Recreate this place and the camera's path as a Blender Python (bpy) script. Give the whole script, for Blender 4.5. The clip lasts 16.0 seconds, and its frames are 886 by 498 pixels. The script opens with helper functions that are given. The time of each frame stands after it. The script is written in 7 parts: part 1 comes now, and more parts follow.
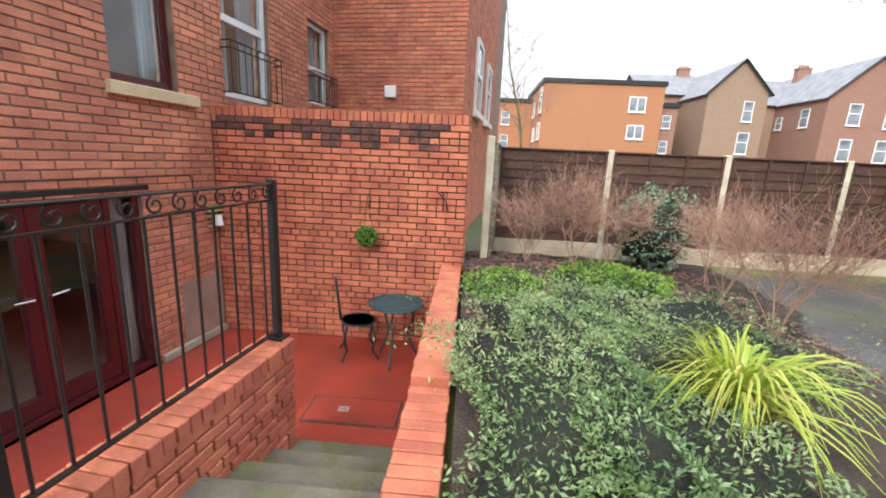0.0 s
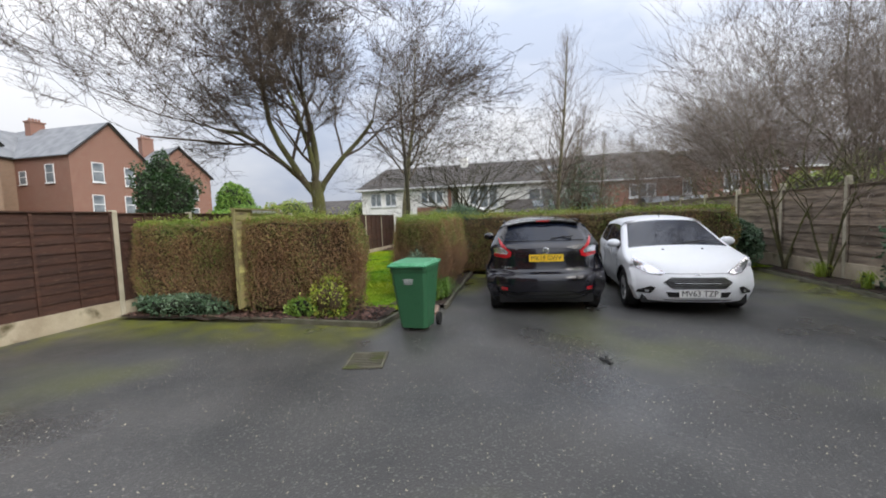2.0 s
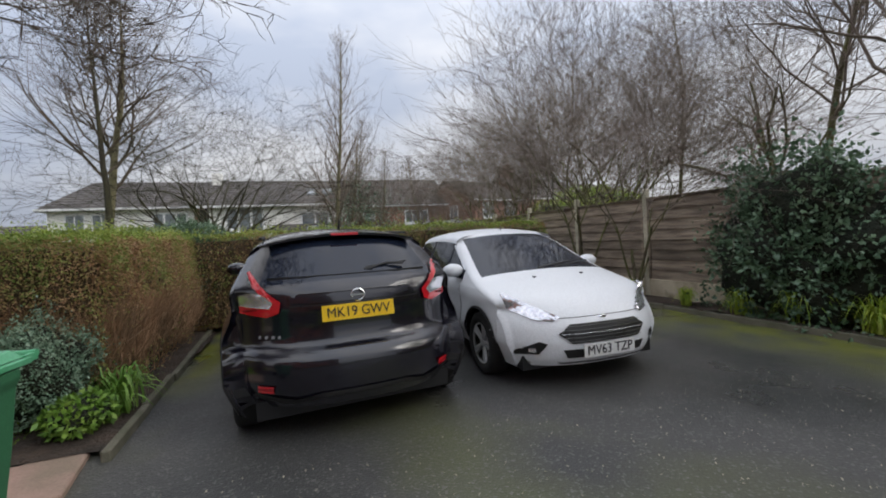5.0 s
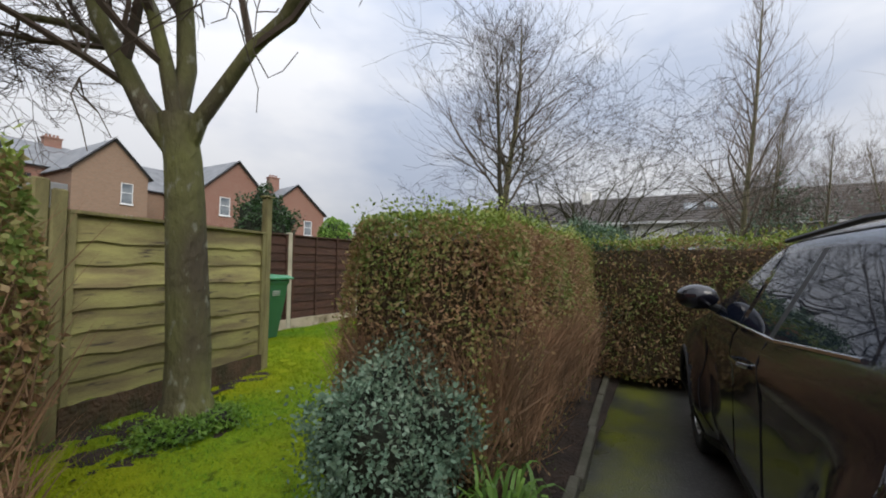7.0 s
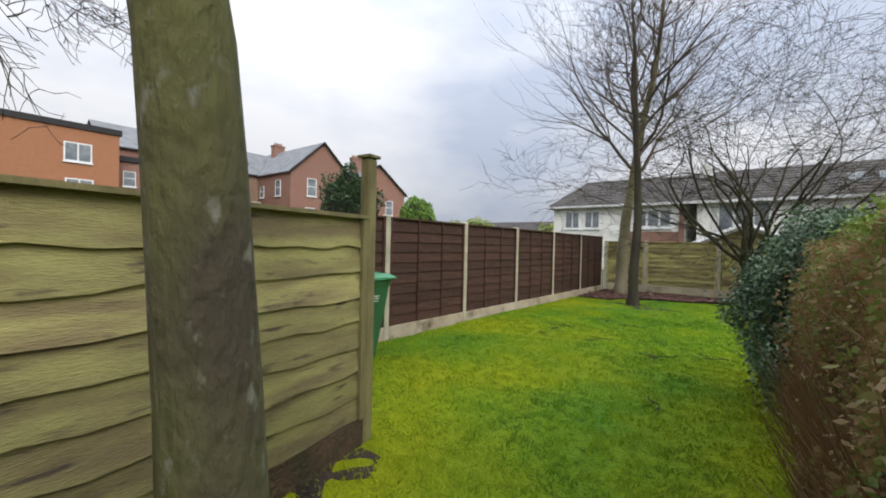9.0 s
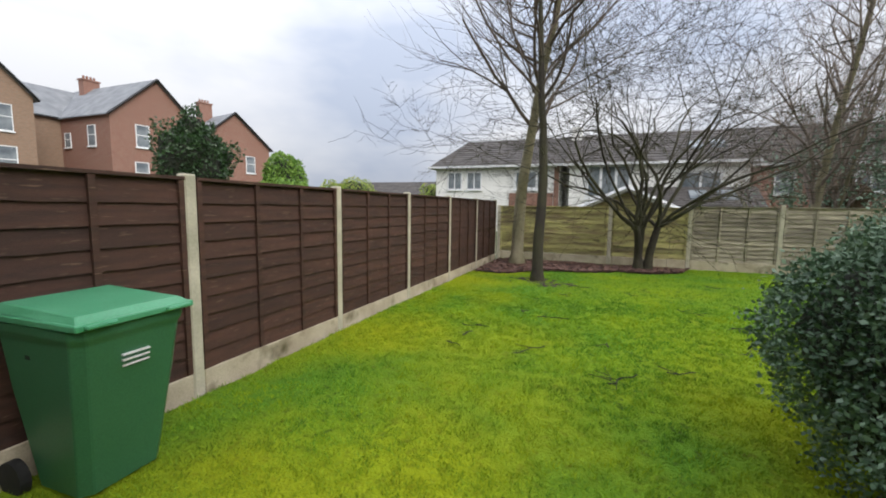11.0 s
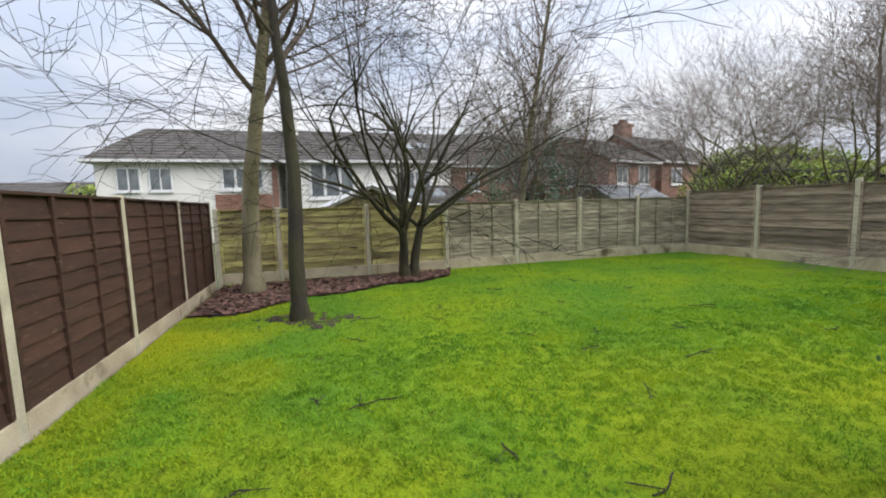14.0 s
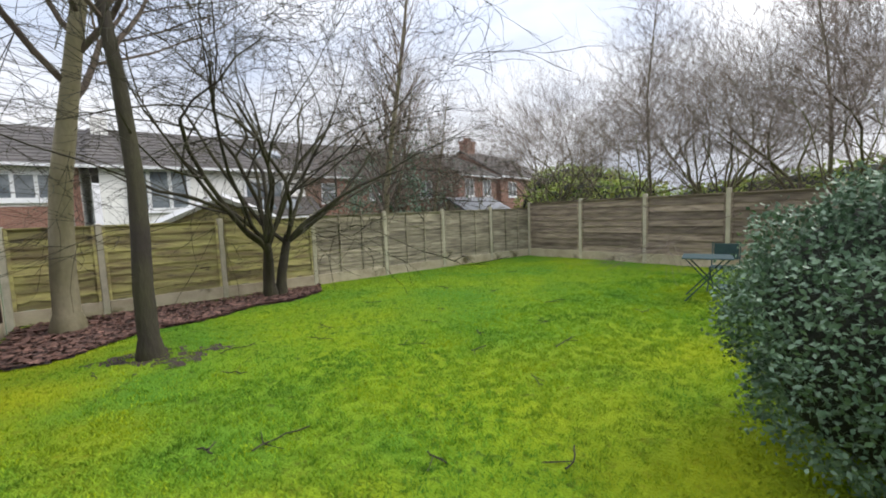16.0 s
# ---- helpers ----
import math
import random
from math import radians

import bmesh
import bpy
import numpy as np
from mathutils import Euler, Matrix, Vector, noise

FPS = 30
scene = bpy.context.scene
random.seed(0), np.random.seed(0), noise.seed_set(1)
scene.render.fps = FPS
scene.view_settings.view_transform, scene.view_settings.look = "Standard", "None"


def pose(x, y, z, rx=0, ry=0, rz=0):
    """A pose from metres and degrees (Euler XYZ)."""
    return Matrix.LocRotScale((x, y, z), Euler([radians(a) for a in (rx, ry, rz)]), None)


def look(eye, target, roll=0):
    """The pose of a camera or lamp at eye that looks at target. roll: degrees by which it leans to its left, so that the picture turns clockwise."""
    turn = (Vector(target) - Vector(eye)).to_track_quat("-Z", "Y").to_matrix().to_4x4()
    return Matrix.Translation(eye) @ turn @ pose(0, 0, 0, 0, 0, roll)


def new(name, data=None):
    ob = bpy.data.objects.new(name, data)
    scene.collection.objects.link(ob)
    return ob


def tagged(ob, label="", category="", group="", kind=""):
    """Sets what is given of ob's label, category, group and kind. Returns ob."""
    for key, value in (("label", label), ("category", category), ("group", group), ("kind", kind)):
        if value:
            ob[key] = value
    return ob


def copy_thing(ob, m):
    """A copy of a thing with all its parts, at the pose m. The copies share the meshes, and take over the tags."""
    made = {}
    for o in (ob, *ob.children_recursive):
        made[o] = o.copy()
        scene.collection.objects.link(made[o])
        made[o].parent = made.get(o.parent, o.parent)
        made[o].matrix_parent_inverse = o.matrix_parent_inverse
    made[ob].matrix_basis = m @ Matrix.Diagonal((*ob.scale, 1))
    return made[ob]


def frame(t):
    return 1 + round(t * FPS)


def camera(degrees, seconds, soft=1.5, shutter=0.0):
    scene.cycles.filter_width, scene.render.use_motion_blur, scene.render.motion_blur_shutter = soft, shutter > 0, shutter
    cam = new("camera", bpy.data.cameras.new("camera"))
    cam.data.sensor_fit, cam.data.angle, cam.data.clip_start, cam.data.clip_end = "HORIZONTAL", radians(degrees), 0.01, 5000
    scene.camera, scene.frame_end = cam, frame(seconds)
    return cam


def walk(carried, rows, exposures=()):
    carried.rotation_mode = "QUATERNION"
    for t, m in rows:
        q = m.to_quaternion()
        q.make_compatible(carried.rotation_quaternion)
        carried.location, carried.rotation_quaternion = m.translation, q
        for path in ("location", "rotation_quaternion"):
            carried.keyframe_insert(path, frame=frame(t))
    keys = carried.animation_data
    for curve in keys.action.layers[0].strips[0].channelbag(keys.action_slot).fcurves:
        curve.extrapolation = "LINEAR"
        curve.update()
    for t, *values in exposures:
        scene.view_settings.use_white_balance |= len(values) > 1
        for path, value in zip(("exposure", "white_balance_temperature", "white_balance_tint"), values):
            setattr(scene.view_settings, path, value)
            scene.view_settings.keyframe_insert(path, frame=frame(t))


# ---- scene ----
cam = camera(94.7, 16.0, soft=1.9)
PATH = [
    (0, (0.868, -0.461, 1.626), (0.757, 1.489, 1.197), 2.7),
    (0.5, (1.444, -0.286, 1.49), (1.991, 1.622, 1.247), 1.5),
    (1, (2.007, -0.292, 1.568), (3.202, 1.301, 1.39), 0.4),
    (1.5, (2.607, -0.38, 1.563), (4.277, 0.71, 1.411), -1.2),
    (2, (3.137, -0.413, 1.544), (5.086, 0.011, 1.397), -2.1),
    (2.5, (3.634, -0.533, 1.514), (5.606, -0.816, 1.347), -3.0),
    (3, (4.07, -0.581, 1.639), (5.807, -1.55, 1.425), -2.0),
    (5.5, (7.311, -0.112, 1.315), (9.277, -0.475, 1.375), -1.9),
    (6, (7.962, 0.118, 1.297), (9.956, 0.24, 1.381), 0.2),
    (6.5, (8.611, 0.451, 1.33), (10.53, 1.007, 1.405), 0.7),
    (7, (9.131, 0.681, 1.288), (10.894, 1.622, 1.376), 0.8),
    (7.5, (9.497, 1.275, 1.353), (11.109, 2.458, 1.421), 1.5),
    (8, (9.797, 1.767, 1.39), (11.287, 3.1, 1.433), 1.7),
    (10.5, (11.749, 3.508, 1.63), (13.534, 4.39, 1.436), 1.0),
    (11, (12.265, 3.767, 1.658), (14.114, 4.501, 1.453), 0.8),
    (11.5, (12.737, 4.003, 1.675), (14.633, 4.605, 1.468), 0.5),
    (12, (13.23, 4.239, 1.697), (15.167, 4.691, 1.49), 0.3),
    (12.5, (13.71, 4.448, 1.702), (15.682, 4.707, 1.497), -0.2),
    (13, (14.14, 4.639, 1.694), (16.129, 4.668, 1.489), -0.6),
    (13.5, (14.603, 4.729, 1.644), (16.575, 4.46, 1.444), -1.2),
    (14, (14.906, 4.748, 1.665), (16.81, 4.168, 1.459), -1.6),
    (14.5, (15.127, 4.866, 1.701), (16.92, 4.006, 1.492), -1.8),
    (15, (15.18, 4.936, 1.681), (16.869, 3.883, 1.485), -2.2),
    (15.5, (15.166, 5.021, 1.699), (16.778, 3.852, 1.512), -2.2),
    (16, (15.047, 5.133, 1.712), (16.631, 3.925, 1.535), -2.2),
]
walk(cam, [(t, look(eye, target, roll)) for t, eye, target, roll in PATH], [(0, 1.52), (1, 1.0), (2, 0.80), (3, 0.84), (5.5, 0.44), (7, 0.44), (8, 0.52), (10.5, 0.72), (13, 0.84), (14.5, 0.92), (16, 0.96)])

# ---- light: overcast sky, soft sun ----
SUN_EL, SUN_AZ = radians(34), radians(206)
world = bpy.data.worlds.new("sky")
scene.world = world
world.use_nodes = True
wn, wl = world.node_tree.nodes, world.node_tree.links
wn.clear()
w_out = wn.new("ShaderNodeOutputWorld")
w_bg = wn.new("ShaderNodeBackground")
w_sky = wn.new("ShaderNodeTexSky")
w_sky.sky_type, w_sky.sun_disc, w_sky.sun_elevation, w_sky.sun_rotation = "NISHITA", False, SUN_EL, SUN_AZ
w_sky.air_density, w_sky.dust_density = 1.0, 4.0
w_co = wn.new("ShaderNodeTexCoord")
w_map = wn.new("ShaderNodeMapping")
w_map.inputs["Scale"].default_value = (1.0, 1.0, 2.4)
w_noise = wn.new("ShaderNodeTexNoise")
w_noise.inputs["Scale"].default_value, w_noise.inputs["Detail"].default_value, w_noise.inputs["Roughness"].default_value = 1.7, 5.0, 0.5
w_ramp = wn.new("ShaderNodeValToRGB")
w_ramp.color_ramp.elements[0].position, w_ramp.color_ramp.elements[0].color = 0.36, (4.9, 5.5, 6.8, 1)
w_ramp.color_ramp.elements[1].position, w_ramp.color_ramp.elements[1].color = 0.60, (8.4, 8.5, 8.9, 1)
w_mix = wn.new("ShaderNodeMix")
w_mix.data_type = "RGBA"
w_mix.inputs[0].default_value = 0.94
wl.new(w_co.outputs["Generated"], w_map.inputs["Vector"])
wl.new(w_map.outputs[0], w_noise.inputs["Vector"])
wl.new(w_noise.outputs[0], w_ramp.inputs[0])
wl.new(w_sky.outputs[0], w_mix.inputs[6])
wl.new(w_ramp.outputs[0], w_mix.inputs[7])
# an overcast sky is darker near the horizon than overhead
w_sep = wn.new("ShaderNodeSeparateXYZ")
w_lum = wn.new("ShaderNodeMapRange")
w_lum.inputs["From Min"].default_value, w_lum.inputs["From Max"].default_value = 0.0, 1.0
w_lum.inputs["To Min"].default_value, w_lum.inputs["To Max"].default_value = 0.54, 1.62
w_mul = wn.new("ShaderNodeVectorMath")
w_mul.operation = "SCALE"
wl.new(w_co.outputs["Generated"], w_sep.inputs[0])
wl.new(w_sep.outputs[2], w_lum.inputs["Value"])
wl.new(w_mix.outputs[2], w_mul.inputs[0])
wl.new(w_lum.outputs[0], w_mul.inputs["Scale"])
wl.new(w_mul.outputs[0], w_bg.inputs[0])
wl.new(w_bg.outputs[0], w_out.inputs[0])
w_bg.inputs[1].default_value = 0.090
sun = new("sun", bpy.data.lights.new("sun", "SUN"))
sun.data.energy, sun.data.angle, sun.data.color = 1.5, radians(40), (1.0, 0.96, 0.9)
sun.matrix_world = look((0, 0, 30), (math.sin(SUN_AZ) * -30 * math.cos(SUN_EL), math.cos(SUN_AZ) * -30 * math.cos(SUN_EL), 30 - 30 * math.sin(SUN_EL)))


# ---- materials ----
def material(name, a, b=None, scale=6.0, rough=0.8, bump=0.25, fine=60.0, metal=0.0, stretch=(1, 1, 1), vary=0.0, island=False, spots=None, coat=0.0, bump_dist=0.01, world_space=False, lo=0.35, hi=0.65):
    """Two tones mixed by broad noise, fine grain as relief; vary: value change by object or island; spots: a third tone in patches."""
    m = bpy.data.materials.new(name)
    m.use_nodes = True
    n, l = m.node_tree.nodes, m.node_tree.links
    bs = n["Principled BSDF"]
    bs.inputs["Roughness"].default_value = rough
    bs.inputs["Metallic"].default_value = metal
    bs.inputs["Coat Weight"].default_value = coat
    co = n.new("ShaderNodeTexCoord")
    mp = n.new("ShaderNodeMapping")
    mp.inputs["Scale"].default_value = stretch
    if world_space:
        geo = n.new("ShaderNodeNewGeometry")
        l.new(geo.outputs["Position"], mp.inputs[0])
    else:
        l.new(co.outputs["Object"], mp.inputs[0])
    no = n.new("ShaderNodeTexNoise")
    no.inputs["Scale"].default_value, no.inputs["Detail"].default_value = scale, 6.0
    l.new(mp.outputs[0], no.inputs["Vector"])
    ra = n.new("ShaderNodeValToRGB")
    ra.color_ramp.elements[0].position, ra.color_ramp.elements[1].position = lo, hi
    ra.color_ramp.elements[0].color = (*a, 1)
    ra.color_ramp.elements[1].color = (*(b or a), 1)
    l.new(no.outputs[0], ra.inputs[0])
    out = ra.outputs[0]
    fi = n.new("ShaderNodeTexNoise")
    fi.inputs["Scale"].default_value, fi.inputs["Detail"].default_value = fine, 4.0
    l.new(mp.outputs[0], fi.inputs["Vector"])
    if spots:
        col, sc, t0, t1 = spots
        sn = n.new("ShaderNodeTexNoise")
        sn.inputs["Scale"].default_value, sn.inputs["Detail"].default_value = sc, 8.0
        l.new(mp.outputs[0], sn.inputs["Vector"])
        mr = n.new("ShaderNodeMapRange")
        mr.inputs[1].default_value, mr.inputs[2].default_value = t0, t1
        l.new(sn.outputs[0], mr.inputs[0])
        mx = n.new("ShaderNodeMix")
        mx.data_type = "RGBA"
        l.new(mr.outputs[0], mx.inputs[0])
        l.new(out, mx.inputs[6])
        mx.inputs[7].default_value = (*col, 1)
        out = mx.outputs[2]
    hs = n.new("ShaderNodeHueSaturation")
    l.new(out, hs.inputs["Color"])
    ma = n.new("ShaderNodeMath")
    ma.operation = "MULTIPLY_ADD"
    l.new(fi.outputs[0], ma.inputs[0])
    ma.inputs[1].default_value, ma.inputs[2].default_value = 0.5, 0.75
    val = ma.outputs[0]
    if vary:
        if island:
            src = n.new("ShaderNodeNewGeometry").outputs["Random Per Island"]
        else:
            src = n.new("ShaderNodeObjectInfo").outputs["Random"]
        mb = n.new("ShaderNodeMath")
        mb.operation = "MULTIPLY_ADD"
        l.new(src, mb.inputs[0])
        mb.inputs[1].default_value, mb.inputs[2].default_value = vary, 1 - vary / 2
        mc = n.new("ShaderNodeMath")
        mc.operation = "MULTIPLY"
        l.new(val, mc.inputs[0])
        l.new(mb.outputs[0], mc.inputs[1])
        val = mc.outputs[0]
    l.new(val, hs.inputs["Value"])
    l.new(hs.outputs[0], bs.inputs["Base Color"])
    if bump:
        bu = n.new("ShaderNodeBump")
        bu.inputs["Strength"].default_value, bu.inputs["Distance"].default_value = bump, bump_dist
        l.new(fi.outputs[0], bu.inputs["Height"])
        l.new(bu.outputs[0], bs.inputs["Normal"])
    return m


def leaf_material(name, tones, rough=0.55, trans=0.15):
    """Leaves that differ one from another."""
    m = bpy.data.materials.new(name)
    m.use_nodes = True
    n, l = m.node_tree.nodes, m.node_tree.links
    bs = n["Principled BSDF"]
    bs.inputs["Roughness"].default_value = rough
    ge = n.new("ShaderNodeNewGeometry")
    ra = n.new("ShaderNodeValToRGB")
    el = ra.color_ramp.elements
    while len(el) < len(tones):
        el.new(0.5)
    for i, c in enumerate(tones):
        el[i].position = i / (len(tones) - 1)
    for i, c in enumerate(tones):
        el[i].color = (*c, 1)
    no = n.new("ShaderNodeTexNoise")
    no.inputs["Scale"].default_value = 1.6
    l.new(ge.outputs["Position"], no.inputs["Vector"])
    mi = n.new("ShaderNodeMath")
    mi.operation = "MULTIPLY_ADD"
    l.new(no.outputs[0], mi.inputs[0])
    mi.inputs[1].default_value = 1.6
    ad = n.new("ShaderNodeMath")
    ad.operation = "MULTIPLY_ADD"
    l.new(ge.outputs["Random Per Island"], ad.inputs[0])
    ad.inputs[1].default_value, ad.inputs[2].default_value = 0.7, -0.65
    l.new(ad.outputs[0], mi.inputs[2])
    l.new(mi.outputs[0], ra.inputs[0])
    l.new(ra.outputs[0], bs.inputs["Base Color"])
    tr = n.new("ShaderNodeBsdfTranslucent")
    l.new(ra.outputs[0], tr.inputs[0])
    ms = n.new("ShaderNodeMixShader")
    ms.inputs[0].default_value = trans
    l.new(bs.outputs[0], ms.inputs[1])
    l.new(tr.outputs[0], ms.inputs[2])
    l.new(ms.outputs[0], n["Material Output"].inputs[0])
    return m


def glass_material(name, tint=(0.9, 0.95, 0.95), rough=0.02):
    m = bpy.data.materials.new(name)
    m.use_nodes = True
    bs = m.node_tree.nodes["Principled BSDF"]
    bs.inputs["Base Color"].default_value = (*tint, 1)
    bs.inputs["Transmission Weight"].default_value = 1.0
    bs.inputs["Roughness"].default_value = rough
    bs.inputs["IOR"].default_value = 1.45
    return m


def brick_material(name, a, b, mortar, scale=1.0, rough=0.85, rotate=0.0):
    """Brickwork seen from afar."""
    m = material(name, a, b, 3.0, rough, 0.3, 40)
    n, l = m.node_tree.nodes, m.node_tree.links
    br = n.new("ShaderNodeTexBrick")
    br.inputs["Scale"].default_value = 1.0
    br.inputs["Brick Width"].default_value, br.inputs["Row Height"].default_value, br.inputs["Mortar Size"].default_value = 0.225 * scale, 0.075 * scale, 0.008
    br.inputs["Color1"].default_value, br.inputs["Color2"].default_value, br.inputs["Mortar"].default_value = (*a, 1), (*b, 1), (*mortar, 1)
    co = n.new("ShaderNodeTexCoord")
    se = n.new("ShaderNodeSeparateXYZ")
    cb = n.new("ShaderNodeCombineXYZ")
    ad = n.new("ShaderNodeMath")
    l.new(co.outputs["Object"], se.inputs[0])
    l.new(se.outputs[0], ad.inputs[0])
    l.new(se.outputs[1], ad.inputs[1])
    l.new(ad.outputs[0], cb.inputs[0])
    l.new(se.outputs[2], cb.inputs[1])
    l.new(cb.outputs[0], br.inputs["Vector"])
    l.new(br.outputs[0], n["Hue/Saturation/Value"].inputs["Color"])
    return m


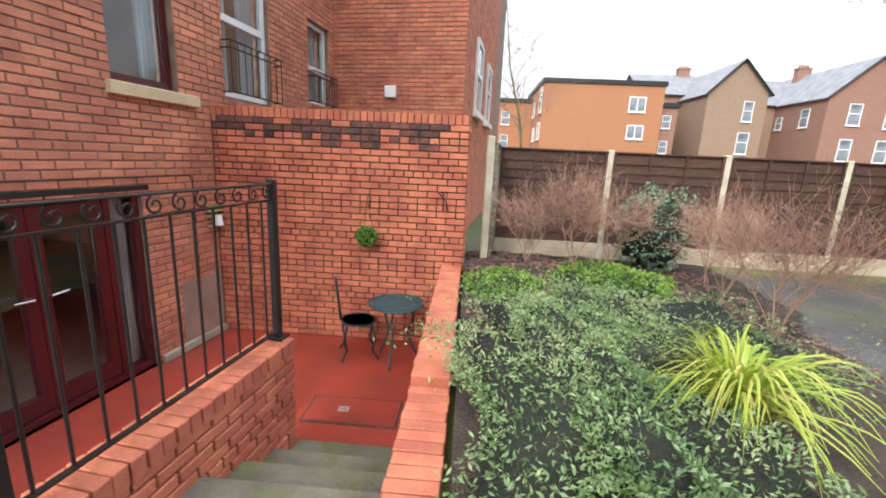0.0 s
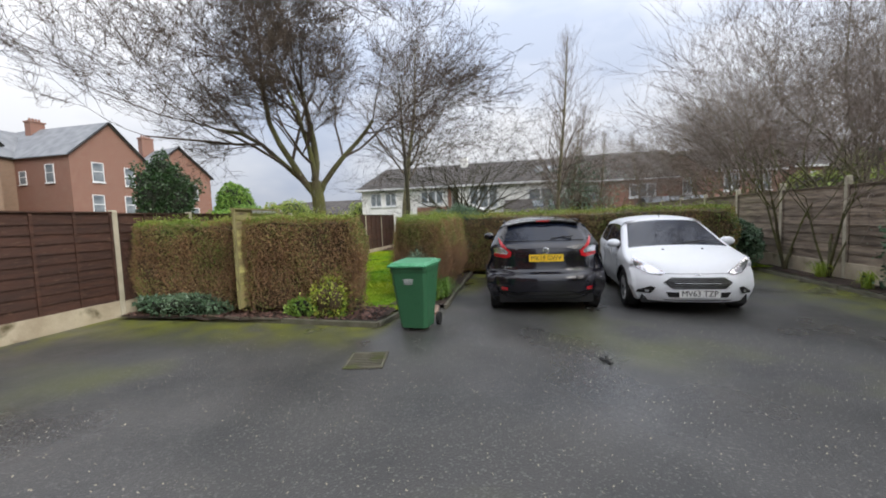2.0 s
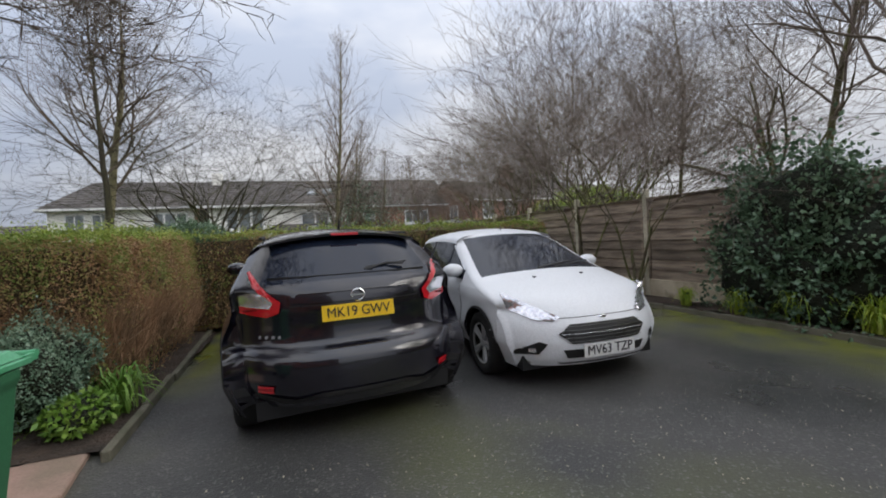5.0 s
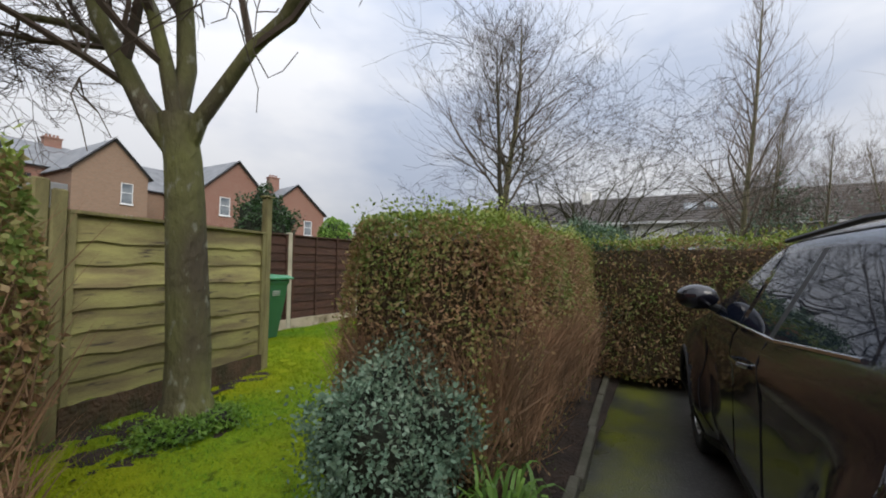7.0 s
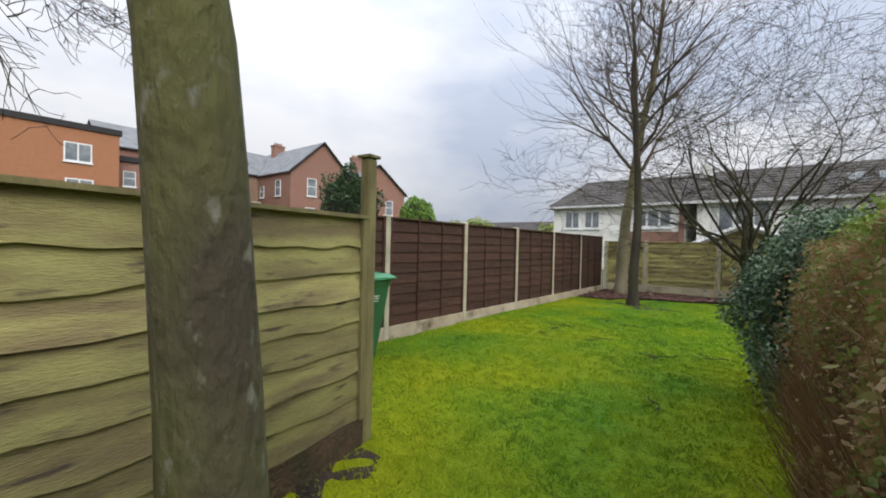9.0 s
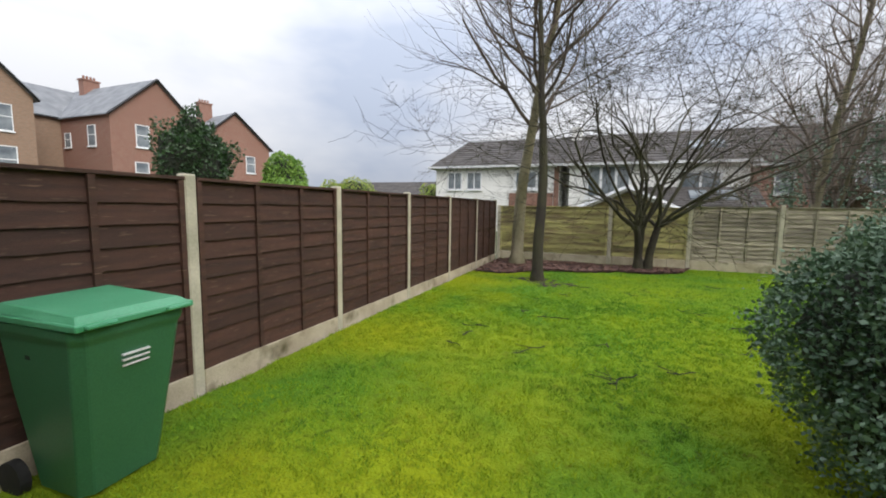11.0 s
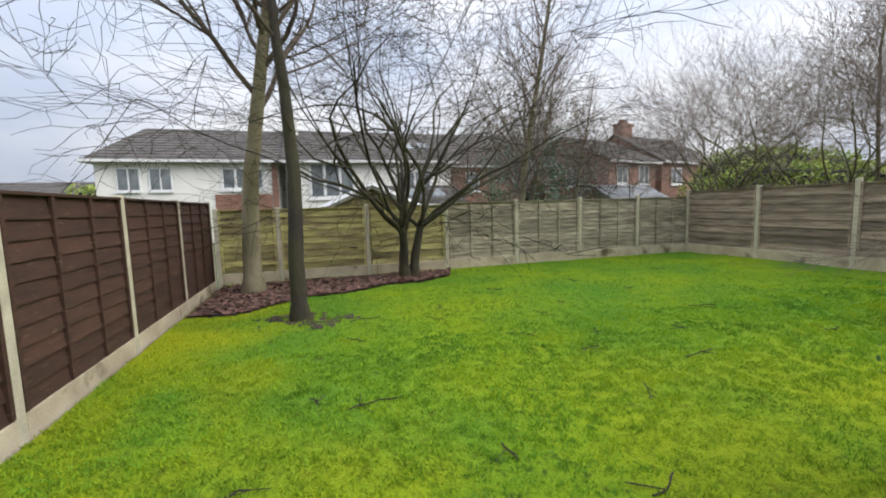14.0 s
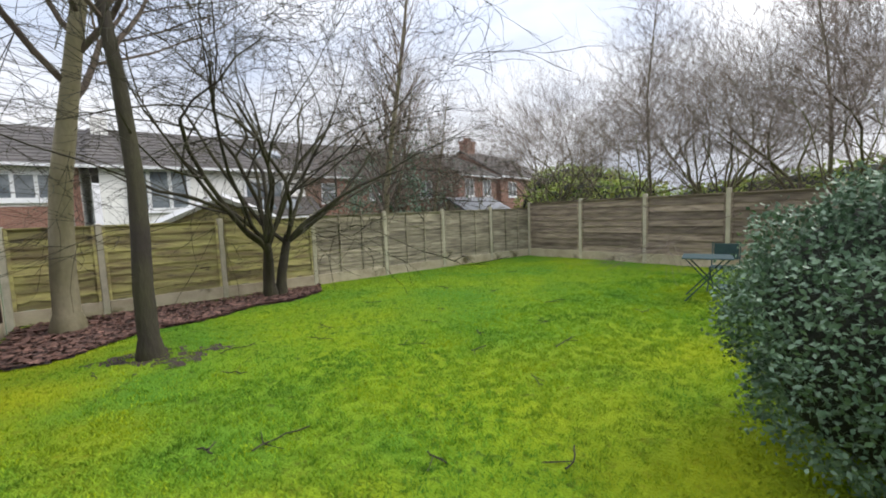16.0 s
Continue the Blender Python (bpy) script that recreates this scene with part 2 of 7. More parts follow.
M = {
    "asphalt": material("asphalt", (0.046, 0.047, 0.046), (0.082, 0.080, 0.076), 0.7, 0.42, 1.0, 60, spots=((0.085, 0.095, 0.028), 0.35, 0.56, 0.74), bump_dist=0.006),
    "lawn": material("mossy_lawn", (0.11, 0.26, 0.022), (0.24, 0.35, 0.014), 0.5, 0.95, 1.0, 45, spots=((0.06, 0.12, 0.012), 13.0, 0.55, 0.70), bump_dist=0.045),
    "earth": material("earth", (0.035, 0.026, 0.02), (0.075, 0.052, 0.038), 4, 0.95, 1.0, 35, bump_dist=0.04),
    "far_ground": material("far_ground", (0.06, 0.09, 0.03), (0.09, 0.10, 0.05), 0.2, 0.95, 0.4, 8),
    "brick": material("red_brick", (0.54, 0.185, 0.10), (0.38, 0.105, 0.065), 3.5, 0.72, 0.5, 70, vary=0.28, world_space=True),
    "brick_run": material("red_brick_far", (0.54, 0.185, 0.10), (0.38, 0.105, 0.065), 3.5, 0.72, 0.5, 70, vary=0.28, island=True, world_space=True),
    "brick_soft": material("orange_brick", (0.58, 0.24, 0.135), (0.42, 0.15, 0.10), 2.2, 0.78, 0.5, 60, vary=0.32, world_space=True),
    "brick_soft_run": material("orange_brick_far", (0.58, 0.24, 0.135), (0.42, 0.15, 0.10), 2.2, 0.78, 0.5, 60, vary=0.32, island=True, world_space=True),
    "brick_stained": material("soot_stained_brick", (0.05, 0.035, 0.032), (0.20, 0.07, 0.05), 9, 0.8, 0.5, 70, vary=0.5, world_space=True),
    "mortar": material("mortar", (0.16, 0.10, 0.075), (0.28, 0.20, 0.15), 5, 0.95, 0.5, 60),
    "mortar_dark": material("dark_mortar", (0.05, 0.035, 0.03), (0.12, 0.07, 0.05), 5, 0.95, 0.5, 60),
    "red_paint": material("red_painted_floor", (0.36, 0.055, 0.035), (0.25, 0.045, 0.03), 2.2, 0.35, 0.25, 50),
    "concrete": material("concrete", (0.42, 0.38, 0.30), (0.30, 0.28, 0.22), 3.5, 0.9, 0.5, 60, spots=((0.14, 0.16, 0.07), 3, 0.55, 0.8)),
    "post_concrete": material("post_concrete", (0.60, 0.55, 0.43), (0.44, 0.41, 0.31), 4, 0.9, 0.4, 70, world_space=True),
    "gravel_board": material("gravel_board", (0.58, 0.51, 0.38), (0.42, 0.35, 0.25), 3, 0.9, 0.4, 60, world_space=True, spots=((0.12, 0.10, 0.05), 2.5, 0.58, 0.72)),
    "slab": material("stone_slab", (0.16, 0.15, 0.11), (0.09, 0.085, 0.06), 3, 0.8, 0.5, 60, spots=((0.10, 0.12, 0.03), 4, 0.5, 0.7)),
    "kerb": material("kerb_concrete", (0.17, 0.155, 0.12), (0.10, 0.10, 0.065), 5, 0.9, 0.6, 60),
    "brown_wood": material("brown_stained_wood", (0.078, 0.034, 0.022), (0.048, 0.023, 0.016), 3, 0.75, 0.5, 40, stretch=(1, 1, 9), vary=0.35, world_space=True, spots=((0.15, 0.085, 0.055), 6, 0.60, 0.7)),
    "grey_wood": material("weathered_wood", (0.44, 0.39, 0.29), (0.20, 0.17, 0.13), 2.2, 0.85, 0.5, 30, stretch=(1, 1, 9), vary=0.55, world_space=True),
    "grey_brown_wood": material("grey_brown_weathered_wood", (0.33, 0.265, 0.20), (0.15, 0.115, 0.09), 2.0, 0.85, 0.5, 30, stretch=(1, 1, 9), vary=0.75, world_space=True),
    "green_wood": material("algae_green_wood", (0.48, 0.45, 0.17), (0.25, 0.20, 0.10), 1.6, 0.8, 0.6, 30, stretch=(1, 1, 6), vary=0.75, world_space=True, spots=((0.11, 0.085, 0.06), 3.6, 0.60, 0.70)),
    "gate_wood": material("green_gate_wood", (0.30, 0.27, 0.12), (0.20, 0.175, 0.08), 3, 0.8, 0.4, 40, stretch=(4, 4, 1), vary=0.2, world_space=True),
    "bark": material("mossy_bark", (0.085, 0.070, 0.045), (0.15, 0.155, 0.05), 2.2, 0.9, 1.0, 22, stretch=(1, 1, 0.5), bump_dist=0.03, spots=((0.22, 0.22, 0.16), 14, 0.60, 0.68)),
    "bark_dark": material("dark_bark", (0.030, 0.024, 0.018), (0.055, 0.052, 0.024), 3, 0.9, 0.9, 26, stretch=(1, 1, 0.35), bump_dist=0.02),
    "bark_pale": material("pale_bark", (0.26, 0.23, 0.15), (0.16, 0.145, 0.08), 2.0, 0.85, 0.6, 22, stretch=(1, 1, 0.5)),
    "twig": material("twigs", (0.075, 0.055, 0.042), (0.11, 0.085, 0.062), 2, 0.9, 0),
    # paler copy of the twigs: distance haze put into the colour
    "twig_far": material("twigs_far_haze", (0.16, 0.125, 0.105), (0.22, 0.18, 0.15), 2, 0.9, 0),
    "twig_pink": material("pink_brown_twigs", (0.36, 0.22, 0.16), (0.26, 0.15, 0.11), 2, 0.85, 0),
    "bin": material("green_bin_plastic", (0.038, 0.145, 0.068), (0.046, 0.165, 0.078), 2, 0.42, 0.08, 90),
    "bin_lid": material("faded_green_lid", (0.06, 0.30, 0.14), (0.10, 0.36, 0.19), 3, 0.38, 0.08, 90),
    "black": material("black_plastic", (0.012, 0.012, 0.013), None, 5, 0.5, 0.15, 90),
    "iron": material("black_painted_iron", (0.010, 0.010, 0.011), (0.018, 0.017, 0.016), 8, 0.35, 0.2, 90),
    "green_iron": material("dark_green_iron", (0.018, 0.05, 0.055), (0.03, 0.07, 0.072), 9, 0.6, 0.3, 80),
    "white": material("white_pvc", (0.78, 0.79, 0.80), (0.70, 0.71, 0.72), 3, 0.4, 0.05, 90),
    "render": material("white_render", (0.84, 0.83, 0.80), (0.77, 0.76, 0.73), 1.5, 0.9, 0.2, 40),
    "grey_roof": material("slate_roof", (0.15, 0.16, 0.175), (0.23, 0.24, 0.255), 1.2, 0.6, 0.3, 20, vary=0.2),
    "tile_roof": material("dark_tile_roof", (0.060, 0.055, 0.053), (0.095, 0.085, 0.080), 1.5, 0.8, 0.4, 20, vary=0.3, island=True),
    "maroon": material("maroon_frame", (0.085, 0.010, 0.014), (0.065, 0.010, 0.012), 4, 0.3, 0.05, 90),
    "stone": material("cream_stone_sill", (0.60, 0.50, 0.30), (0.50, 0.42, 0.26), 4, 0.8, 0.3, 60),
    "curtain": material("net_curtain", (0.55, 0.58, 0.58), (0.42, 0.45, 0.46), 3, 0.9, 0.1, 40, stretch=(12, 12, 0.5)),
    "room": material("room_wall", (0.24, 0.20, 0.16), (0.19, 0.16, 0.13), 2, 0.9, 0.1, 40),
    "room_floor": material("room_carpet", (0.34, 0.30, 0.24), (0.27, 0.24, 0.19), 2, 0.95, 0.2, 80),
    "rubber": material("tyre_rubber", (0.012, 0.012, 0.012), (0.020, 0.020, 0.019), 8, 0.85, 0.2, 60),
    "alloy": material("silver_alloy", (0.62, 0.63, 0.64), (0.55, 0.56, 0.57), 8, 0.35, 0.05, 90, metal=0.6),
    "chrome": material("chrome", (0.75, 0.76, 0.78), None, 8, 0.12, 0, 90, metal=1.0),
    "paint_dark": material("black_purple_metallic_paint", (0.008, 0.008, 0.013), (0.011, 0.010, 0.017), 2, 0.16, 0.0, 90, metal=0.0, coat=0.8),
    "paint_white": material("white_car_paint", (0.80, 0.82, 0.85), (0.78, 0.80, 0.83), 2, 0.42, 0.0, 90, coat=0.25),
    "red_lens": material("red_lens", (0.62, 0.012, 0.022), (0.50, 0.010, 0.018), 4, 0.12, 0.05, 60, coat=1.0),
    "clear_lens": material("clear_lens", (0.82, 0.82, 0.86), (0.62, 0.62, 0.68), 30, 0.10, 0.35, 40, metal=0.75, coat=1.0),
    "plate_yellow": material("yellow_plate", (0.85, 0.55, 0.01), None, 4, 0.35, 0, 60),
    "plate_white": material("white_plate", (0.80, 0.80, 0.78), None, 4, 0.35, 0, 60),
    "ink": material("black_lettering", (0.010, 0.010, 0.010), None, 4, 0.5, 0, 60),
    "moss_stone": material("pinkish_paving", (0.38, 0.25, 0.20), (0.25, 0.19, 0.14), 3, 0.85, 0.4, 60),
    "hedge_stem": material("hedge_stems", (0.34, 0.20, 0.11), (0.22, 0.14, 0.08), 3, 0.85, 0),
    "far_brick": brick_material("far_red_brick", (0.27, 0.13, 0.095), (0.215, 0.095, 0.07), (0.30, 0.22, 0.17)),
    "far_orange": brick_material("far_orange_brick", (0.37, 0.15, 0.07), (0.32, 0.125, 0.06), (0.38, 0.22, 0.13)),
    "far_brown": brick_material("far_brown_brick", (0.30, 0.19, 0.13), (0.24, 0.155, 0.105), (0.25, 0.2, 0.15)),
    "litter": material("leaf_litter", (0.24, 0.13, 0.10), (0.08, 0.045, 0.038), 9, 0.8, 0.3, 60, vary=0.9, island=True),
    "blade": leaf_material("grass_blades", [(0.07, 0.17, 0.02), (0.16, 0.35, 0.035), (0.25, 0.42, 0.028), (0.36, 0.46, 0.018)], 0.8, 0.2),
    "hedge_leaf": leaf_material("hedge_leaves", [(0.15, 0.24, 0.05), (0.28, 0.34, 0.09), (0.36, 0.27, 0.12), (0.44, 0.27, 0.14), (0.26, 0.14, 0.08)], 0.6, 0.35),
    "hedge_green": leaf_material("hedge_top_leaves", [(0.14, 0.23, 0.035), (0.27, 0.36, 0.06), (0.36, 0.36, 0.09)]),
    "dark_leaf": leaf_material("dark_evergreen_leaves", [(0.05, 0.10, 0.052), (0.11, 0.19, 0.11), (0.21, 0.31, 0.19)], 0.35, 0.06),
    "blue_leaf": leaf_material("blue_green_leaves", [(0.09, 0.16, 0.10), (0.16, 0.26, 0.175), (0.26, 0.34, 0.24)], 0.5, 0.1),
    "cover_leaf": leaf_material("ground_cover_leaves", [(0.07, 0.13, 0.05), (0.15, 0.25, 0.10), (0.24, 0.34, 0.15), (0.36, 0.40, 0.20)], 0.5, 0.12),
    "lime_leaf": leaf_material("lime_strap_leaves", [(0.20, 0.32, 0.03), (0.36, 0.46, 0.05), (0.52, 0.50, 0.12)], 0.4, 0.25),
    "mid_leaf": leaf_material("mid_green_leaves", [(0.08, 0.17, 0.025), (0.15, 0.29, 0.04), (0.27, 0.40, 0.07)], 0.5, 0.15),
    "ivy": leaf_material("ivy_leaves", [(0.020, 0.05, 0.016), (0.04, 0.085, 0.025)], 0.4, 0.08),
    "hedge_core": material("hedge_inside", (0.12, 0.075, 0.045), (0.06, 0.05, 0.025), 6, 0.95, 0.8, 25, bump_dist=0.05),
    # near-black: the shade deep among the leaves, put into the colour
    "dark_core": material("bush_inside_shade", (0.012, 0.018, 0.010), (0.022, 0.024, 0.014), 6, 0.95, 0.8, 25, bump_dist=0.05),
}
M["pane"] = glass_material("window_glass")


def overlay(m, colour, bands, patch_scale, strength=0.8, lo=0.42, hi=0.62):
    """Mix a second growth (moss) into a surface along stretches of the plan; a band is (axis, full, gone, other axis from, to)."""
    n, l = m.node_tree.nodes, m.node_tree.links
    bs = n["Principled BSDF"]
    src = bs.inputs["Base Color"].links[0].from_socket
    geo, sep = n.new("ShaderNodeNewGeometry"), n.new("ShaderNodeSeparateXYZ")
    l.new(geo.outputs["Position"], sep.inputs[0])
    total = None
    for axis, full, gone, p, q in bands:
        g = n.new("ShaderNodeMapRange")
        g.interpolation_type = "SMOOTHSTEP"
        g.inputs["From Min"].default_value, g.inputs["From Max"].default_value = gone, full
        l.new(sep.outputs[axis], g.inputs["Value"])
        a = n.new("ShaderNodeMapRange")
        a.interpolation_type = "SMOOTHSTEP"
        a.inputs["From Min"].default_value, a.inputs["From Max"].default_value = p - 0.4, p
        l.new(sep.outputs[1 - axis], a.inputs["Value"])
        b = n.new("ShaderNodeMapRange")
        b.interpolation_type = "SMOOTHSTEP"
        b.inputs["From Min"].default_value, b.inputs["From Max"].default_value = q + 0.4, q
        l.new(sep.outputs[1 - axis], b.inputs["Value"])
        x, y = n.new("ShaderNodeMath"), n.new("ShaderNodeMath")
        x.operation = y.operation = "MULTIPLY"
        l.new(g.outputs[0], x.inputs[0])
        l.new(a.outputs[0], x.inputs[1])
        l.new(x.outputs[0], y.inputs[0])
        l.new(b.outputs[0], y.inputs[1])
        if total:
            w = n.new("ShaderNodeMath")
            w.operation = "MAXIMUM"
            l.new(total, w.inputs[0])
            l.new(y.outputs[0], w.inputs[1])
            total = w.outputs[0]
        else:
            total = y.outputs[0]
    nz = n.new("ShaderNodeTexNoise")
    nz.inputs["Scale"].default_value, nz.inputs["Detail"].default_value = patch_scale, 6
    l.new(geo.outputs["Position"], nz.inputs["Vector"])
    r = n.new("ShaderNodeMapRange")
    r.inputs["From Min"].default_value, r.inputs["From Max"].default_value, r.inputs["To Max"].default_value = lo, hi, strength
    l.new(nz.outputs[0], r.inputs["Value"])
    k = n.new("ShaderNodeMath")
    k.operation = "MULTIPLY"
    l.new(total, k.inputs[0])
    l.new(r.outputs[0], k.inputs[1])
    mx = n.new("ShaderNodeMix")
    mx.data_type = "RGBA"
    l.new(k.outputs[0], mx.inputs[0])
    l.new(src, mx.inputs[6])
    mx.inputs[7].default_value = (*colour, 1)
    l.new(mx.outputs[2], bs.inputs["Base Color"])


overlay(M["asphalt"], (0.17, 0.185, 0.022), [(1, -5.9, -4.4, 0, 16), (0, 8.7, 7.3, 1.9, 6.8), (1, 6.8, 5.9, 3, 8.7), (0, 12.0, 10.8, 0.9, 1.0), (0, 2.9, 3.6, 0.5, 3), (1, 0.5, 0.1, 1.2, 3.2)], 2.2, 0.95, 0.32, 0.58)
overlay(M["lawn"], (0.42, 0.44, 0.012), [(0, 15.5, 19.5, -6, 7), (1, 5.8, 4.3, 13, 22)], 0.7, 0.65, 0.36, 0.66)
overlay(M["blade"], (0.40, 0.42, 0.014), [(0, 15.5, 19.5, -6, 7), (1, 5.8, 4.3, 13, 22)], 0.7, 0.6, 0.38, 0.62)
M["car_glass"] = material("dark_car_glass", (0.010, 0.014, 0.026), None, 4, 0.02, 0.0, 60, coat=0.0)
for key in ("lawn", "blade"):
    M[key].node_tree.nodes["Principled BSDF"].inputs["Specular IOR Level"].default_value = 0.12


def wet_chippings(m):
    """Stone chippings rolled into the tar, and films of water where the surface lies low."""
    n, l = m.node_tree.nodes, m.node_tree.links
    bs = n["Principled BSDF"]
    geo = n.new("ShaderNodeNewGeometry")
    vo = n.new("ShaderNodeTexVoronoi")
    vo.inputs["Scale"].default_value = 75
    l.new(geo.outputs["Position"], vo.inputs["Vector"])
    sep = n.new("ShaderNodeSeparateColor")
    l.new(vo.outputs["Color"], sep.inputs[0])
    pick = n.new("ShaderNodeMapRange")
    pick.inputs["From Min"].default_value, pick.inputs["From Max"].default_value, pick.inputs["To Max"].default_value = 0.84, 0.97, 0.7
    l.new(sep.outputs[0], pick.inputs["Value"])
    src = bs.inputs["Base Color"].links[0].from_socket
    mx = n.new("ShaderNodeMix")
    mx.data_type = "RGBA"
    l.new(pick.outputs[0], mx.inputs[0])
    l.new(src, mx.inputs[6])
    mx.inputs[7].default_value = (0.16, 0.157, 0.148, 1)
    l.new(mx.outputs[2], bs.inputs["Base Color"])
    wet = n.new("ShaderNodeTexNoise")
    wet.inputs["Scale"].default_value, wet.inputs["Detail"].default_value = 0.42, 7
    l.new(geo.outputs["Position"], wet.inputs["Vector"])
    ro = n.new("ShaderNodeMapRange")
    ro.inputs["From Min"].default_value, ro.inputs["From Max"].default_value = 0.40, 0.62
    ro.inputs["To Min"].default_value, ro.inputs["To Max"].default_value = 0.62, 0.24
    l.new(wet.outputs[0], ro.inputs["Value"])
    l.new(ro.outputs[0], bs.inputs["Roughness"])
    bump = bs.inputs["Normal"].links[0].from_node
    st = n.new("ShaderNodeMapRange")
    st.inputs["From Min"].default_value, st.inputs["From Max"].default_value = 0.42, 0.62
    st.inputs["To Min"].default_value, st.inputs["To Max"].default_value = 1.0, 0.35
    l.new(wet.outputs[0], st.inputs["Value"])
    l.new(st.outputs[0], bump.inputs["Strength"])
    b2 = n.new("ShaderNodeBump")
    b2.inputs["Distance"].default_value = 0.004
    l.new(st.outputs[0], b2.inputs["Strength"])
    l.new(vo.outputs["Distance"], b2.inputs["Height"])
    l.new(bump.outputs[0], b2.inputs["Normal"])
    l.new(b2.outputs[0], bs.inputs["Normal"])


wet_chippings(M["asphalt"])
M["far_pane"] = material("far_window_glass", (0.10, 0.12, 0.14), (0.30, 0.33, 0.35), 0.8, 0.12, 0.0, 60)


# ---- makers ----
def box(bm, x0, x1, y0, y1, z0, z1, m=None, mat=0):
    c = [Vector((x, y, z)) for z in (z0, z1) for y in (y0, y1) for x in (x0, x1)]
    v = [bm.verts.new(m @ p if m else p) for p in c]
    for f in ((0, 2, 3, 1), (4, 5, 7, 6), (0, 1, 5, 4), (2, 6, 7, 3), (0, 4, 6, 2), (1, 3, 7, 5)):
        bm.faces.new([v[i] for i in f]).material_index = mat


def tube(bm, a, b, r0, r1=None, n=8, cap=True):
    a, b = Vector(a), Vector(b)
    d = (b - a).normalized()
    u = d.cross(Vector((0, 0, 1)) if abs(d.z) < 0.9 else Vector((1, 0, 0))).normalized()
    w = d.cross(u)
    r1 = r0 if r1 is None else r1
    rings = [[bm.verts.new(p + (u * math.cos(t) + w * math.sin(t)) * r) for t in (2 * math.pi * k / n for k in range(n))] for p, r in ((a, r0), (b, r1))]
    for k in range(n):
        bm.faces.new((rings[0][k], rings[0][(k + 1) % n], rings[1][(k + 1) % n], rings[1][k]))
    if cap:
        bm.faces.new(rings[0][::-1])
        bm.faces.new(rings[1])


def path_tube(bm, pts, r, n=6):
    for a, b in zip(pts[:-1], pts[1:]):
        tube(bm, a, b, r, r, n)


def mesh_from(name, bm, material_, smooth=False):
    me = bpy.data.meshes.new(name)
    bmesh.ops.recalc_face_normals(bm, faces=bm.faces)
    bm.to_mesh(me)
    bm.free()
    for mm in (material_ if isinstance(material_, (list, tuple)) else [material_]):
        me.materials.append(M[mm])
    if smooth:
        me.shade_smooth()
    return me


def part(name, bm, material_, parent=None, label="", smooth=False, bevel=0.0, kind=""):
    if bevel:
        bmesh.ops.bevel(bm, geom=bm.edges[:], offset=bevel, segments=1, affect="EDGES", clamp_overlap=True)
    ob = new(name, mesh_from(name, bm, material_, smooth))
    ob.parent = parent
    return tagged(ob, label, kind=kind)


def boxpart(name, dims, material_, parent, label="", bevel=0.0):
    bm = bmesh.new()
    box(bm, *dims)
    return part(name, bm, material_, parent, label, bevel=bevel)


def thing(name, label, category, m=None, group=""):
    ob = new(name)
    if m is not None:
        ob.matrix_world = m
    return tagged(ob, label, category, group)


def flat(name, pts, z, material_, thick=0.1, kind="structure", label=""):
    """A sheet with thickness over a plan outline."""
    bm = bmesh.new()
    top = [bm.verts.new((x, y, z)) for x, y in pts]
    bot = [bm.verts.new((x, y, z - thick)) for x, y in pts]
    bm.faces.new(top)
    bm.faces.new(bot[::-1])
    for i in range(len(pts)):
        j = (i + 1) % len(pts)
        bm.faces.new((top[i], bot[i], bot[j], top[j]))
    ob = part(name, bm, material_, None, label)
    tagged(ob, kind=kind)
    return ob


def raw(name, verts, faces, material_, parent=None, kind="", smooth=False, label=""):
    me = bpy.data.meshes.new(name)
    me.from_pydata(verts, [], faces)
    me.materials.append(M[material_])
    if smooth:
        me.shade_smooth()
    ob = new(name, me)
    ob.parent = parent
    return tagged(ob, label, kind=kind)


def leaves(name, sampler, count, size, material_, parent, seed, aspect=1.8, droop=0.3, kind=""):
    """Many small folded leaves at sampled places; sampler gives place and outward way."""
    rnd = random.Random(seed)
    verts, faces = [], []
    for _ in range(count):
        p, nrm = sampler(rnd)
        d = Vector((rnd.gauss(0, 1), rnd.gauss(0, 1), rnd.gauss(0, 1) - droop)).normalized()
        d = (d + nrm * 0.6).normalized()
        s = d.cross(Vector((rnd.gauss(0, 1), rnd.gauss(0, 1), rnd.gauss(0, 1)))).normalized()
        k = size * rnd.uniform(0.6, 1.3)
        b = len(verts)
        tip = p + d * k * aspect
        mid = p + d * k * aspect * 0.5
        verts += [p, mid + s * k * 0.5, tip, mid - s * k * 0.5]
        faces += [(b, b + 1, b + 2, b + 3)]
    return raw(name, [tuple(v) for v in verts], faces, material_, parent, kind)


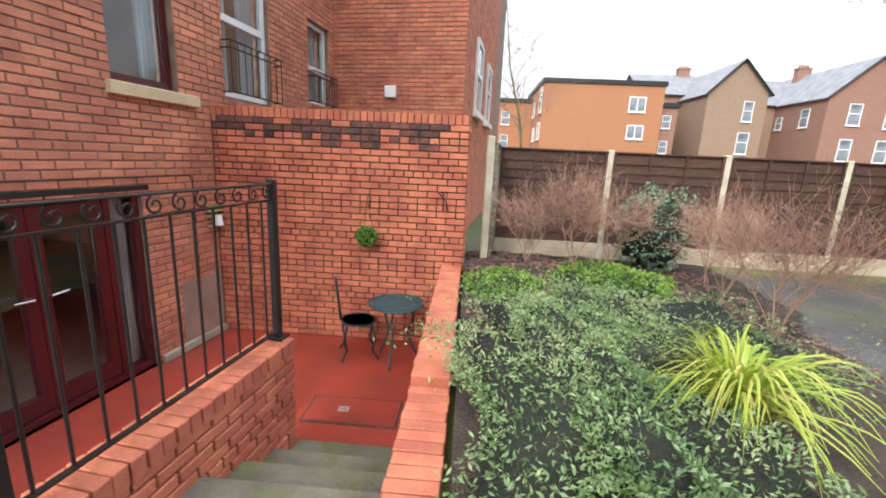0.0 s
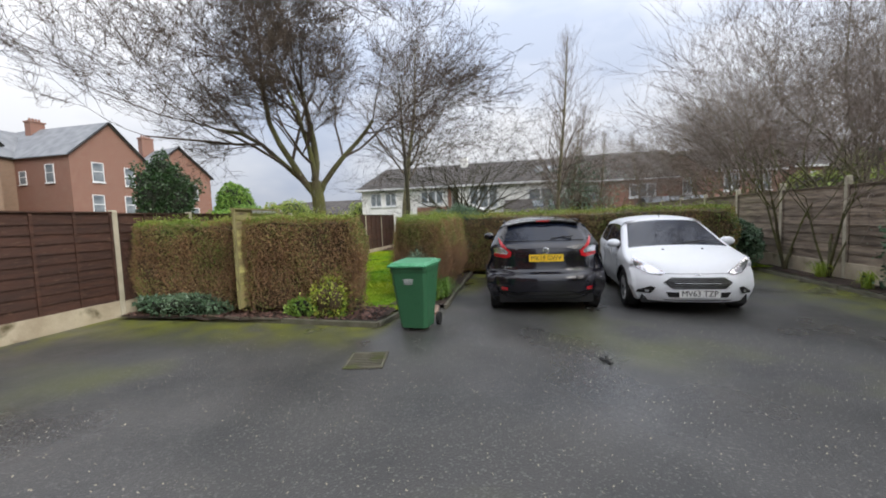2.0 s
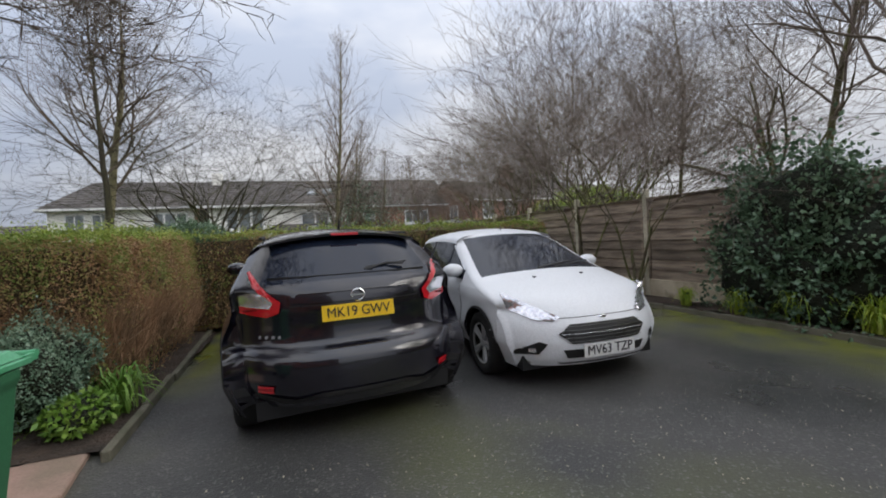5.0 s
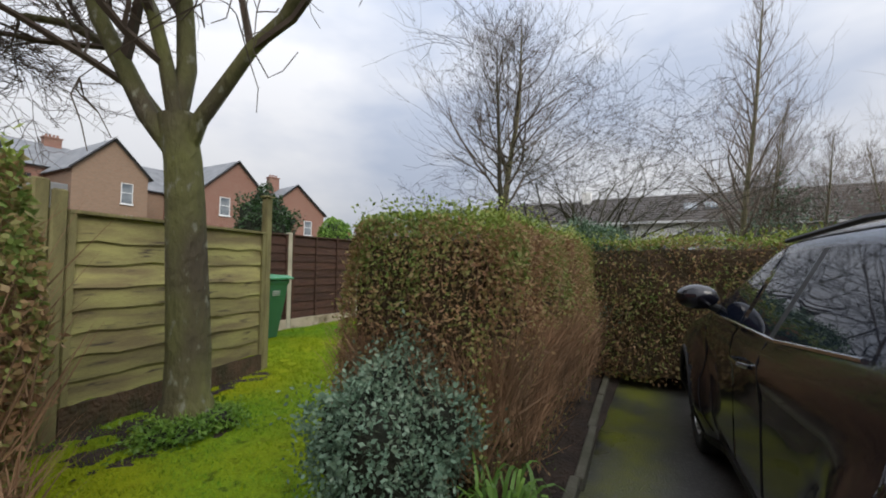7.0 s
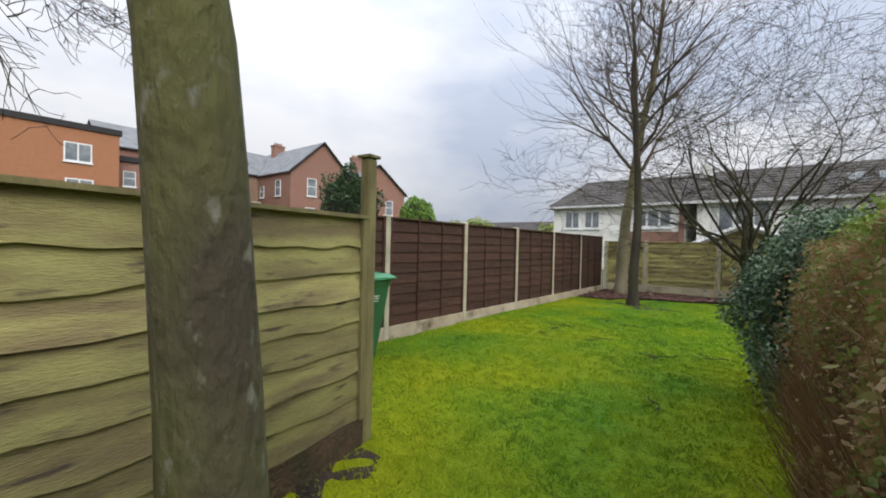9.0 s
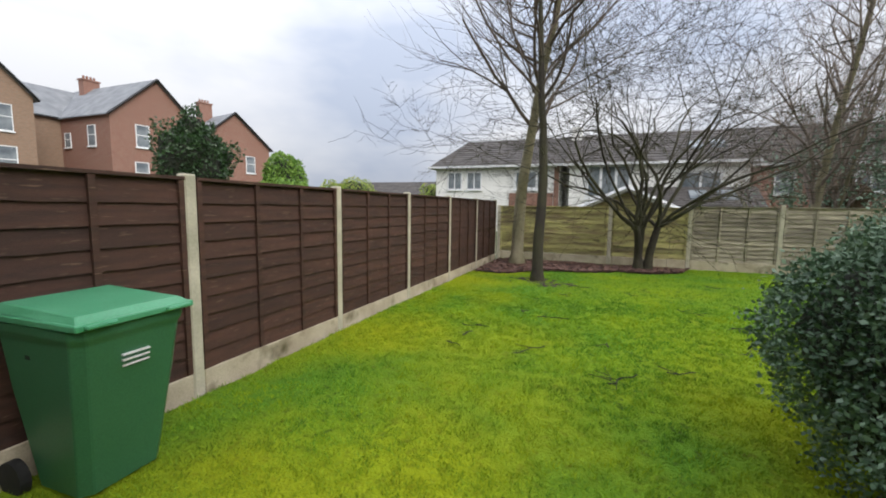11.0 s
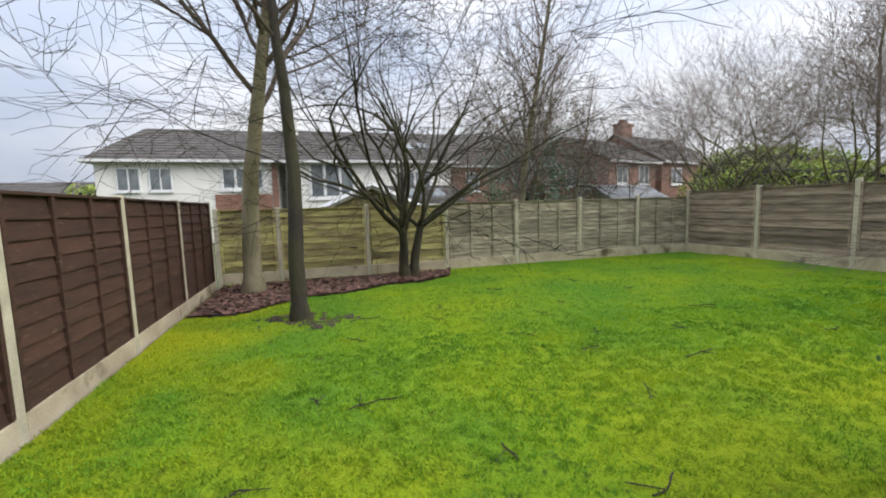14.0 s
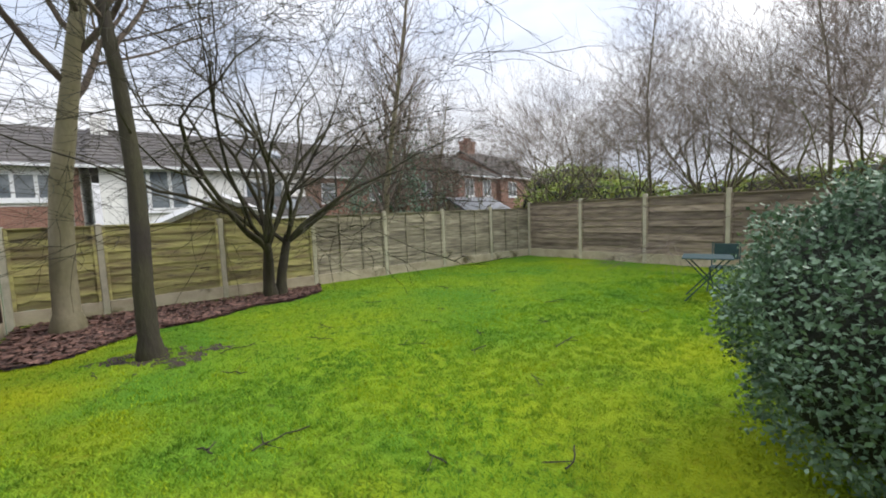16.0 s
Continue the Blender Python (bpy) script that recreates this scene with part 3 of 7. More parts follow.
# ---- trees ----
def tree_mesh(seed, height, trunk_r, fork, spread, levels=5, limbs=5, gnarl=0.12, up=0.35, stems=1, lean=0.0, twig_r=0.004, kids=4, trunk_sides=12, leader=0, reach=0.4, fork_spread=0, extra=0):
    """Tapered limbs that branch; two vertex lists, limbs and twigs."""
    rnd, rnd2 = random.Random(seed), random.Random(seed + 500)
    big, fine = ([], []), ([], [])

    def limb(store, pts, rs, n):
        """One continuous tapered tube through the points."""
        vs, fs = store
        base = len(vs)
        d0 = (pts[1] - pts[0]).normalized()
        u = d0.cross(Vector((0.3, 1, 0.2))).normalized()
        for i, p in enumerate(pts):
            d = (pts[min(i + 1, len(pts) - 1)] - pts[max(i - 1, 0)]).normalized()
            u = (u - d * u.dot(d)).normalized()
            w = d.cross(u)
            for k in range(n):
                t = 2 * math.pi * k / n
                q = p + (u * math.cos(t) + w * math.sin(t)) * rs[i]
                vs.append((q.x, q.y, q.z))
        for i in range(len(pts) - 1):
            for k in range(n):
                a, b = base + i * n + k, base + i * n + (k + 1) % n
                fs.append((a, b, b + n, a + n))

    def grow(p, d, length, r, level):
        steps = 6 if level < 2 else 4 if level < 4 else 3
        pts = [p.copy()]
        store = big if level < 1 or (level == 1 and not leader) else fine
        n = trunk_sides if level == 0 else 6 if level == 1 else 4 if level == 2 else 3
        lead = leader and level == 0
        if lead:
            steps = 14
        r_end = r * (0.5 if level else 0.12 if leader else 0.75)
        q, way = p.copy(), d.copy()
        rr = [r]
        for i in range(steps):
            g = gnarl * (0.25 if level == 0 else 1)
            way = (way + Vector((rnd.gauss(0, g), rnd.gauss(0, g), rnd.gauss(0, g) + up * 0.16 * (level > 0)))).normalized()
            q2 = q + way * (length / steps)
            ra, rb = r + (r_end - r) * i / steps, r + (r_end - r) * (i + 1) / steps
            q = q2
            pts.append(q.copy())
            rr.append(rb)
        if level == 0:
            pts[0:0] = [p - d * 0.35, p - d * 0.15, p - d * 0.02]
            rr[0:0] = [r * 1.5, r * 1.3, r * 1.08]
            limb(store, pts, rr, n)
            pts, rr = pts[3:], rr[3:]
        else:
            limb(store, pts, rr, n)
        if extra and level >= 3:
            for _ in range(extra):
                q = pts[rnd2.randint(1, len(pts) - 1)]
                w = (way * 0.5 + Vector((rnd2.gauss(0, 0.7), rnd2.gauss(0, 0.7), rnd2.gauss(0.1, 0.5)))).normalized()
                tw = [q]
                for _ in range(3):
                    q = q + w * rnd2.uniform(0.05, 0.12)
                    w = (w + Vector((rnd2.gauss(0, 0.4), rnd2.gauss(0, 0.4), rnd2.gauss(0.05, 0.4)))).normalized()
                    tw.append(q)
                limb(fine, tw, [0.0035, 0.003, 0.0025, 0.002], 3)
        if level >= levels:
            return
        if lead:
            for j in range(limbs):
                f = leader + (0.98 - leader) * (j + rnd.random()) / limbs
                k = min(int(f * steps), steps - 1)
                t = j * 2.4 + rnd.uniform(-0.4, 0.4)
                a = spread * rnd.uniform(0.8, 1.2)
                nd = (Vector((math.cos(t), math.sin(t), 0)) * math.sin(a) + Vector((0, 0, 1)) * math.cos(a)).normalized()
                grow(pts[k].lerp(pts[k + 1], f * steps - k if f * steps - k < 1 else 0.5), nd, length * reach * (1.08 - f) * rnd.uniform(0.7, 1.15) + 0.2, max(rr[k] * 0.42, twig_r), 1 if length > 4 else 2)
            return
        m = limbs if level == 0 else kids
        for j in range(m):
            f = rnd.uniform(0.35, 1.0) if level else rnd.uniform(0.8, 1.0)
            if j == 0:
                f = 1.0
            k = min(int(f * steps), steps)
            base = pts[k]
            side = Vector((rnd.gauss(0, 1), rnd.gauss(0, 1), 0)).normalized()
            if level == 0:
                t = 2 * math.pi * (j + rnd.uniform(-0.25, 0.25)) / m
                side = Vector((math.cos(t), math.sin(t), 0))
            sp = fork_spread if level == 0 and fork_spread else spread
            a = sp * rnd.uniform(0.6, 1.2) if j else sp * 0.3
            nd = (way * math.cos(a) + side * math.sin(a)).normalized()
            grow(base, nd, length * (rnd.uniform(0.55, 0.85) if level else (height - fork) / max(length, 0.1) * rnd.uniform(0.4, 0.55)), max(rr[k] * rnd.uniform(0.45, 0.7), twig_r), level + 1)

    for s in range(stems):
        t = 2 * math.pi * s / stems + 0.4
        off = Vector((math.cos(t), math.sin(t), 0)) * (trunk_r * 1.2 if stems > 1 else 0)
        d = Vector((math.cos(t) * lean, math.sin(t) * lean, 1)).normalized()
        r = trunk_r * (rnd.uniform(0.5, 0.9) if stems > 1 else 1)
        grow(off + Vector((0, 0, 0.22)), d, fork, r, 0)
    return big, fine


def tree(name, label, place, seed, height, trunk_r, fork, spread, bark="bark", twig="twig", **k):
    t = thing(name, label, "tree", pose(*place))
    big, fine = tree_mesh(seed, height, trunk_r, fork, spread, **k)
    raw("trunk", *big, bark, t, smooth=True)
    raw("crown", *fine, twig, t, kind="stuff")
    return t


# ---- ground ----
TERR = (-3.6, 0.72, -1.75, 4.85)


def ground_sheet():
    """One sheet to the horizon, with the sunken terrace left open."""
    xs = [-600, -60, -12, TERR[0], TERR[1], 30, 90, 800]
    ys = [-600, -60, -12, TERR[2], TERR[3], 30, 120, 800]
    bm = bmesh.new()
    g = [[bm.verts.new((x, y, -0.03)) for x in xs] for y in ys]
    for j in range(len(ys) - 1):
        for i in range(len(xs) - 1):
            if not (i == 3 and j == 3):
                bm.faces.new((g[j][i], g[j][i + 1], g[j + 1][i + 1], g[j + 1][i]))
    return tagged(part("ground", bm, "far_ground"), kind="structure")


ground_sheet()


def relief(name, x0, x1, y0, y1, step, height, material_, inside=lambda x, y: True, kind="structure", skirt=None):
    """A gently uneven surface over a plan, cut to an outline."""
    nx, ny = int((x1 - x0) / step), int((y1 - y0) / step)
    verts, faces, idx = [], [], {}
    for j in range(ny + 1):
        for i in range(nx + 1):
            x, y = x0 + i * step, y0 + j * step
            idx[i, j] = len(verts)
            verts.append((x, y, height(x, y)))
    for j in range(ny):
        for i in range(nx):
            if inside(x0 + (i + 0.5) * step, y0 + (j + 0.5) * step):
                faces.append((idx[i, j], idx[i + 1, j], idx[i + 1, j + 1], idx[i, j + 1]))
    return raw(name, verts, faces, material_, None, kind, smooth=True)


def n2(x, y, s, seed=0.0):
    return noise.noise((x * s, y * s, seed))


relief("car_park", 0.72, 16.0, -7.2, 7.0, 0.25, lambda x, y: 0.0 + 0.012 * n2(x, y, 0.35), "asphalt")


def lawn_in(x, y):
    if x < 14.3:
        return y > 2.0 + (0.0 if x > 10.9 else 1.2) and x > 9.4 or (9.7 < x < 11.2 and y > 1.75)
    return True


LAWN_Z = 0.1


def lawn_h(x, y):
    k = min(1, max(0, (x - 10) / 6))
    base = 0.04 + 0.08 * k
    return base + 0.018 * n2(x, y, 0.9) + 0.012 * n2(x, y, 3.1, 4)


relief("lawn", 9.4, 24.6, -6.1, 6.85, 0.12, lawn_h, "lawn", lawn_in)


def bed_h(x, y):
    k = max(0, min(1, (5.2 - x) / 3.2)) * max(0, min(1, (7 - y) / 2.0))
    return 0.02 + 0.24 * k + 0.05 * n2(x, y, 1.5) + 0.03 * n2(x, y, 5)


def bed_in(x, y):
    edge = 2.9 + (y - 0.5) * 0.5 + 0.15 * math.sin(y * 3)
    return y > 0.55 and x < min(edge, 5.0)


relief("flower_bed", 0.86, 5.2, 0.5, 6.75, 0.1, bed_h, "earth", bed_in)
relief("hedge_bed", 8.75, 9.85, 1.85, 6.7, 0.1, lambda x, y: 0.05 + 0.04 * n2(x, y, 3), "earth")
relief("side_bed", 1.0, 16.0, -7.4, -6.0, 0.1, lambda x, y: 0.06 + 0.05 * n2(x, y, 2.5), "earth")
relief("car_side_bed", 10.0, 14.4, 1.1, 2.1, 0.1, lambda x, y: 0.05 + 0.04 * n2(x, y, 3), "earth")
relief("soil_patch", 9.9, 12.3, 3.2, 4.7, 0.025, lambda x, y: lawn_h(x, y) + 0.002 + 0.016 * n2(x, y, 6), "earth",
       lambda x, y: y > 4.12 + 0.167 * (x - 10) - 0.16 * n2(x, y, 3) - 0.05 * n2(x, y, 14) or math.hypot(x - 10.7, y - 3.85) < 0.38 + 0.25 * n2(x, y, 3, 3) + 0.08 * n2(x, y, 14))
def bed_edge(y):
    """Where the leaf-strewn bed meets the lawn."""
    e = 21.6 if y > 6.2 else 21.6 + 0.62 * (6.2 - y) if y > 4.8 else 22.47 + 0.33 * (4.8 - y) if y > 2.0 else 23.4 + 3.2 * (2.0 - y)
    return e + 0.10 * math.sin(y * 4)


relief("tree_bed", 20.8, 24.4, 0.8, 6.75, 0.1, lambda x, y: lawn_h(x, y) + 0.012 + 0.012 * n2(x, y, 9), "earth",
       lambda x, y: x > bed_edge(y))
relief("tree_ring", 20.2, 21.8, 4.2, 5.8, 0.04, lambda x, y: lawn_h(x, y) + 0.004 + 0.012 * n2(x, y, 6), "earth",
       lambda x, y: math.hypot((x - 20.9) * 1.1, y - 4.95) < 0.42 + 0.5 * n2(x, y, 2.2, 3) + 0.3 * n2(x, y, 9))


def kerb_run(a, b, n, w=0.06, h=0.075):
    a, b = Vector((*a, 0)), Vector((*b, 0))
    d = (b - a) / n
    ang = math.degrees(math.atan2(d.y, d.x))
    k = thing("kerb", "weathered mossy concrete edging along the planting", "kerb", pose(a.x, a.y, 0, 0, 0, ang))
    me = None
    for i in range(n):
        if me is None:
            bm = bmesh.new()
            box(bm, 0.004, d.length - 0.004, -w / 2, w / 2, -0.1, h)
            bmesh.ops.bevel(bm, geom=bm.edges[:], offset=0.008, segments=1, affect="EDGES")
            me = mesh_from("edging", bm, "kerb")
        e = new("edging", me)
        e.parent = k
        e.matrix_local = pose(i * d.length, 0.012 * math.sin(i * 2.3), 0.006 * math.sin(i * 1.7), 0, 0, 0)
    return k


kerb_run((9.02, 6.7), (8.66, 1.8), 6)
kerb_run((8.66, 1.8), (9.58, 1.66), 1)
kerb_run((9.9, 1.05), (14.3, 1.24), 5)
kerb_run((1.0, -6.15), (14.8, -5.8), 14)


# ---- fences ----
def board_run(parent, length, z0, z1, count, material_, seed, y=0.0, lap=0.03, wavy=0.012):
    """Overlapping boards with uneven lower edges, each of its own."""
    rnd = random.Random(seed)
    h = (z1 - z0) / count
    for i in range(count):
        bm = bmesh.new()
        n = 10
        lows = [z0 + i * h - lap * 0.5 + rnd.uniform(-wavy, wavy) for _ in range(n + 1)]
        rows = []
        for k in range(n + 1):
            x = length * k / n
            rows.append([bm.verts.new((x, y - 0.032, lows[k])), bm.verts.new((x, y - 0.006, z0 + (i + 1) * h + lap * 0.3)),
                         bm.verts.new((x, y + 0.000, z0 + (i + 1) * h + lap * 0.3)), bm.verts.new((x, y - 0.016, lows[k]))])
        for k in range(n):
            for q in range(4):
                bm.faces.new((rows[k][q], rows[k][(q + 1) % 4], rows[k + 1][(q + 1) % 4], rows[k + 1][q]))
        bm.faces.new(rows[0])
        bm.faces.new(rows[-1][::-1])
        part("board", bm, material_, parent)


def fence_panel(label, length, z0, z1, count, material_, seed, battens=3, batten_material=None, cap=True, group="", wavy=0.012, name="fence_panel"):
    t = thing(name, label, "fence panel", None, group)
    board_run(t, length, z0 + 0.01, z1 - 0.03, count, material_, seed, wavy=wavy)
    bmat = batten_material or material_
    for i in range(battens + 2):
        x = 0.0 + (length - 0.045) * i / (battens + 1)
        boxpart("batten", (x, x + 0.042, -0.05, -0.024, z0 + 0.005, z1 - 0.022), bmat, t)
    if cap:
        boxpart("cap", (0, length, -0.056, 0.02, z1 - 0.02, z1 + 0.004), bmat, t)
    return t


def post(x, y, ang, z1, z0=-0.2, w=0.1, label="pale concrete slotted fence post with dirt streaks", group="", material_="post_concrete"):
    t = thing("fence_post", label, "fence post", pose(x, y, 0, 0, 0, ang), group)
    bm = bmesh.new()
    box(bm, -w / 2, w / 2, -w / 2, w / 2, z0, z1)
    bmesh.ops.bevel(bm, geom=bm.edges[:], offset=0.012, segments=1, affect="EDGES")
    part("shaft", bm, material_, t)
    return t


def fence_line(a, step, count, z_base, z_top, ang, kinds, group, gravel=0.28, post_extra=0.03, skip_posts=()):
    """Posts and panels from a, in the direction ang; boards face the local -y side."""
    line = thing("fence", FENCES[group], "fence")
    ux, uy = math.cos(radians(ang)), math.sin(radians(ang))
    protos = {}
    for i in range(count + 1):
        x, y = a[0] + ux * step * i, a[1] + uy * step * i
        zt = z_top(i) if callable(z_top) else z_top
        zb = z_base(i) if callable(z_base) else z_base
        if i not in skip_posts:
            po = post(x, y, ang, zt + post_extra, zb - 0.25)
            po.parent = line
            del po["category"]
        if i == count:
            break
        key = kinds(i) if callable(kinds) else kinds
        m = pose(x + ux * 0.052, y + uy * 0.052, zb, 0, 0, ang)
        L = step - 0.104
        if key not in protos:
            label, mat_, n, bat, wav = STYLES[key]
            protos[key] = fence_panel(label, L, gravel, zt - zb, n, mat_, len(protos) * 7 + 3 + int(a[0]), bat, wavy=wav)
            protos[key].parent = line
            del protos[key]["category"]
            protos[key].matrix_world = m
        else:
            copy_thing(protos[key], m)
        if gravel:
            gb = thing("gravel_board", "dirty cream concrete gravel board under the fence panel", "gravel board", m)
            gb.parent = line
            del gb["category"]
            boxpart("panel", (0, L, -0.045, 0.01, -0.15, gravel - 0.006), "gravel_board", gb, bevel=0.006)


FENCES = {
    "north fence by the car park": "dark brown panel fence with concrete posts along the car park",
    "north fence by the lawn": "dark brown panel fence with concrete posts along the lawn",
    "east fence": "green and grey panel fence with concrete posts behind the lawn",
    "south fence": "weathered grey wide-board fence with concrete posts",
}
STYLES = {
    "brown": ("dark brown stained overlap fence panel with thin battens", "brown_wood", 10, 2, 0.006),
    "green": ("algae green waney board fence panel", "green_wood", 9, 0, 0.022),
    "grey": ("weathered grey overlap fence panel", "grey_wood", 12, 2, 0.010),
    "grey_wide": ("weathered wide board grey-brown fence panel", "grey_brown_wood", 8, 0, 0.006),
}
NY = 6.86
fence_line((1.31, NY), 1.93, 4, lambda i: 0.02, 1.88, 0, "brown", "north fence by the car park")
fence_line((9.026, NY), 1.66, 1, lambda i: 0.0, 1.86, 0, "brown", "north fence by the lawn", skip_posts=(0, 1))
fence_line((10.682, NY), 1.93, 7, lambda i: 0.0, 1.86, 0, "brown", "north fence by the lawn")
EX = 24.56
fence_line((EX, 6.80), 1.22, 1, lambda i: 0.1, 1.72, -90, "green", "east fence", gravel=0.26)
fence_line((EX, 5.58), 1.93, 6, lambda i: 0.1, lambda i: 1.72 + 0.02 * i, -90, lambda i: "green" if i < 2 else "grey", "east fence", gravel=0.26, skip_posts=(0,))
fence_line((24.46, -5.87), 1.94, 12, lambda i: 0.12, lambda i: 1.93 + 0.03 * min(i, 5), 180 + 3.6, "grey_wide", "south fence", gravel=0.26)

# end post and return of the north fence
post(1.14, 5.55, 0, 1.98, -0.2, 0.11, "tall pale concrete end post with streaks", "north fence by the car park posts")
rt = fence_panel("old slatted trellis panel between the concrete posts", 1.2, 0.2, 1.9, 8, "grey_wood", 91, 1, name="trellis")
rt.matrix_world = pose(1.2, 5.62, 0, 0, 0, 84)


# ---- hedges and bushes ----
def hedge(label, x0, x1, y0, y1, z0, z1, count, seed, top="hedge_green", side="hedge_leaf", size=0.028, bare=0.0, ragged=0.35):
    """A clipped hedge: twiggy inside, stems and leaves over it."""
    t = thing("hedge", label, "hedge", pose((x0 + x1) / 2, (y0 + y1) / 2, z0))
    hx, hy, h = (x1 - x0) / 2, (y1 - y0) / 2, z1 - z0

    def worn(p):
        """Rounds the corners and lets the mass swell and sink."""
        ax, ay, az = min(1, abs(p.x) / hx) ** 5, min(1, abs(p.y) / hy) ** 5, max(0, min(1, p.z / h)) ** 5
        k = 1 + ragged * 0.30 * noise.noise(p * 1.5 + Vector((seed, 0, 0)))
        return Vector((p.x - math.copysign(min(0.16, hx * 0.4) * ragged * (ay + az) * ax, p.x), p.y * k - math.copysign(0.14 * ragged * (ax + az) * ay, p.y),
                       p.z * (1 + ragged * 0.07 * noise.noise(p * 2.2 + Vector((0, seed, 0)))) - 0.13 * ragged * (ax + ay) * az))
    bm = bmesh.new()
    nx, ny, nz = max(4, int(hx * 2 / 0.18)), max(3, int(hy * 2 / 0.18)), max(4, int(h / 0.18))
    inset = 0.10

    def wall(p, q, r, na, nb):
        g = [[bm.verts.new(p + (q - p) * (i / na) + (r - p) * (j / nb)) for i in range(na + 1)] for j in range(nb + 1)]
        for j in range(nb):
            for i in range(na):
                bm.faces.new((g[j][i], g[j][i + 1], g[j + 1][i + 1], g[j + 1][i]))
    X, Y, Z = hx - inset, hy - inset, h - inset
    V = Vector
    zb = 0.12
    wall(V((-X, -Y, zb)), V((X, -Y, zb)), V((-X, -Y, Z)), nx, nz)
    wall(V((X, Y, zb)), V((-X, Y, zb)), V((X, Y, Z)), nx, nz)
    wall(V((-X, Y, zb)), V((-X, -Y, zb)), V((-X, Y, Z)), ny, nz)
    wall(V((X, -Y, zb)), V((X, Y, zb)), V((X, -Y, Z)), ny, nz)
    wall(V((-X, -Y, Z)), V((X, -Y, Z)), V((-X, Y, Z)), nx, ny)
    bmesh.ops.remove_doubles(bm, verts=bm.verts[:], dist=0.001)
    for v in bm.verts:
        k = noise.noise(v.co * 2.3 + V((seed, 0, 0))) * 0.09
        v.co += V((v.co.x / max(hx, 0.1), v.co.y / max(hy, 0.1), v.co.z / h * 0.6)) * k
        v.co = worn(v.co * (1 - 0.06 * ragged))
    part("inside", bm, "hedge_core", t, smooth=True)
    areas = [hy * 2 * h, hy * 2 * h, hx * 2 * h, hx * 2 * h]

    def side_s(r):
        k = r.choices(range(4), areas)[0]
        u, w = r.uniform(-1, 1), r.uniform(0.04 if bare == 0 else bare * r.random(), 1)
        d = abs(r.gauss(0, 0.06)) - (0.07 * r.random() if r.random() < 0.12 else 0)
        bulge = 0.10 * noise.noise((u * 3 + k * 7 + seed, w * 3, 0.3)) - d
        if k < 2:
            s = 1 if k else -1
            return worn(V((s * (hx + bulge), u * hy, w * h))), V((s, 0, 0))
        s = 1 if k == 3 else -1
        return worn(V((u * hx, s * (hy + bulge), w * h))), V((0, s, 0))

    def top_s(r):
        x, y = r.uniform(-hx, hx), r.uniform(-hy, hy)
        return worn(V((x, y, h + 0.07 * noise.noise((x * 2, y * 2, seed)) - abs(r.gauss(0, 0.03)) + (0.13 * r.random() ** 2 if r.random() < 0.25 else 0)))), V((0, 0, 1))

    leaves("side_foliage", side_s, count, size, side, t, seed, kind="stuff")
    leaves("top_foliage", top_s, int(count * 0.35 * max(0.3, hx * hy * 4 / (sum(areas) / 4) * 0.6)), size, top, t, seed + 1, kind="stuff")
    # bare stems showing through
    rnd = random.Random(seed)
    vs, fs = [], []
    for _ in range(int(sum(areas) * (60 + 800 * bare))):
        p, nrm = side_s(rnd)
        p = V((p.x * 0.985, p.y * 0.985, p.z * (0.8 if rnd.random() > bare else 0.45)))
        q = p + V((rnd.gauss(0, 0.10), rnd.gauss(0, 0.10), rnd.uniform(0.12, 0.4))) + nrm * 0.03
        sd = V((rnd.gauss(0, 1), rnd.gauss(0, 1), 0)).normalized() * rnd.uniform(0.0025, 0.006)
        b = len(vs)
        vs += [tuple(p - sd), tuple(p + sd), tuple(q), tuple(p + nrm * 0.006)]
        fs += [(b, b + 1, b + 2), (b + 1, b + 3, b + 2), (b + 3, b, b + 2)]
    raw("stem_mass", vs, fs, "hedge_stem", t, kind="stuff")
    return t


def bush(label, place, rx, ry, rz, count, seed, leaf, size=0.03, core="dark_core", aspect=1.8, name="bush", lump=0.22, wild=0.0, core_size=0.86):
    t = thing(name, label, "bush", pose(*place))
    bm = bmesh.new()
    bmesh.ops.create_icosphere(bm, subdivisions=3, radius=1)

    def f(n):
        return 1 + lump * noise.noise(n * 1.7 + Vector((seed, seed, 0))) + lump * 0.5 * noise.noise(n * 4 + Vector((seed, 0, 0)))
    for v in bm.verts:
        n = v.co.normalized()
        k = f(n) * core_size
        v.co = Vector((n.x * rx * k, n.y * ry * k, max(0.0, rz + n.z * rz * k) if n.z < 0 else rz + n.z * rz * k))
    # a solid filling whose dark colour stands in for shade between the leaves
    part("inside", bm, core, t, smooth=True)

    def s(r):
        n = Vector((r.gauss(0, 1), r.gauss(0, 1), r.gauss(0.15, 1))).normalized()
        k = f(n) * (1 - abs(r.gauss(0, 0.07)) + (0.06 * r.random() if r.random() < 0.15 else 0) + (wild * r.random() ** 2 if r.random() < 0.35 else 0))
        return Vector((n.x * rx * k, n.y * ry * k, max(0.02, rz + n.z * rz * k))), n
    leaves("foliage", s, count, size, leaf, t, seed, aspect, 0.0, kind="stuff")
    return t


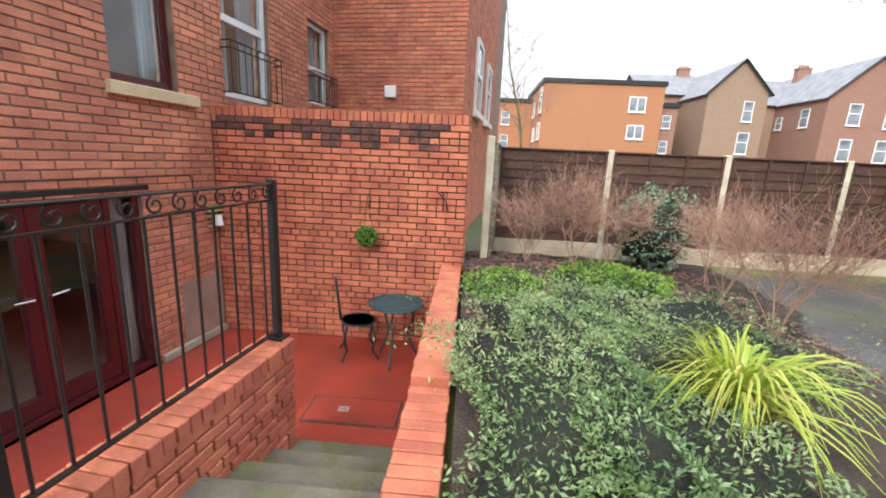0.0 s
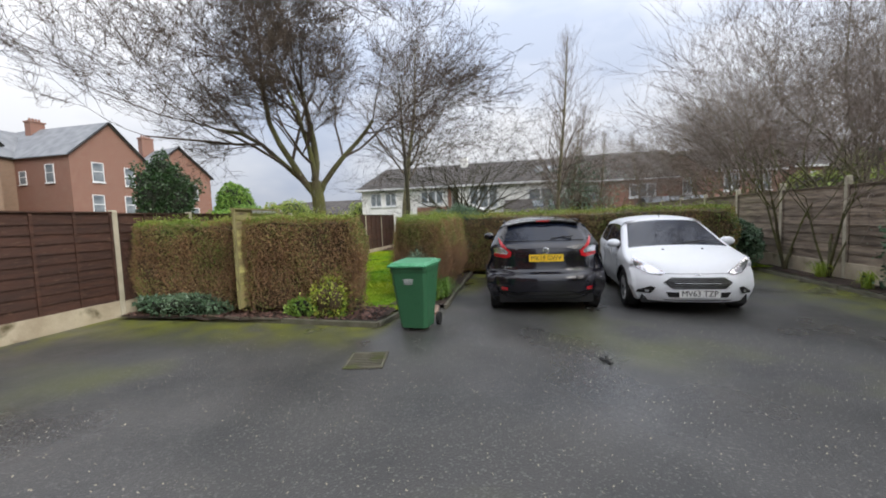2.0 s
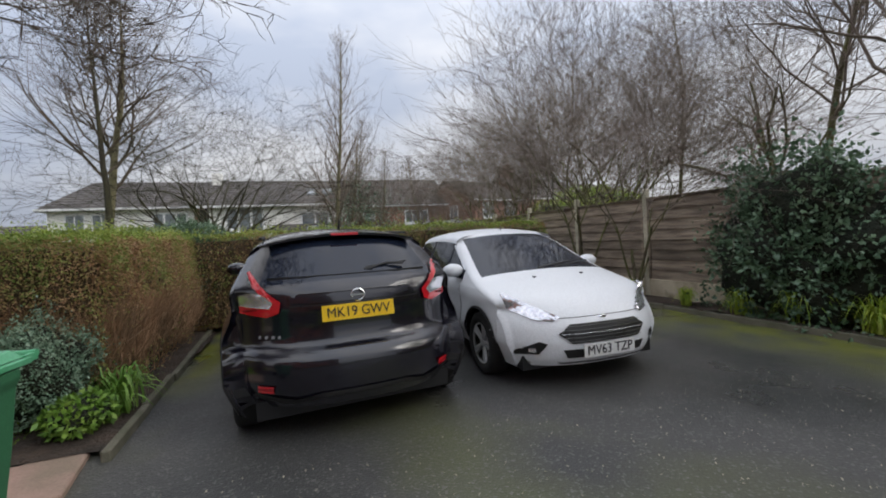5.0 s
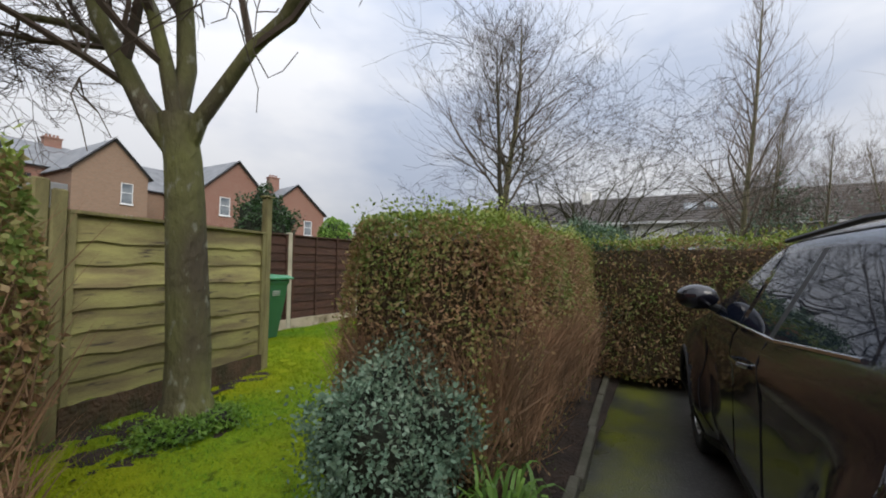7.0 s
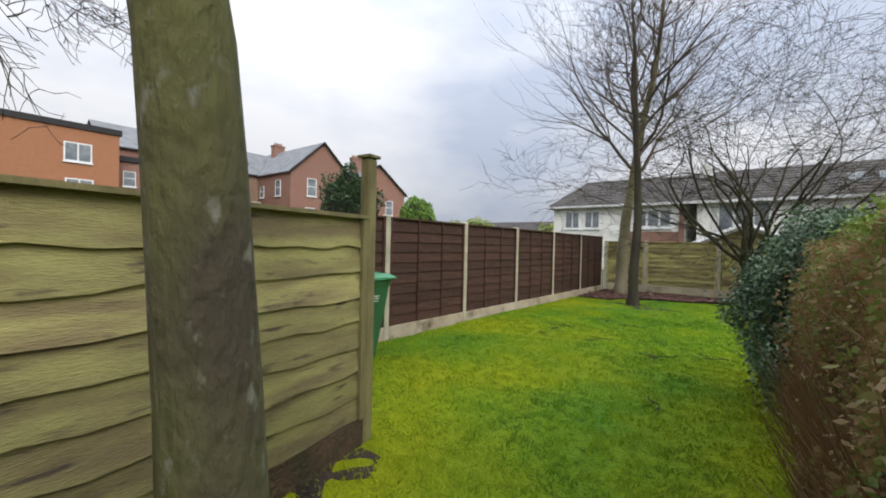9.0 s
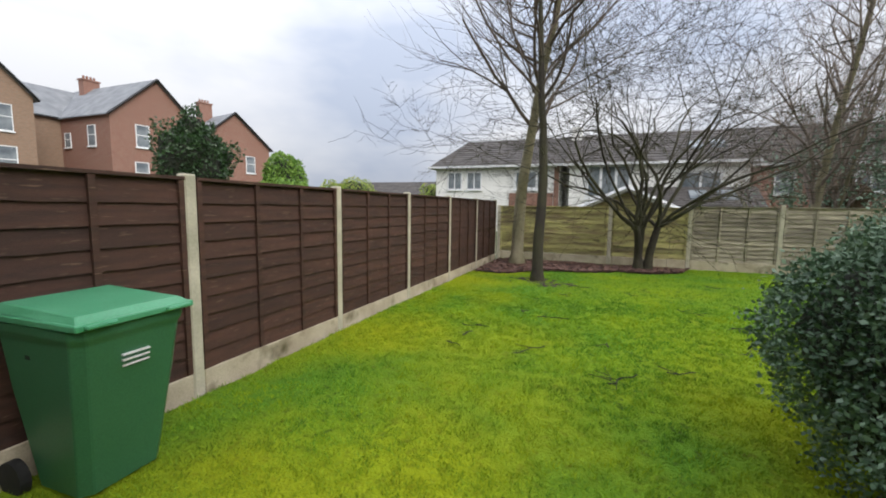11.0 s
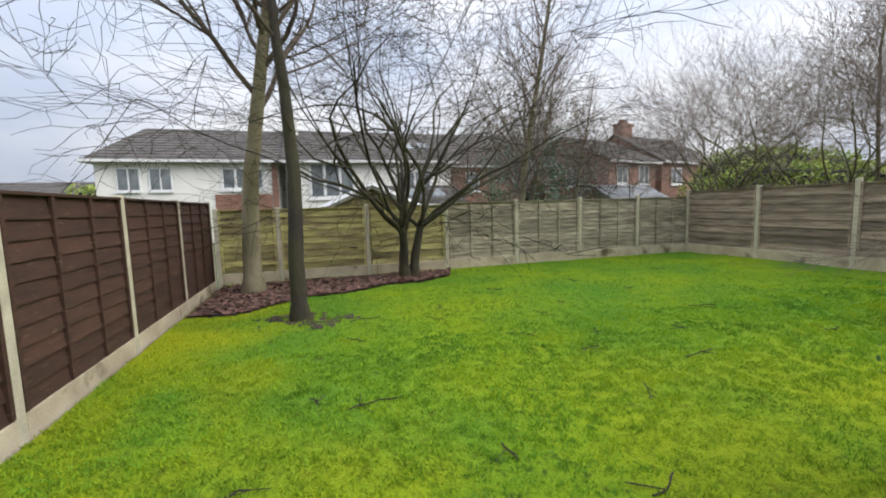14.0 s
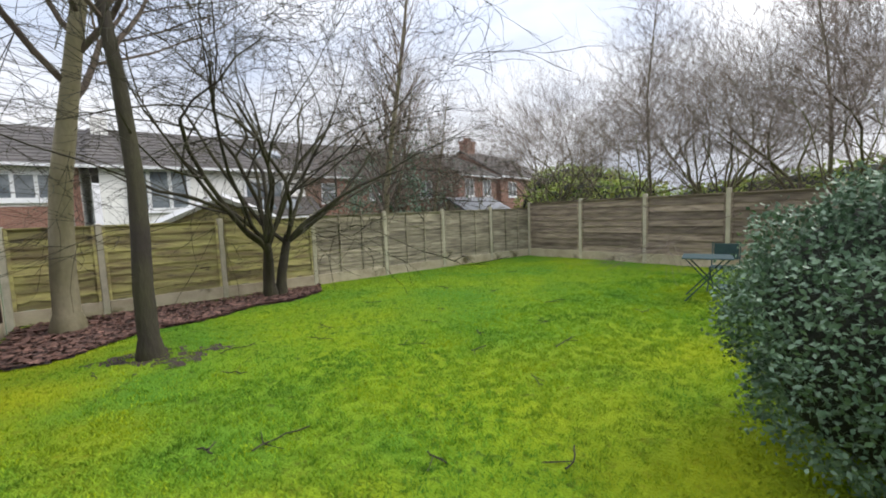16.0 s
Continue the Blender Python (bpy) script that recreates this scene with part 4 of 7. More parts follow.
def strap_plant(label, place, radius, height, count, seed, material_="lime_leaf", width=0.022):
    """A clump of arching strap leaves."""
    t = thing("strap_leaf_plant", label, "plant", pose(*place))
    rnd = random.Random(seed)
    vs, fs = [], []
    for _ in range(count):
        a = rnd.uniform(0, 2 * math.pi)
        r, h = radius * rnd.uniform(0.35, 1.0), height * rnd.uniform(0.55, 1.1)
        side = Vector((-math.sin(a), math.cos(a), 0))
        o = Vector((rnd.gauss(0, 0.05), rnd.gauss(0, 0.05), -0.03))
        w = width * rnd.uniform(0.6, 1.2)
        drop = rnd.uniform(0.2, 1.0)
        prev = None
        for k in range(8):
            u = k / 7
            c = o + Vector((math.cos(a) * r * u ** 1.3, math.sin(a) * r * u ** 1.3, h * (math.sin(u * 1.9) - drop * 0.75 * u ** 3)))
            ww = w * (1 - u ** 2.2) * (0.7 + 0.6 * u) + 0.001
            b = len(vs)
            vs += [tuple(c - side * ww * 0.5), tuple(c + side * ww * 0.5 + Vector((0, 0, 0.003)))]
            if prev is not None:
                fs.append((prev, prev + 1, b + 1, b))
            prev = b
    raw("foliage", vs, fs, material_, t, kind="stuff")
    return t


hedge("clipped brown-green hedge facing the car park beside the brown fence", 9.10, 9.70, 2.28, 6.7, 0.03, 1.68, 62000, 11, size=0.018, bare=0.3)
hedge("clipped hedge with bare brown stems beside the dark car", 10.8, 14.5, 1.3, 2.38, 0.04, 1.62, 64000, 12, size=0.0145, bare=0.95, ragged=0.65)
hedge("clipped dark hedge behind the parked cars", 14.0, 14.9, -5.2, 2.0, 0.03, 1.64, 46000, 13, size=0.022)
bush("round blue-green bush in front of the hedge end", (10.72, 1.78, 0.1), 0.34, 0.34, 0.36, 12000, 21, "blue_leaf", 0.015, lump=0.5, wild=0.35)
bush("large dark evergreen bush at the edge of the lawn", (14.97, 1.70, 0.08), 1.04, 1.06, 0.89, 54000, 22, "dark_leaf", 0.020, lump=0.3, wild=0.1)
bush("low leafy plants at the foot of the hedge", (10.5, 1.42, 0.03), 0.28, 0.2, 0.14, 900, 23, "mid_leaf", 0.03)
strap_plant("clump of green strap leaves by the parking kerb", (10.75, 1.25, 0.08), 0.38, 0.42, 90, 24, "mid_leaf", 0.02)

# ---- trees ----
tree("broad_tree", "large bare tree with a mossy green trunk by the garden fence", (11.02, 3.9, 0.05), 37, 7.0, 0.165, 2.15, 0.72, levels=6, limbs=5, kids=4, gnarl=0.14, up=0.20, fork_spread=0.50, extra=3)
tree("lawn_tree", "slim dark bare tree standing on the lawn", (20.95, 5.06, 0.14), 32, 9.0, 0.115, 8.6, 0.85, "bark_dark", "twig", levels=4, limbs=20, kids=4, leader=0.38, reach=0.42, up=0.5, gnarl=0.14)
tree("pale_tree", "bare tree with a smooth pale trunk in the leaf-strewn bed", (23.45, 6.0, 0.18), 33, 10.0, 0.17, 9.2, 0.95, "bark_pale", "twig", levels=4, limbs=22, kids=4, leader=0.33, reach=0.42, up=0.4, gnarl=0.14)
tree("spreading_tree", "low multi-stemmed bare tree spreading over the lawn", (23.9, 2.86, 0.17), 34, 7.6, 0.135, 1.0, 0.85, "bark_dark", "bark_dark", levels=6, limbs=6, stems=3, lean=0.14, kids=3, gnarl=0.22, up=0.0, fork_spread=0.68, twig_r=0.0045)
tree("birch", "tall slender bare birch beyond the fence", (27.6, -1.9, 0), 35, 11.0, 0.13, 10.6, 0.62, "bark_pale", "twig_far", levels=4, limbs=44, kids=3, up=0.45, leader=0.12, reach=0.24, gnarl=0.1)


def far_trees():
    """Prototypes of the bare trees round the place, then copies of them, turned and scaled."""
    protos = []
    for label, x, y, seed, h, r, fork, sp, st, lead, lb in (
            ("bare many-stemmed tree in the bed by the wooden fence", 14.3, -6.3, 41, 6.2, 0.045, 1.6, 0.55, 4, 0, 3),
            ("bare many-stemmed tree behind the wooden fence", 22.5, -8.6, 42, 7.0, 0.07, 1.8, 0.62, 3, 0, 4),
            ("tall slim bare tree in the wood behind the fence", 10.6, -9.8, 44, 13, 0.09, 12.5, 0.7, 1, 0.25, 40),
            ("bare spreading tree in the wood behind the fence", 17.5, -9.5, 46, 7.5, 0.11, 1.8, 0.6, 2, 0, 5)):
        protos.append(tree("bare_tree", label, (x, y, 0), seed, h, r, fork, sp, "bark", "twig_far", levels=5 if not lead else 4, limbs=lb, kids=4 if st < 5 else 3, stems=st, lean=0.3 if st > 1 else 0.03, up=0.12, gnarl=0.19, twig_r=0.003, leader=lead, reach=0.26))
    for k, x, y, s, turn in ((0, 12.9, -6.35, 0.8, 40), (0, 16.2, -6.9, 1.1, 100), (1, 25.5, -9.0, 1.05, 200), (1, 19.5, -8.4, 0.9, 300), (2, 9.0, -10.2, 1.0, 10), (2, 7.4, -10.0, 1.08, 77),
                             (2, 12.6, -11.5, 1.0, 130), (3, 4.5, -9.5, 0.9, 250), (3, 1.0, -11.0, 1.1, 20), (3, 28.0, -11.5, 1.1, 160), (1, 33.0, -2.6, 0.9, 60), (3, 14.5, -13.0, 1.2, 90), (2, 18.0, -13.5, 0.9, 190),
                             (3, 8.0, -11.8, 1.1, 75), (1, 5.6, -9.0, 0.95, 15), (2, 5.2, -11.0, 0.9, 140), (2, 6.3, -9.2, 0.95, 33), (1, 2.6, -9.2, 1.0, 290), (1, 30.5, -8.5, 0.8, 30), (3, 21.5, -13.5, 1.2, 210), (0, 33.5, -5.8, 1.1, 0), (2, 29.3, -3.4, 0.62, 60), (3, -1.5, -9, 1.0, 30), (2, 24.5, -14.5, 0.9, 0)):
        c = copy_thing(protos[k], pose(x, y, 0, 0, 0, turn))
        c.scale = (s, s, s)
    c = copy_thing(protos[2], pose(4.2, 27.0, 0, 0, 0, 50))
    c.scale = (1.15, 1.15, 0.95)


far_trees()


# ---- houses beyond ----
def window(parent, x, y, z, w, h, ang, frame_material="white", pane="far_pane", sill=True, bars=1, arch=False):
    """A window set at a wall point; local x along the wall, -y outward."""
    win = new("window")
    win.parent = parent
    win.matrix_local = pose(x, y, z, 0, 0, ang)
    bm = bmesh.new()
    f = max(0.05, w * 0.06)
    box(bm, -w / 2, w / 2, -0.05, 0.03, 0, f)
    box(bm, -w / 2, w / 2, -0.05, 0.03, h - f, h)
    box(bm, -w / 2, -w / 2 + f, -0.05, 0.03, f, h - f)
    box(bm, w / 2 - f, w / 2, -0.05, 0.03, f, h - f)
    for i in range(bars):
        if h > w * 1.2 and bars == 1:
            box(bm, -w / 2 + f, w / 2 - f, -0.045, 0.02, h * 0.52, h * 0.52 + f)
        else:
            xx = -w / 2 + w * (i + 1) / (bars + 1)
            box(bm, xx - f / 2, xx + f / 2, -0.045, 0.02, f, h - f)
    part("frame", bm, frame_material, win)
    boxpart("pane", (-w / 2 + f, w / 2 - f, -0.02, 0.0, f, h - f), pane, win)
    if sill:
        boxpart("sill", (-w / 2 - 0.06, w / 2 + 0.06, -0.12, 0.0, -0.1, -0.004), "white", win)
    return win


def house(name, label, place, w, d, eave, ridge, wall="far_brick", roof="grey_roof", front=(), left=(), gable_x=True, chimneys=(), flat_roof=False, over=0.3, right=(), upper=None, hip=0.0):
    """Front faces local -y. gable_x: the ridge runs along x; else the gable faces the front."""
    t = thing(name, label, "house", pose(*place))
    bm = bmesh.new()
    box(bm, 0, w, 0, d, -1, eave)
    if not flat_roof:
        if gable_x:
            if hip:
                pl = [(-over, -over, eave - 0.3), (-over, d + over, eave - 0.3), (hip - over, d / 2 + 0.05, ridge), (hip - over, d / 2 - 0.05, ridge), (0.3, 0.3, eave - 0.35), (0.3, d - 0.3, eave - 0.35)]
                a = [bm.verts.new(p) for p in pl]
                for f in ((0, 1, 2, 3), (0, 3, 4), (1, 5, 2), (4, 3, 2, 5), (0, 4, 5, 1)):
                    bm.faces.new([a[i] for i in f])
            for x0 in ((w - 0.25,) if hip else (0, w - 0.25)):
                a = [bm.verts.new(p) for p in ((x0, 0, eave), (x0, d, eave), (x0, d / 2, ridge - 0.12), (x0 + 0.25, 0, eave), (x0 + 0.25, d, eave), (x0 + 0.25, d / 2, ridge - 0.12))]
                for f in ((0, 1, 2), (5, 4, 3), (0, 2, 5, 3), (1, 4, 5, 2), (0, 3, 4, 1)):
                    bm.faces.new([a[i] for i in f])
        else:
            for y0 in (0, d - 0.25):
                a = [bm.verts.new(p) for p in ((0, y0, eave), (w, y0, eave), (w / 2, y0, ridge - 0.12), (0, y0 + 0.25, eave), (w, y0 + 0.25, eave), (w / 2, y0 + 0.25, ridge - 0.12))]
                for f in ((0, 1, 2), (5, 4, 3), (0, 2, 5, 3), (1, 4, 5, 2), (0, 3, 4, 1)):
                    bm.faces.new([a[i] for i in f])
    part("wall", bm, wall, t)
    bm = bmesh.new()
    if flat_roof:
        box(bm, -over, w + over, -over, d + over, eave, eave + 0.45)
    else:
        n = 1
        for side in (0, 1):
            span = (d if gable_x else w) / 2 + over
            drop = over * (ridge - eave) / (span - over)
            n = 12 if roof == "tile_roof" else 1
            profile = [(0.0, -0.05)]
            for k in range(n):
                profile += [(k / n, 0.05 if n == 1 else 0.09), ((k + 1) / n, 0.05)]
            profile.append((1.0, -0.05))
            rows = []
            for u, lift in profile:
                c = -over + span * u if side == 0 else (d if gable_x else w) + over - span * u
                z = eave - drop + (ridge - eave + drop) * u + lift
                ends = (-over + hip * u, (w if gable_x else d) + over)
                rows.append([bm.verts.new((e, c, z) if gable_x else (c, e, z)) for e in ends])
            for p, q in zip(rows, rows[1:] + rows[:1]):
                bm.faces.new((p[0], p[1], q[1], q[0]))
            for e in (0, 1):
                bm.faces.new([p[e] for p in rows])
    part("roof", bm, roof, t)
    if not flat_roof:
        bm = bmesh.new()
        lines = []
        if gable_x:
            boxes = [(-over, w + over, -over - 0.06, -over, eave - 0.28, eave - 0.14)]
            for b_ in boxes:
                box(bm, *b_)
        else:
            for s in (0, 1):
                a = Vector((w / 2, -over - 0.02, ridge + 0.02))
                b_ = Vector((-over if s == 0 else w + over, -over - 0.02, eave - over * (ridge - eave) / (w / 2)))
                tube(bm, a, b_, 0.1, 0.1, 4)
        part("fascia", bm, "black" if roof != "tile_roof" else "white", t)
    for x, z, ww, hh, *o in front:
        window(t, x, -0.02, z, ww, hh, 0, bars=o[0] if o else 1)
    for y, z, ww, hh, *o in left:
        window(t, -0.02, y, z, ww, hh, -90, bars=o[0] if o else 1)
    for y, z, ww, hh, *o in right:
        window(t, w + 0.02, y, z, ww, hh, 90, bars=o[0] if o else 1)
    for cx, cy, ct in chimneys:
        bm = bmesh.new()
        box(bm, cx - 0.7, cx + 0.7, cy - 0.4, cy + 0.4, eave, ct)
        box(bm, cx - 0.78, cx + 0.78, cy - 0.48, cy + 0.48, ct, ct + 0.15)
        ch = part("chimney", bm, "far_brick", t)
        for k in (-0.45, -0.15, 0.15, 0.45):
            bm = bmesh.new()
            tube(bm, (cx + k, cy, ct + 0.15), (cx + k, cy, ct + 0.5), 0.12, 0.1, 8)
            part("chimney_pot", bm, "far_brick", ch)
    if upper:
        boxpart("upper_wall", (-0.03, w + 0.03, -0.03, d + 0.03, upper[0], upper[1]), upper[2], t)
    return t


HS = 45.0
house("flats", "orange-brick flat-roofed three-storey block with white windows", (8.0, HS, 0, 0, 0, 0), 12.2, 12, 9.9, 9.9, "far_orange", "black", flat_roof=True, over=0.15,
      front=[(9.6, 7.3, 1.7, 1.5), (9.7, 4.6, 1.7, 1.4), ], left=[(1.6, 7.0, 1.6, 2.6), (6.0, 7.0, 1.2, 1.6), (1.6, 4.2, 1.8, 1.8), (5.2, 4.2, 1.6, 1.5)])
house("flats", "orange-brick flat-roofed wing with small white windows", (3.4, 53, 0, 0, 0, 0), 4.6, 12, 8.9, 8.9, "far_orange", "black", flat_roof=True, over=0.15, front=[(1.4, 6.2, 1.0, 1.6), (1.4, 3.4, 1.0, 1.6)])
house("flats_porch", "small brick stair block beside the flats", (20.25, 46, 0, 0, 0, 0), 1.9, 6, 8.0, 8.0, "far_brick", "black", flat_roof=True, over=0.2, front=[(0.9, 5.9, 0.9, 1.3), (0.9, 3.3, 0.9, 1.3)])
house("villa", "tall brick house with a grey slate roof and chimney", (20.6, 52, 0, 0, 0, 0), 7.5, 9, 10.4, 13.3, "far_brick", "grey_roof", gable_x=True, chimneys=[(6.3, 4.5, 14.0)])
house("villa", "brown-brick gabled house with white sash windows", (25.0, 46, 0, 0, 0, 0), 6.0, 10, 9.8, 12.9, "far_brown", "grey_roof", gable_x=False, front=[(4.2, 6.9, 1.0, 2.0), (4.2, 3.6, 1.2, 2.2)])
house("villa", "pink-brown brick gabled house with arched white windows", (34.6, 43, 0, 0, 0, 0), 8.0, 12, 9.3, 12.9, "far_brick", "grey_roof", gable_x=False, front=[(2.6, 6.6, 1.2, 2.0), (6.0, 6.4, 1.2, 2.0), (2.4, 3.2, 1.2, 2.1), (5.8, 3.2, 1.2, 2.1)], left=[(2.5, 6.5, 1.1, 1.8), (6, 6.5, 0.9, 1.3)], chimneys=[(3.8, 9.5, 13.6)])
house("villa", "grey-roofed range joining the two gabled houses", (28.5, 50, 0, 0, 0, 0), 9.5, 9, 9.3, 12.6, "far_brown", "grey_roof", gable_x=True)
house("villa", "red-brick gabled house with a chimney beyond the ivy tree", (42.6, 43.2, 0, 0, 0, -12), 8.2, 10, 8.2, 11.6, "far_brick", "grey_roof", gable_x=False, front=[(2.6, 5.4, 1.1, 1.9), (5.8, 5.2, 1.1, 1.9), (2.4, 2.2, 1.1, 1.9), (5.8, 2.2, 1.1, 1.9)], chimneys=[(3.4, 5, 13.0)])
# houses to the east, fronts turned to the lawn
house("semi_house", "white-rendered house with a hipped dark tiled roof", (41, 15.8, 0, 0, 0, -90), 9.0, 8, 4.75, 6.95, "render", "tile_roof", over=0.45, hip=1.7,
      front=[(1.5, 2.95, 1.1, 1.25, 1), (3.0, 2.95, 1.1, 1.25, 1), (7.1, 2.95, 2.3, 1.3, 2)], chimneys=[])
boxpart("brick_panel", (5.6, 8.6, -0.06, -0.004, 0, 2.7), "far_brick", bpy.data.objects["semi_house"])
boxpart("brick_panel", (8.65, 8.97, -0.10, -0.004, 0, 4.7), "far_brick", bpy.data.objects["semi_house"])
right_semi = house("semi_house", "white-rendered house with a wide glazed bay and rooflights", (40.5, 6.1, 0, 0, 0, -90), 9.8, 8, 4.7, 6.95, "render", "tile_roof", over=0.45,
                   front=[(2.35, 2.35, 2.7, 2.15, 2), (7.4, 2.7, 2.2, 1.3, 1)])
boxpart("chimney", (-0.25, 0.45, 3.2, 3.9, 5.6, 7.5), "render", right_semi)
for q in (6.9, 8.1):
    bm = bmesh.new()
    v = [bm.verts.new((q + dx, 1.2 + dy, 4.95 + dy * 0.56 + 0.62)) for dx, dy in ((0, 0), (0.75, 0), (0.75, 0.9), (0, 0.9))]
    lo = [bm.verts.new(p.co - Vector((0, 0, 0.12))) for p in v]
    bm.faces.new(v)
    for i in range(4):
        bm.faces.new((v[i], lo[i], lo[(i + 1) % 4], v[(i + 1) % 4]))
    part("rooflight", bm, "far_pane", right_semi)
lean = house("lean_to", "low white extension with a dark tiled roof and rooflights", (38.6, 1.6, 0, 0, 0, -90), 5.4, 3.6, 2.0, 3.0, "render", "tile_roof", over=0.25)
for q in (2.2, 3.6):
    bm = bmesh.new()
    v = [bm.verts.new((q + dx, 0.35 + dy, 2.0 + (0.35 + dy) * 0.555 + 0.16)) for dx, dy in ((0, 0), (0.9, 0), (0.9, 0.9), (0, 0.9))]
    lo = [bm.verts.new(p.co - Vector((0, 0, 0.12))) for p in v]
    bm.faces.new(v)
    for i in range(4):
        bm.faces.new((v[i], lo[i], lo[(i + 1) % 4], v[(i + 1) % 4]))
    part("rooflight", bm, "far_pane", lean)
house("brick_house", "red-brick house with a long brown tiled roof", (42, -4.4, 0, 0, 0, -90), 8.6, 9, 4.6, 7.3, "far_brick", "tile_roof", gable_x=True, front=[(1.4, 2.7, 1.0, 1.3), (5.6, 2.8, 2.2, 1.2, 2)])
house("brick_house", "red-brick gabled house with white bargeboards", (38, -14.0, 0, 0, 0, -75), 5.4, 8, 4.6, 6.5, "far_brick", "tile_roof", gable_x=True, front=[(1.4, 2.9, 1.2, 1.3), (3.9, 2.9, 1.2, 1.3)], left=[(3.0, 2.9, 1.2, 1.3)])
house("brick_house", "red-brick house with white windows under a tiled roof", (40, -20.4, 0, 0, 0, -75), 8.5, 8, 4.8, 7.2, "far_brick", "tile_roof", gable_x=True, front=[(2.0, 2.9, 1.5, 1.3), (6.0, 2.9, 1.5, 1.3)], chimneys=[(1.0, 4, 8.0)])
house("shed", "garden building with a grey pitched roof beyond the fence", (29.5, -7.5, 0, 0, 0, -80), 3.6, 2.6, 1.7, 2.4, "grey_wood", "grey_roof", over=0.1)
house("shed", "timber summer house with a dark pitched roof beyond the fence", (27.4, 4.6, 0, 0, 0, -90), 2.9, 2.6, 1.7, 2.35, "green_wood", "tile_roof", gable_x=False, over=0.12)
house("long_roof", "low buildings with dark roofs in the distance", (60, 40, 0, 0, 0, -90), 30, 8, 2.5, 5.0, "far_brick", "tile_roof", over=0.4)

bush("dark ivy-covered tree beyond the brown fence", (31.5, 29.0, 0), 1.9, 1.9, 3.6, 9000, 61, "ivy", 0.16, "dark_core", 1.2, "ivy_tree", 0.55)
bush("dense green conifer beyond the brown fence", (39.5, 29.0, 0), 1.9, 1.9, 2.9, 9000, 62, "mid_leaf", 0.12, "dark_core", 1.4, "conifer", 0.2)
bush("rounded green shrubs beyond the brown fence", (31.0, 22.0, 0), 4.0, 1.8, 1.45, 9000, 63, "mid_leaf", 0.10, "dark_core", 1.4, "bush", 0.3)
bush("grey-green open-leaved young tree beyond the wooden fence", (29.5, -3.4, 0), 2.1, 1.6, 1.95, 6500, 64, "blue_leaf", 0.07, "hedge_core", 1.6, "leafy_tree", 0.6, 0.6, 0.3)
for x, y, q in ((28.2, -2.6, 0.62), (28.0, -4.2, 0.55), (30.5, -7.2, 0.6)):
    c = copy_thing(bpy.data.objects["birch"], pose(x, y, 0, 0, 0, x * 77))
    c.scale = (q, q, q)
for i, (x, y, rx, rz) in enumerate([(6.0, -11.5, 3.5, 1.35), (0.0, -11.0, 4.0, 1.5), (28.5, -16, 4, 1.6), (20, -20, 6, 1.5), (12, -15, 4, 1.15), (5, -12, 3, 1.05), (-2, -14, 5, 2.4), (55, 20, 6, 2.2), (50, 30, 5, 2.2), (34, -22, 5, 2.6)]):
    bush("olive-green shrubbery behind the fence", (x, y, 0), rx, 2.0, rz, 7000, 70 + i, "hedge_green", 0.13, "dark_core", 1.4, "shrubbery", 0.35)


